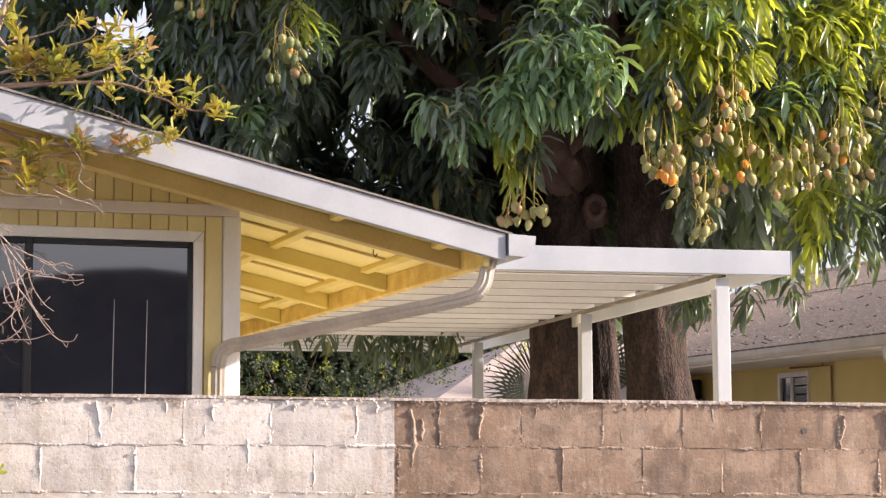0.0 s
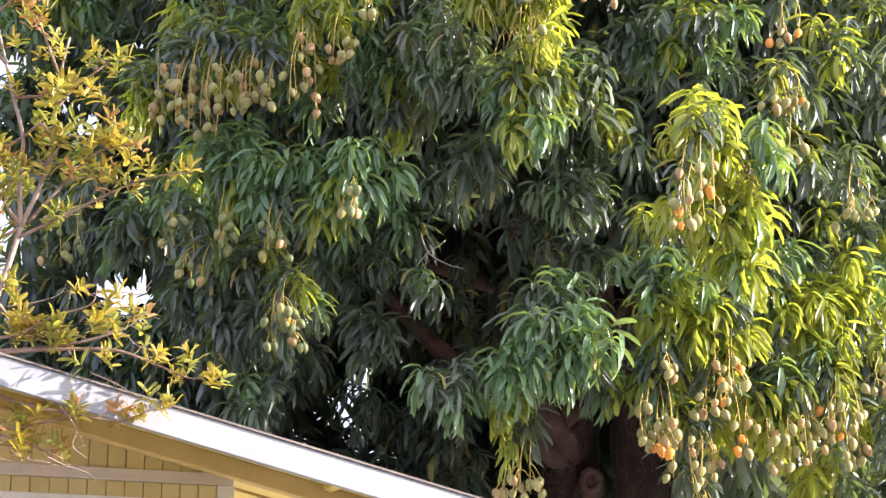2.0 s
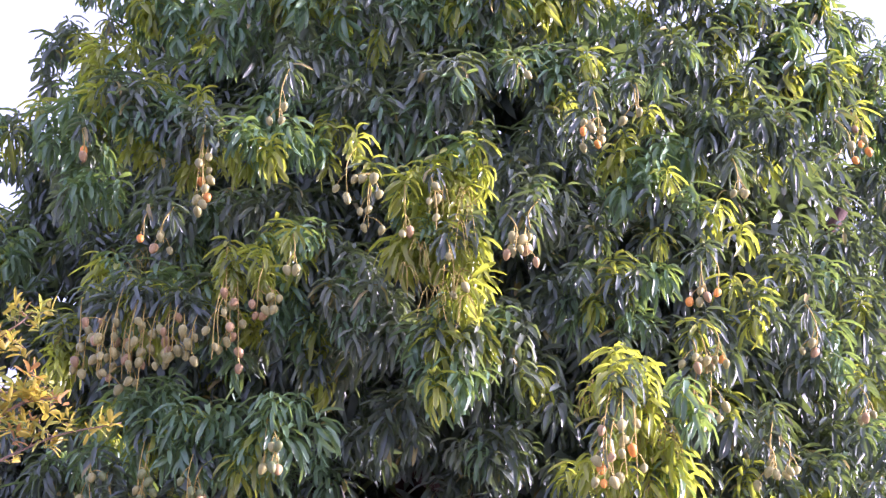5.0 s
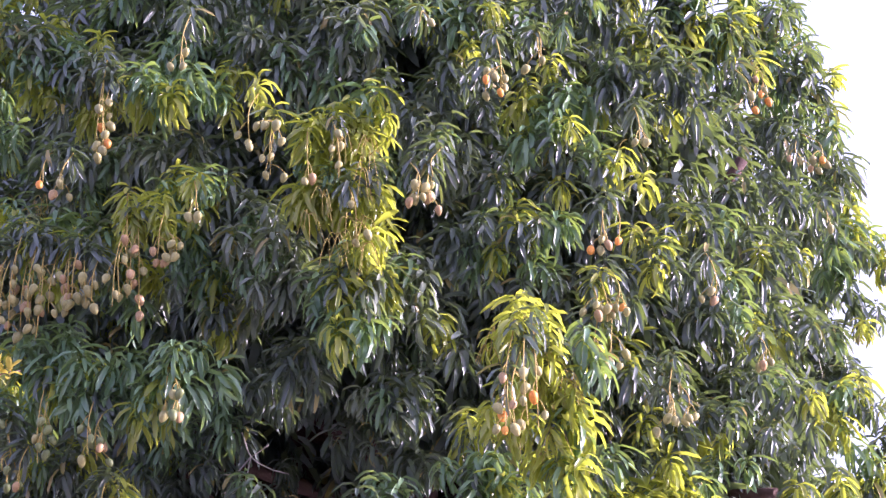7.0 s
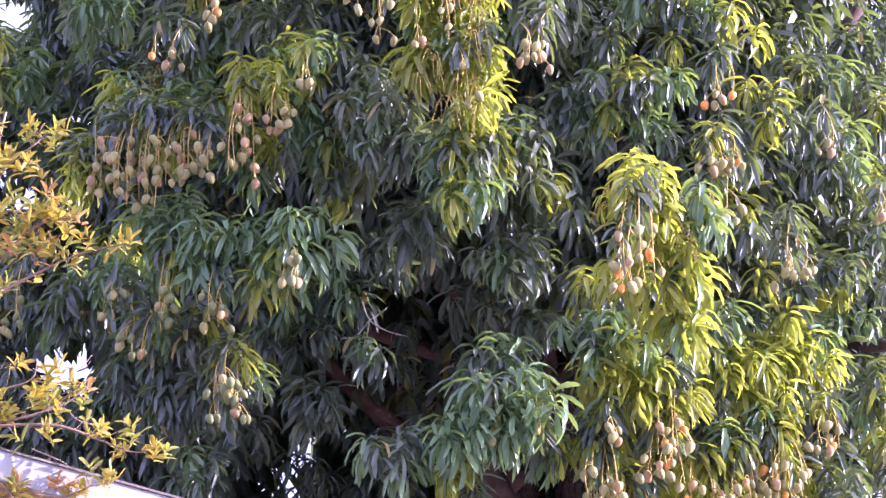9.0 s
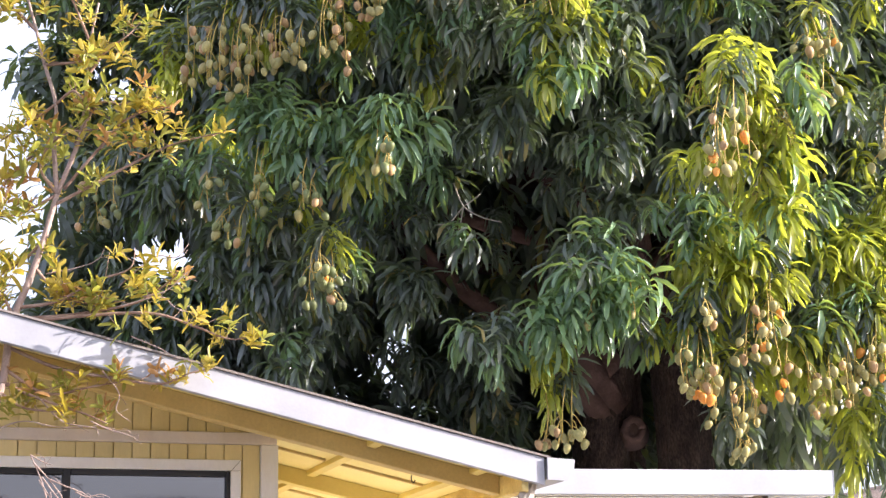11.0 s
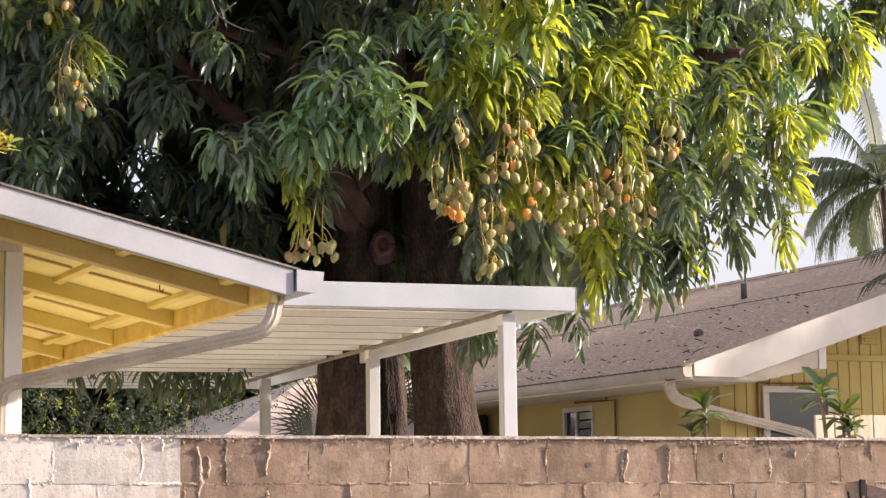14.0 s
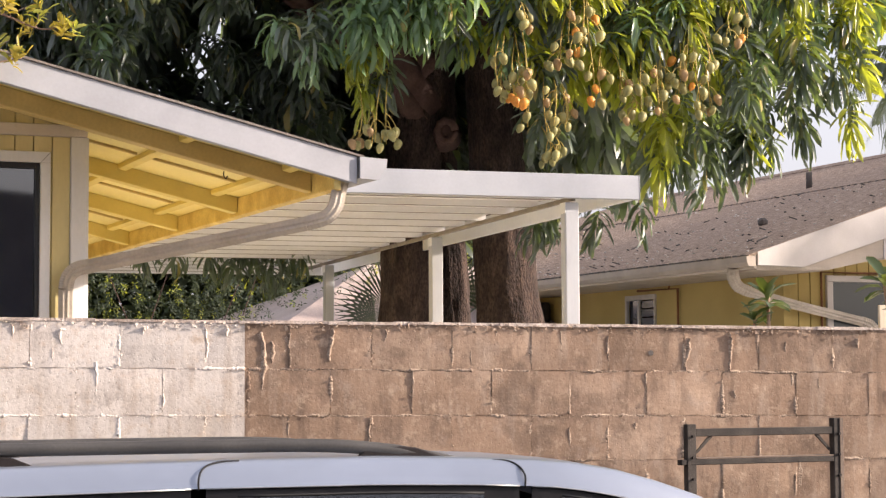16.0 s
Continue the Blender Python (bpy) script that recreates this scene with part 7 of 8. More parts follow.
bare([(-1.661, 9.25, 3.792), (-1.549, 9.25, 3.818), (-1.451, 9.25, 3.902), (-1.431, 9.25, 3.915)])
bare([(-1.852, 9.25, 3.427), (-1.767, 9.25, 3.312), (-1.779, 9.25, 3.229), (-1.709, 9.25, 3.171)])
bare([(-1.904, 9.25, 3.176), (-1.806, 9.25, 3.132), (-1.708, 9.25, 3.102), (-1.652, 9.25, 3.059)])
bare([(-2.193, 9.25, 3.016), (-2.136, 9.25, 2.891), (-2.080, 9.25, 2.725), (-2.009, 9.25, 2.628), (-1.930, 9.25, 2.510), (-1.860, 9.25, 2.444), (-1.797, 9.25, 2.438), (-1.773, 9.25, 2.471)])
bare([(-2.173, 9.25, 2.974), (-2.103, 9.25, 2.899), (-2.032, 9.25, 2.807), (-1.994, 9.25, 2.702), (-1.937, 9.25, 2.619), (-1.890, 9.25, 2.584)])
bare([(-2.103, 9.25, 2.899), (-2.033, 9.25, 2.868), (-1.922, 9.25, 2.821), (-1.852, 9.25, 2.768), (-1.751, 9.25, 2.759)])
bare([(-2.217, 9.25, 2.478), (-2.136, 9.25, 2.527), (-2.069, 9.25, 2.592), (-2.025, 9.25, 2.631)])
bare([(-2.216, 9.25, 2.434), (-2.093, 9.25, 2.444), (-1.983, 9.25, 2.449), (-1.888, 9.25, 2.482)])
bare([(-2.216, 9.25, 2.456), (-2.134, 9.25, 2.439), (-2.053, 9.25, 2.491), (-2.013, 9.25, 2.559)])
bare([(-2.080, 9.25, 2.725), (-2.018, 9.25, 2.780), (-1.968, 9.25, 2.774), (-1.941, 9.25, 2.813)])
bare([(-2.080, 9.25, 2.725), (-2.131, 9.25, 2.703), (-2.124, 9.25, 2.642), (-2.091, 9.25, 2.598), (-2.052, 9.25, 2.587)])
bare([(-2.193, 9.25, 3.016), (-2.166, 9.25, 3.002), (-2.126, 9.25, 2.979), (-2.085, 9.25, 2.965)])
bare([(-2.144, 9.25, 3.919), (-2.003, 9.25, 3.944), (-1.890, 9.25, 3.985), (-1.849, 9.25, 4.056)])
bare([(-1.801, 9.25, 3.738), (-1.577, 9.25, 3.790), (-1.492, 9.25, 3.731), (-1.351, 9.25, 3.684)])
bare([(-2.157, 9.25, 3.293), (-2.043, 9.25, 3.179), (-1.903, 9.25, 3.148), (-1.861, 9.25, 3.133)])
bare([(-2.404, 9.25, 3.131), (-2.238, 9.25, 3.183), (-2.070, 9.25, 3.152), (-1.875, 9.25, 3.147)])
bare([(-2.137, 9.20, 2.888), (-2.041, 9.20, 2.740), (-1.980, 9.20, 2.606), (-1.877, 9.20, 2.473)])
bare([(-2.124, 9.20, 2.904), (-2.024, 9.20, 2.784), (-1.941, 9.20, 2.770), (-2.022, 9.20, 2.734)])
bare([(-1.957, 9.20, 2.828), (-1.902, 9.20, 2.803), (-1.836, 9.20, 2.814), (-1.792, 9.20, 2.798)])
bare([(-2.127, 9.20, 2.619), (-2.073, 9.20, 2.625), (-2.025, 9.20, 2.649), (-1.980, 9.20, 2.693)])
bare([(-1.985, 9.20, 2.753), (-1.886, 9.20, 2.743), (-1.804, 9.20, 2.727), (-1.738, 9.20, 2.732)])
bare([(-2.080, 9.20, 2.830), (-2.052, 9.20, 2.666), (-2.083, 9.20, 2.529), (-2.039, 9.20, 2.448)])
bare([(-2.133, 9.20, 2.775), (-2.088, 9.20, 2.666), (-2.029, 9.20, 2.529), (-1.984, 9.20, 2.421)])
foliage("leaves", SP, SS, SK, [M_SHRUB, M_SHRUBGREEN, M_SHRUBRED], shrub, SHRUB_WHORLS, 5, 0.55)


def low_sprig():
    # a low sprig beside the wall
    g = group("sprig", pose(0, 0, 0), "small bright green sprig in front of the block wall", "plant")
    t = bmesh.new()
    tube(t, curve_pts([(-2.1, 8.35, 0.0), (-2.08, 8.35, 0.9), (-2.05, 8.33, 1.72)], 6), np.linspace(0.012, 0.005, 13), 6)
    part("stem", t, M_TWIG, g)
    rr = random.Random(9)
    PP = [np.array((-2.06 + rr.gauss(0, 0.07), 8.33 + rr.gauss(0, 0.05), 1.66 + rr.gauss(0, 0.08))) for _ in range(16)]
    foliage("leaves", PP, [rr.uniform(0.6, 1.0) for _ in PP], [0] * len(PP), [M_LEAFY], g, SHRUB_WHORLS, 6, 0.5)


low_sprig()


# ---- car at the kerb: x forwards along the street, y away from the viewer ----
M_CAR = mat("silver_car_paint", (0.33, 0.37, 0.45), (0.35, 0.39, 0.47), 0.6, 0.3, 0.0, 1.5, metal=0.5)
M_RAIL = mat("grey_roof_rail", (0.055, 0.052, 0.05), (0.08, 0.075, 0.07), 6, 0.5, 0.02, 120)
M_RUBBER = mat("tyre_rubber", (0.015, 0.015, 0.016), (0.025, 0.025, 0.025), 10, 0.85)
M_CARGLASS = glass_mat("tinted_car_glass", (0.012, 0.013, 0.016))
M_RIM = mat("alloy_rim", (0.45, 0.45, 0.46), (0.5, 0.5, 0.5), 6, 0.3, 0, metal=0.8)
M_LAMPGLASS = glass_mat("lamp_glass", (0.4, 0.4, 0.42))
M_REDGLASS = glass_mat("tail_lamp_glass", (0.35, 0.02, 0.02))


def loft(sections, mats, cap=True):
    """A skin over cross-sections (lists of points of equal count), open along the section."""
    bm = bmesh.new()
    rows = [[bm.verts.new(p) for p in s] for s in sections]
    for a, b in zip(rows, rows[1:]):
        for i in range(len(a) - 1):
            f = bm.faces.new((a[i], b[i], b[i + 1], a[i + 1]))
            f.smooth = True
    if cap:
        bm.faces.new(rows[0])
        bm.faces.new(rows[-1][::-1])
    bmesh.ops.recalc_face_normals(bm, faces=bm.faces)
    return bm


def car_roof_z(x):
    """Height of the roof's edge along the car."""
    pts = ((-3.0, 1.40), (-2.7, 1.52), (-2.0, 1.565), (-0.94, 1.583), (-0.3, 1.598), (0.3, 1.602), (0.7, 1.594), (0.95, 1.580), (1.15, 1.545), (1.4, 1.475), (1.7, 1.33), (2.05, 1.10))
    for (a, za), (b, zb) in zip(pts, pts[1:]):
        if x <= b:
            u = max(0, (x - a) / (b - a))
            return za + (zb - za) * u
    return pts[-1][1]


def car():
    c = group("car", pose(0, 6.35, 0, -1.2, 0, 9.1), "silver people carrier with dark windows and grey roof rails", "car")
    W = 1.75

    def sec(x, low, belt, top, crown):
        side = [(x, -0.10, low), (x, -0.14, (low + belt) / 2), (x, -0.10, belt)]
        up = [(x, 0.0, top - 0.085), (x, 0.022, top - 0.035), (x, 0.055, top), (x, 0.12, top + 0.012), (x, 0.22, top + 0.02), (x, W / 2, top + crown)]
        half = side + up
        return half + [(px, W - py, pz) for px, py, pz in half[-2::-1]]

    lower = [[(x, -0.06 + i, 0.28), (x, -0.13 + i, 0.6), (x, -0.10 + i, z)] + [(x, W + 0.10 - i, z), (x, W + 0.13 - i, 0.6), (x, W + 0.06 - i, 0.28)] for x, z, i in
             ((-3.1, 0.9, 0.16), (-3.0, 1.02, 0.05), (-2.0, 1.04, 0), (0, 1.02, 0), (1.7, 1.0, 0), (2.3, 0.93, 0.05), (2.75, 0.82, 0.14), (2.9, 0.62, 0.25))]
    part("body", loft(lower, None), M_CAR, c)
    xs = [-2.95, -2.7, -2.3, -1.8, -1.3, -0.9, -0.5, -0.1, 0.3, 0.6, 0.85, 1.0, 1.15, 1.3, 1.45, 1.6]

    def shell(x):
        z = car_roof_z(x)
        s = [(0.0, -0.085), (0.012, -0.055), (0.03, -0.02), (0.052, 0.0), (0.075, 0.006), (0.13, 0.008), (0.22, 0.012), (0.5, 0.018), (W / 2, 0.02)]
        pts = [(x, y, z + d) for y, d in s]
        return pts + [(px, W - py, pz) for px, py, pz in pts[-2::-1]]
    part("roof", loft([shell(x) for x in xs], None, False), M_CAR, c, "silver roof shell with a rounded edge")
    # side glass, door frames, seams
    for yy, sg in ((0.0, 1), (W, -1)):
        def q(x, z, d=0.0):
            k = (car_roof_z(min(x, 1.6)) - 0.085 - z) / 0.5
            return (x, yy + sg * (0.012 + d - 0.11 * k), z)
        for x0, x1 in ((-2.6, -0.335), (-0.285, 0.78), (0.825, 1.55)):
            nseg = 8
            top = [q(x0 + (x1 - x0) * i / nseg, car_roof_z(x0 + (x1 - x0) * i / nseg) - 0.088) for i in range(nseg + 1)]
            bot = [q(x0 + (x1 - x0) * i / nseg, 1.03) for i in range(nseg + 1)]
            bm = bmesh.new()
            A = [bm.verts.new(p) for p in top]
            B = [bm.verts.new(p) for p in bot]
            for i in range(nseg):
                bm.faces.new((A[i], A[i + 1], B[i + 1], B[i]))
            bmesh.ops.solidify(bm, geom=list(bm.faces), thickness=0.012)
            d = part("door_frame", bm, M_FRAME, c, "black window frame")
            a0, a1 = x0 + 0.10, x1 - 0.13
            bm = bmesh.new()
            A = [bm.verts.new(q(a0 + (a1 - a0) * i / nseg, car_roof_z(a0 + (a1 - a0) * i / nseg) - 0.118, -0.022)) for i in range(nseg + 1)]
            B = [bm.verts.new(q(a0 + (a1 - a0) * i / nseg, 1.05, -0.022)) for i in range(nseg + 1)]
            for i in range(nseg):
                bm.faces.new((A[i], A[i + 1], B[i + 1], B[i]))
            bmesh.ops.solidify(bm, geom=list(bm.faces), thickness=0.008)
            part("side_window", bm, M_CARGLASS, d)
            seal = bmesh.new()
            tube(seal, [Vector(q(a0 + (a1 - a0) * i / nseg, car_roof_z(a0 + (a1 - a0) * i / nseg) - 0.113, -0.026)) for i in range(nseg + 1)], 0.004, 5)
            part("window_seal", seal, M_RUBBER, d)
            bright = bmesh.new()
            tube(bright, [Vector(q(x0 + (x1 - x0) * i / nseg, car_roof_z(x0 + (x1 - x0) * i / nseg) - 0.087, -0.012)) for i in range(nseg + 1)], 0.003, 5)
            part("drip_strip", bright, M_RIM, d)
        for xg, lean in ((-0.31, 0.07), (0.80, -0.05)):
            g = bmesh.new()
            z0 = car_roof_z(xg)
            if yy == 0.0:
                tube(g, curve_pts([(xg, -0.002, z0 - 0.09), (xg + 0.002, 0.006, z0 - 0.05), (xg + 0.3 * lean, 0.03, z0 - 0.018), (xg + lean, 0.05, z0 - 0.001), (xg + lean * 2.0, 0.055, z0 + 0.002)], 4), 0.0035, 5)
                part("door_gap", g, M_RUBBER, c, "dark door gap")
            else:
                g.free()
        rail = bmesh.new()
        r = [(-2.4, 1.575), (-2.25, 1.612), (-2.0, 1.632), (-0.94, 1.644), (-0.2, 1.648), (0.15, 1.645), (0.37, 1.626), (0.5, 1.607), (0.58, 1.594)]
        pts = curve_pts([(x, yy + sg * 0.13, z) for x, z in r], 4)
        rad = [0.012 + 0.011 * min(1, (pts[-1].x - p.x) / 0.22, (p.x - pts[0].x) / 0.22) for p in pts]
        tube(rail, pts, rad, 10, 0, 0, 0.8)
        ra = part("roof_rail", rail, M_RAIL, c, "grey roof rail")
        for fx in (-2.3, -0.96, 0.38):
            w = 0.14 if fx > 0 else 0.12
            zz = car_roof_z(fx)
            part("rail_foot", prism([(fx - w, zz + 0.005), (fx + w * 1.2, zz + 0.0), (fx + w * 0.5, zz + 0.035), (fx - w * 0.6, zz + 0.05)], "y", yy + sg * 0.115, yy + sg * 0.145, 0.004), M_BLACK, ra)
    # front and rear glass, lamps, wheels, mirrors
    part("windscreen", loft([[(1.32, 0.08, 1.50), (1.32, W / 2, 1.545), (1.32, W - 0.08, 1.50)], [(2.08, -0.02, 1.02), (2.2, W / 2, 1.02), (2.08, W + 0.02, 1.02)]], None, False), M_CARGLASS, c)
    part("rear_window", loft([[(-2.9, 0.1, 1.42), (-2.92, W / 2, 1.45), (-2.9, W - 0.1, 1.42)], [(-3.06, 0.0, 1.02), (-3.1, W / 2, 1.02), (-3.06, W, 1.02)]], None, False), M_CARGLASS, c)
    for y in (0.05, W - 0.05):
        part("headlight", box((2.5, y - 0.16, 0.66), (2.84, y + 0.16, 0.82), 0.03), M_LAMPGLASS, c)
        part("tail_light", box((-3.12, y - 0.1, 0.75), (-2.98, y + 0.1, 1.0), 0.03), M_REDGLASS, c)
        part("mirror", box((1.55, y - 0.32 if y < 1 else y + 0.12, 1.02), (1.72, y - 0.12 if y < 1 else y + 0.32, 1.18), 0.03), M_CAR, c)
        for x in (-2.0, 1.75):
            yy = -0.02 if y < 1 else W - 0.2
            w = part("wheel", tube(bmesh.new(), [(x, yy - 0.01, 0.33), (x, yy + 0.02, 0.33), (x, yy + 0.2, 0.33), (x, yy + 0.23, 0.33)], [0.29, 0.33, 0.33, 0.29], 28), M_RUBBER, c)
            part("rim", tube(bmesh.new(), [(x, yy - 0.02, 0.33), (x, yy + 0.24, 0.33)], 0.2, 20), M_RIM, w)


car()


# ---- metal rack leaning at the wall ----
M_IRON = mat("dark_painted_iron", (0.024, 0.020, 0.018), (0.055, 0.046, 0.04), 9, 0.7, 0.2, 90, spec=0.25)
M_ARM = mat("rusty_arm", (0.085, 0.050, 0.042), (0.16, 0.10, 0.085), 20, 0.7, 0.12, 90, grain=0.15)
# lighter iron: dust on the lip, and a sunlit edge put into the colour
M_DUST_LIT = mat("dusty_lit_iron", (0.13, 0.095, 0.075), (0.20, 0.15, 0.115), 9, 0.85, 0.2, 90)


def rack():
    m = WALL @ pose(1.80, -0.40, 0, 0, 0, 12)
    r = group("metal_rack", m, "dark iron rack with two crossbars against the wall", "rack")
    for x, tilt, top in ((0.0, 0.4, 1.655), (0.835, -3.0, 1.675)):
        p = part("upright", box((x - 0.024, -0.02, 0.0), (x + 0.024, 0.02, top), 0.003, pose(0, 0, 0)), M_IRON, r)
        # one flange is coloured lighter, as its sunlit edge
        part("upright_flange", box((x + 0.008 if x else x - 0.028, -0.026, 0.0), (x + 0.028 if x else x - 0.012, -0.0205, top), 0.001), M_DUST_LIT if x else M_IRON, p)
        for z in (1.6, 1.5, 1.4):
            b = bmesh.new()
            bmesh.ops.create_cone(b, cap_ends=True, segments=8, radius1=0.007, radius2=0.007, depth=0.012, matrix=pose(x, -0.03, z, 90))
            part("bolt", b, M_BLACK, p)
    part("crossbar", box((0.0245, -0.015, 1.598), (0.81, 0.015, 1.634), 0.003), M_IRON, r)
    part("crossbar", box((-0.06, -0.022, 1.466), (0.81, 0.018, 1.492), 0.003), M_IRON, r)
    part("shelf_lip", box((0.0245, -0.02, 1.493), (0.81, 0.05, 1.499), 0.001), M_DUST_LIT, r, "shelf lip, lighter for dust and its lit edge")
    for x, s in ((0.025, 1), (0.81, -1)):
        part("brace", prism([(x, 1.52), (x + s * 0.015, 1.52), (x + s * 0.10, 1.597), (x + s * 0.075, 1.597)], "y", -0.004, 0.004), M_IRON, r)
    for z in (0.9, 0.3):
        part("crossbar", box((0.0245, -0.015, z), (0.81, 0.015, z + 0.04), 0.003), M_IRON, r)


rack()


def wall_bracket():
    b = group("iron_bracket", WALL @ pose(0.045, 0.135, 0.004), "dark iron bracket with a hook and wire on the wall", "bracket")
    part("plate", box((3.155, -0.158, 1.80), (3.185, -0.14, 1.905), 0.003, Matrix()), M_BLACK, b)
    part("arm", prism([(3.186, 1.885), (3.55, 1.79), (3.55, 1.72), (3.186, 1.815)], "y", -0.155, -0.14, 0.004), M_ARM, b, "rusty flat arm")
    part("arm_edge", prism([(3.186, 1.815), (3.55, 1.72), (3.55, 1.70), (3.186, 1.79)], "y", -0.163, -0.156, 0.003), M_IRON, b)
    part("hook", tube(bmesh.new(), curve_pts([(3.20, -0.16, 1.80), (3.15, -0.165, 1.785), (3.11, -0.17, 1.785), (3.085, -0.17, 1.81), (3.078, -0.17, 1.845)], 5), 0.007, 8), M_BLACK, b)
    part("wire", tube(bmesh.new(), curve_pts([(3.12, -0.172, 1.83), (3.145, -0.175, 1.79), (3.165, -0.172, 1.82), (3.15, -0.172, 1.78), (3.14, -0.17, 1.5)], 5), 0.0025, 5), M_REDTWIG, b)


wall_bracket()


# ---- plants behind the wall ----
M_BROAD = leaf_mat("broad_leaf", (0.026, 0.054, 0.022), (0.072, 0.112, 0.042), (0.34, 0.42, 0.05), 0.34, 0.20)
M_PALM = leaf_mat("palm_leaflet", (0.030, 0.050, 0.026), (0.085, 0.105, 0.045), (0.26, 0.30, 0.06), 0.38, 0.2)
# darker copy of the palm leaf; the fan palm's shade is in its colour
M_FAN = leaf_mat("shaded_fan_leaf", (0.014, 0.022, 0.012), (0.03, 0.042, 0.02), (0.05, 0.07, 0.02), 0.5, 0.15)
M_HEDGE = leaf_mat("hedge_leaf", (0.028, 0.046, 0.024), (0.082, 0.102, 0.052), (0.16, 0.20, 0.06), 0.55, 0.22)
BROAD_WHORLS = [whorl(random.Random(60 + k), 15, 0.25, 0.074, (-0.1, 1.35), (0.2, 1.3), 0.10) for k in range(5)]


def plumeria(x, y, tips, label):
    p = group("plumeria", pose(0, 0, 0), label, "plant")
    P, S = [], []
    for tx, tz, base, size in tips:
        t = bmesh.new()
        tube(t, curve_pts([(x, y, 0.62), (x + (tx - x) * 0.5, y, 1.6), (tx - base, y, tz - 0.3), (tx, y, tz)], 6), np.linspace(0.018, 0.010, 19), 8, 0.05)
        part("stem", t, M_REDTWIG, p)
        P.append(np.array((tx, y, tz)))
        S.append(size)
    foliage("leaves", P, S, [0] * len(P), [M_BROAD], p, BROAD_WHORLS, int(x * 10), 0.15)


plumeria(2.83, 11.2, ((2.818, 2.36, 0.0, 0.78), (2.735, 2.22, 0.01, 0.6)), "young frangipani with a rosette of light green leaves")
plumeria(3.57, 11.2, ((3.525, 2.45, -0.03, 0.86), (3.665, 2.33, 0.0, 0.66), (3.70, 2.23, 0.0, 0.6)), "frangipani with several rosettes of long green leaves")


FR = random.Random(15)


def frond(bm, base, az, lift, length, droop, leaflet, n=58, hang=0.6):
    """A feather frond: a bent rib with leaflets on both sides."""
    pts = []
    p = Vector(base)
    for i in range(13):
        a = lift - droop * i / 12
        pts.append(p.copy())
        p += Vector((math.cos(a) * math.cos(az), math.cos(a) * math.sin(az), math.sin(a))) * length / 12
    tube(bm, pts, np.linspace(0.03, 0.006, 13) * length / 3, 5)
    side = Vector((-math.sin(az), math.cos(az), 0))
    for i in range(n):
        u = 0.12 + 0.88 * i / n
        k = min(11, int(u * 12))
        q = pts[k].lerp(pts[k + 1], u * 12 - k)
        d = (pts[k + 1] - pts[k]).normalized()
        L0 = leaflet * math.sin(math.pi * (0.12 + 0.8 * u)) ** 0.6
        for s in (-1, 1):
            L = L0 * FR.uniform(0.8, 1.1)
            e1 = q + (side * s * 0.75 + d * 0.55) * L * 0.5 + Vector((0, 0, 0.02))
            e2 = q + (side * s * 0.9 + d * 0.9) * L * 0.8 + Vector((FR.gauss(0, 0.05) * L, FR.gauss(0, 0.05) * L, -hang * L * FR.uniform(0.55, 1.25)))
            w = d * leaflet * 0.026
            v = [bm.verts.new(c) for c in (q - w, q + w, e1 + w, e1 - w, e2)]
            bm.faces.new(v[:4])
            bm.faces.new((v[3], v[2], v[4]))


def coconut_palm(x, y, z):
    p = group("coconut_palm", pose(0, 0, 0), "tall coconut palm with arching fronds behind the roof", "tree")
    t = bmesh.new()
    tube(t, curve_pts([(x + 1.2, y, 0.0), (x + 0.5, y, 0.5 * z), (x, y, z)], 8), np.linspace(0.24, 0.12, 17), 12, 0.03)
    part("trunk", t, M_LIMB, p)
    rnd = random.Random(4)
    # fronds: heading, lift at the base, length, droop
    aims = [(math.pi + 0.1, 0.38, 3.6, 1.05), (math.pi - 0.25, 0.8, 3.1, 1.3), (math.pi + 0.4, 0.05, 3.6, 1.3), (1.9, 1.52, 3.7, 0.4), (math.pi - 0.1, -0.35, 2.8, 0.9), (4.4, 1.2, 2.9, 2.2), (math.pi - 0.5, 1.25, 3.4, 0.8)]
    aims += [(k * 2.399 + 0.6, rnd.uniform(-0.6, 0.9), rnd.uniform(2.8, 3.5), rnd.uniform(1.0, 1.6)) for k in range(13)]
    for az, lift, length, droop in aims:
        b = bmesh.new()
        frond(b, (x, y, z + 0.1), az, lift, length, droop, 0.85, 66, 1.1)
        part("frond", b, M_PALM, p)


coconut_palm(19.45, 55.0, 10.9)


def side_palm():
    p = group("palm", pose(0, 0, 0), "slender palm with dark drooping feather fronds", "palm")
    t = bmesh.new()
    tube(t, curve_pts([(4.6, 11.2, 0.6), (4.55, 11.2, 2.0), (4.62, 11.2, 3.15)], 6), np.linspace(0.05, 0.035, 13), 8)
    part("trunk", t, M_BARK, p)
    for i, (az, lift) in enumerate(((3.0, 0.5), (3.5, 0.1), (2.6, 0.8), (4.2, 0.7), (1.0, 0.6), (5.4, 0.6), (0.1, 0.7))):
        b = bmesh.new()
        frond(b, (4.62, 11.2, 3.12), az, lift, 0.80, 1.2, 0.26, 26, 0.35)
        part("frond", b, M_FAN, p)


side_palm()


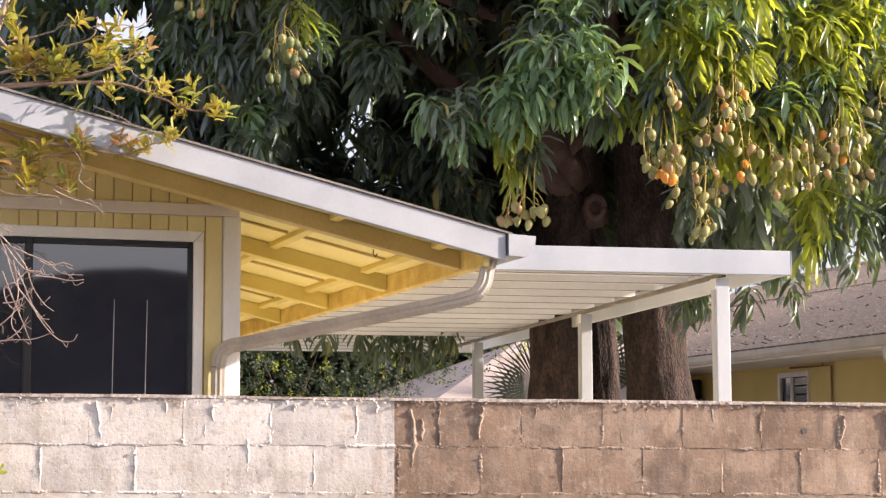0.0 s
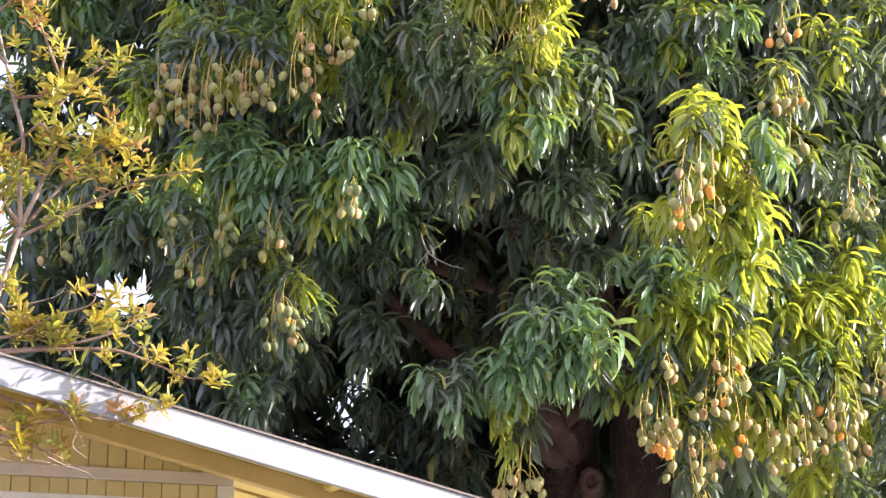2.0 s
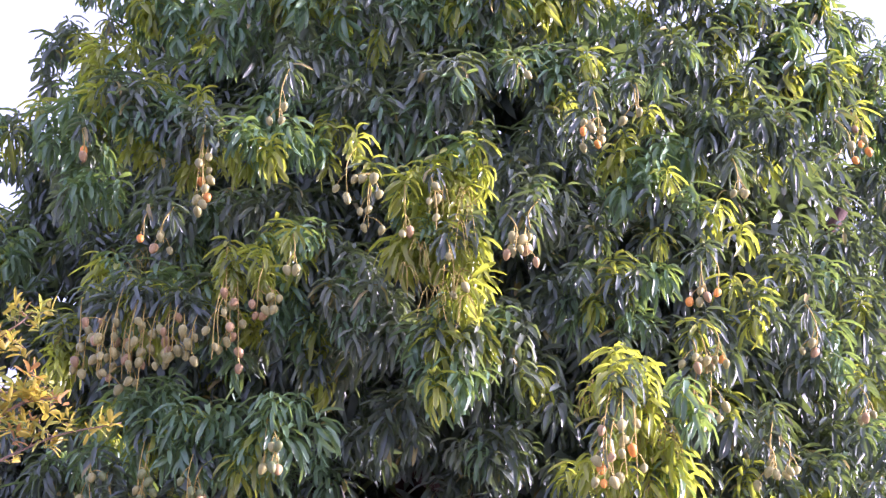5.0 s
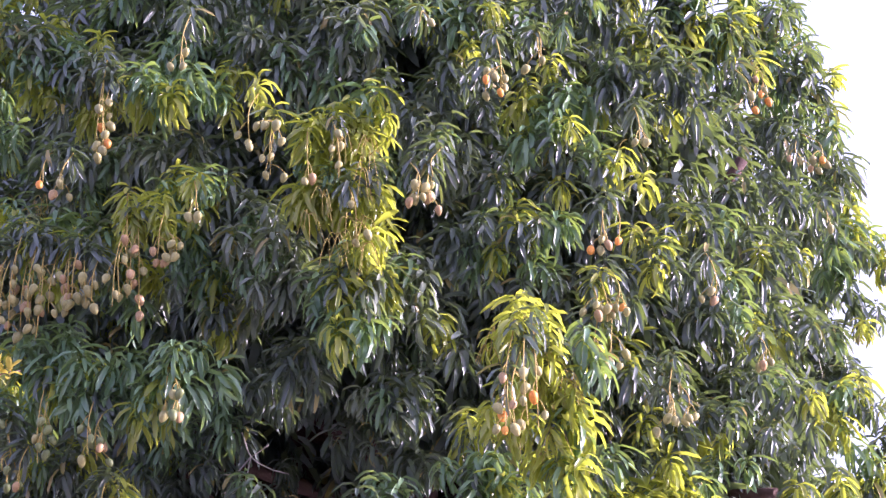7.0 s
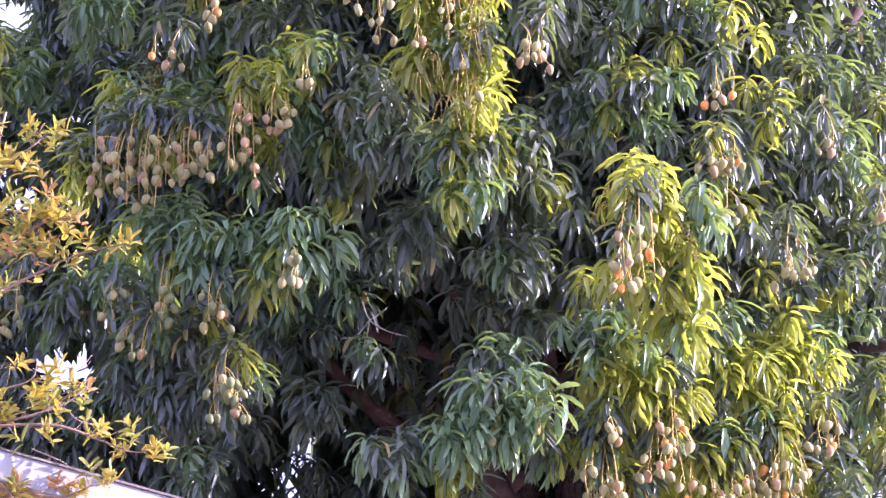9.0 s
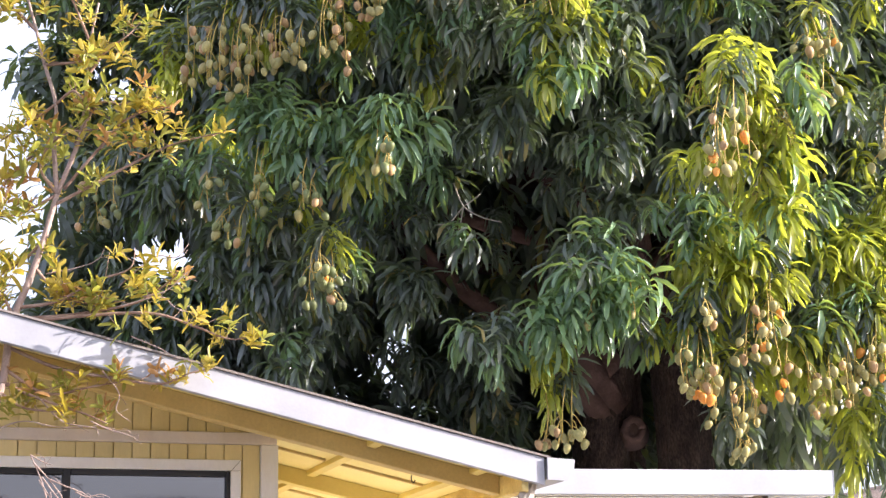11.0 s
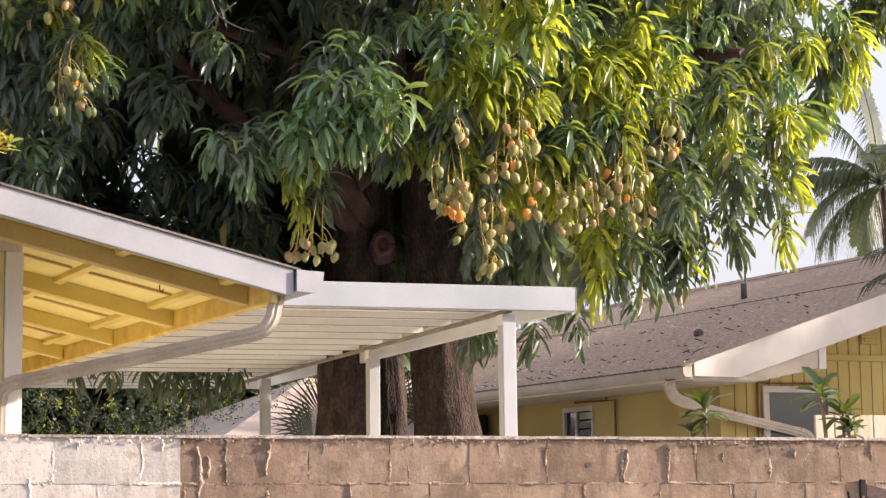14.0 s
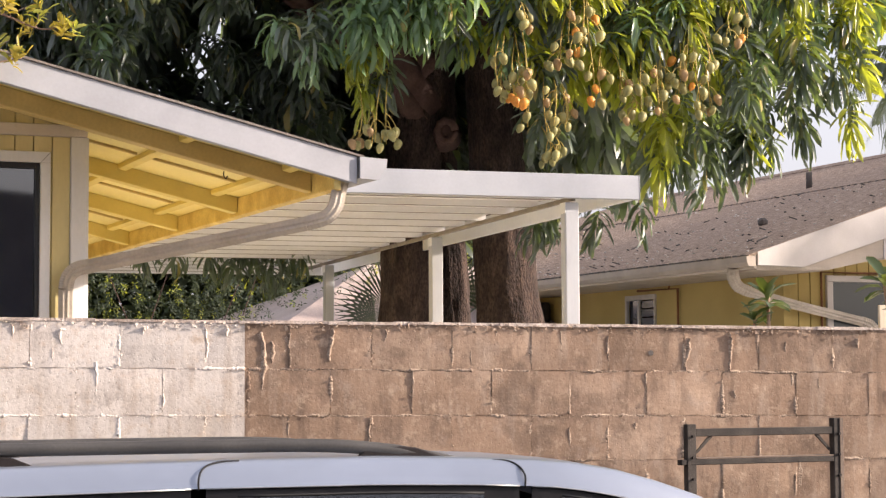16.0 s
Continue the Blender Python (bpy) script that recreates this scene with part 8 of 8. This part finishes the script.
def fan_palm(x, y, z):
    p = group("fan_palm", pose(0, 0, 0), "fan palm with stiff pleated fans, darkened as in shade", "palm")
    t = bmesh.new()
    tube(t, curve_pts([(x + 0.2, y, 0.6), (x + 0.2, y, 1.4), (x + 0.15, y, 2.0)], 5), np.linspace(0.12, 0.1, 11), 10, 0.08)
    part("trunk", t, M_BARK, p)
    rnd = random.Random(2)
    for cx, cz, ang, R in ((0.0, 0.0, 2.6, 0.62), (0.55, 0.15, 1.2, 0.6), (-0.12, -0.15, 3.3, 0.5), (0.9, 0.0, 0.4, 0.6)):
        b = bmesh.new()
        c = Vector((x + cx, y - 0.2, z + cz))
        tube(b, [(x + 0.15, y, 2.0), ((x + 0.15 + c.x) / 2, y - 0.05, (2.0 + c.z) / 2 + 0.05), c], 0.012, 5)
        for k in range(26):
            a = ang + (k - 12.5) * 0.125
            L = R * rnd.uniform(0.85, 1.05)
            d = Vector((math.cos(a), -0.25, math.sin(a)))
            n = Vector((-math.sin(a), 0, math.cos(a)))
            e = c + d * L + Vector((0, 0, -0.05))
            m = c + d * L * 0.5
            v = [b.verts.new(q) for q in (c, m + n * 0.013, e, m - n * 0.013)]
            b.faces.new(v)
        part("fan", b, M_FAN, p)


fan_palm(0.95, 19.6, 2.62)


def shade_tree(x, y):
    """A broad unseen tree added beyond the yellow house, to stand between that house and the low sun."""
    t = group("tree", pose(0, 0, 0), "unseen leafy tree, added to shade the yellow house", "tree")
    b = bmesh.new()
    tube(b, curve_pts([(x, y, 0.0), (x + 0.1, y, 2.0), (x - 0.1, y + 0.1, 4.6)], 8), np.linspace(0.36, 0.24, 17), 14, 0.06)
    part("trunk", b, M_BARK, t)
    rng = np.random.default_rng(52)
    P = []
    for k in range(7):
        a = k * 0.9
        e = (x + 2.6 * math.cos(a), y + 2.8 * math.sin(a), 6.2 + 0.5 * (k % 3))
        b = bmesh.new()
        tube(b, curve_pts([(x - 0.1, y + 0.1, 4.4), (x + math.cos(a), y + math.sin(a), 5.4), e], 6), np.linspace(0.15, 0.04, 13), 9, 0.05)
        part("limb", b, M_LIMB, t)
    while len(P) < 1500:
        d = rng.normal(0, 1, 3)
        d *= rng.uniform(0.55, 1.0) / np.linalg.norm(d)
        P.append(np.array((x, y, 6.6)) + d * np.array((3.6, 4.8, 3.8)) * (1 + 0.12 * math.sin(5 * d[0] + 3 * d[1] + 4 * d[2])))
    foliage("crown", P, [rng.uniform(1.8, 2.6) for _ in P], [0] * len(P), [M_LEAF], t, MANGO_WHORLS, 53, far=True)


shade_tree(20.5, 21.6)


# ---- greenery and roofs behind ----
HEDGE_WHORLS = [whorl(random.Random(80 + k), 8, 0.15, 0.05, (-0.3, 1.0), (0.3, 1.2), 0.15) for k in range(8)]


def hedge():
    rng = np.random.default_rng(21)
    P, S = [], []
    for _ in range(9000):
        x, y = rng.uniform(-9, 3), rng.uniform(25, 29)
        top = 4.0 + 0.7 * math.sin(x * 1.3) + 0.3 * math.sin(x * 4.1)
        P.append(np.array((x, y, rng.uniform(0.7, top))))
        S.append(rng.uniform(0.28, 0.6))
    for _ in range(5200):
        P.append(np.array((rng.uniform(-10, 4), rng.uniform(29, 31), rng.uniform(0.7, 5.6))))
        S.append(rng.uniform(2.0, 3.0))
    ob = foliage("hedge", P, S, [0 if rng.random() < 0.88 else 1 for _ in P], [M_HEDGE, M_LEAFY], None, HEDGE_WHORLS, 8, 0.5, True)
    tagged(ob, "untrimmed green hedge along the back of the yard", "hedge", kind="stuff")
    bm = bmesh.new()
    for k in range(9):
        x = rng.uniform(-5, 1.5)
        y = rng.uniform(24.6, 25.4)
        tube(bm, curve_pts([(x, y, 0.7), (x + rng.uniform(-0.3, 0.3), y, 2.0), (x + rng.uniform(-0.6, 0.6), y, 3.6)], 4), np.linspace(0.014, 0.004, 9), 5)
    tagged(link("hedge_stems", bm, M_LIMB), "bare brown stems among the hedge", "stems", kind="stuff")


hedge()


def back_house():
    h = group("house", pose(1.6, 24.0, 0, 0, 0, 18.5), "low house with a pale pinkish roof", "house")
    pale = mat("pale_pink_roofing", (0.50, 0.40, 0.36), (0.58, 0.48, 0.43), 1.5, 0.85, 0.3, 30)
    part("wall", box((-1.0, 0.6, 0.6), (6.5, 6, 2.4), 0.0), M_FARWALL, h)
    bm = bmesh.new()
    lo = [bm.verts.new(p) for p in ((-2.1, 0, 2.4), (7, 0, 2.4), (7, 6.6, 2.4), (-2.1, 6.6, 2.4))]
    hi = [bm.verts.new(p) for p in ((0.5, 3.2, 3.55), (4.6, 3.2, 3.55))]
    for f in ((lo[0], lo[1], hi[1], hi[0]), (lo[1], lo[2], hi[1]), (lo[2], lo[3], hi[0], hi[1]), (lo[3], lo[0], hi[0]), (lo[3], lo[2], lo[1], lo[0])):
        bm.faces.new(f)
    part("roof", bm, pale, h, "pale pinkish hip roof")


back_house()


def board_fence():
    f = group("fence", pose(4.2, 12.6, 0, 0, 0, 14), "pale weathered wooden board fence", "fence")
    wood = mat("pale_fence_wood", (0.52, 0.44, 0.33), (0.66, 0.58, 0.46), 4, 0.8, 0.2, 50, spread=0.1, streak=(1, 1, 0.15))
    for z in (1.0, 2.0):
        part("rail", box((-0.35, 0.02, z), (2.6, 0.06, z + 0.09), 0.003), wood, f)
    for k in range(-2, 17):
        part("board", box((k * 0.152, -0.004, 0.62), (k * 0.152 + 0.142, 0.018, 2.36), 0.003), wood, f)


board_fence()


# ---- across the street: unseen shapes added for the panes to reflect ----
def opposite_house():
    h = group("house", pose(11.7, -15, 0, 0, 0, 190), "unseen house across the street, added for a dark reflection", "house")
    # the arch and dark walls are made up to shape the reflection
    arch = [(5.6 * math.cos(a), 2.4 + 3.35 * math.sin(a) ** 1.1) for a in np.linspace(0, math.pi, 17)]
    part("wall", box((-4.6, 0, 0), (4.6, 8, 2.5), 0), M_NEARROOF, h)
    part("roof", prism(arch, "y", -0.7, 8.7, 0), M_ROOFEDGE, h, "dark arch added for the panes to mirror")
    for x in (-1.9, 1.7):
        w = part("window", box((x - 0.9, -0.05, 0.9), (x + 0.9, -0.002, 2.2), 0.01), M_WHITE, h)
        part("pane", box((x - 0.8, -0.06, 1.0), (x + 0.8, -0.051, 2.1), 0), M_GLASS, w)
    rng = np.random.default_rng(31)
    P = [np.array((rng.uniform(2, 30), rng.uniform(-28, -25), rng.uniform(0.6, 4.6))) for _ in range(1000)]
    ob = foliage("far_trees", P, [3.6] * len(P), [0] * len(P), [M_HEDGE], None, HEDGE_WHORLS, 9, 0.5, True)
    tagged(ob, "unseen dark trees, added for the panes to mirror", "trees", kind="stuff")


opposite_house()
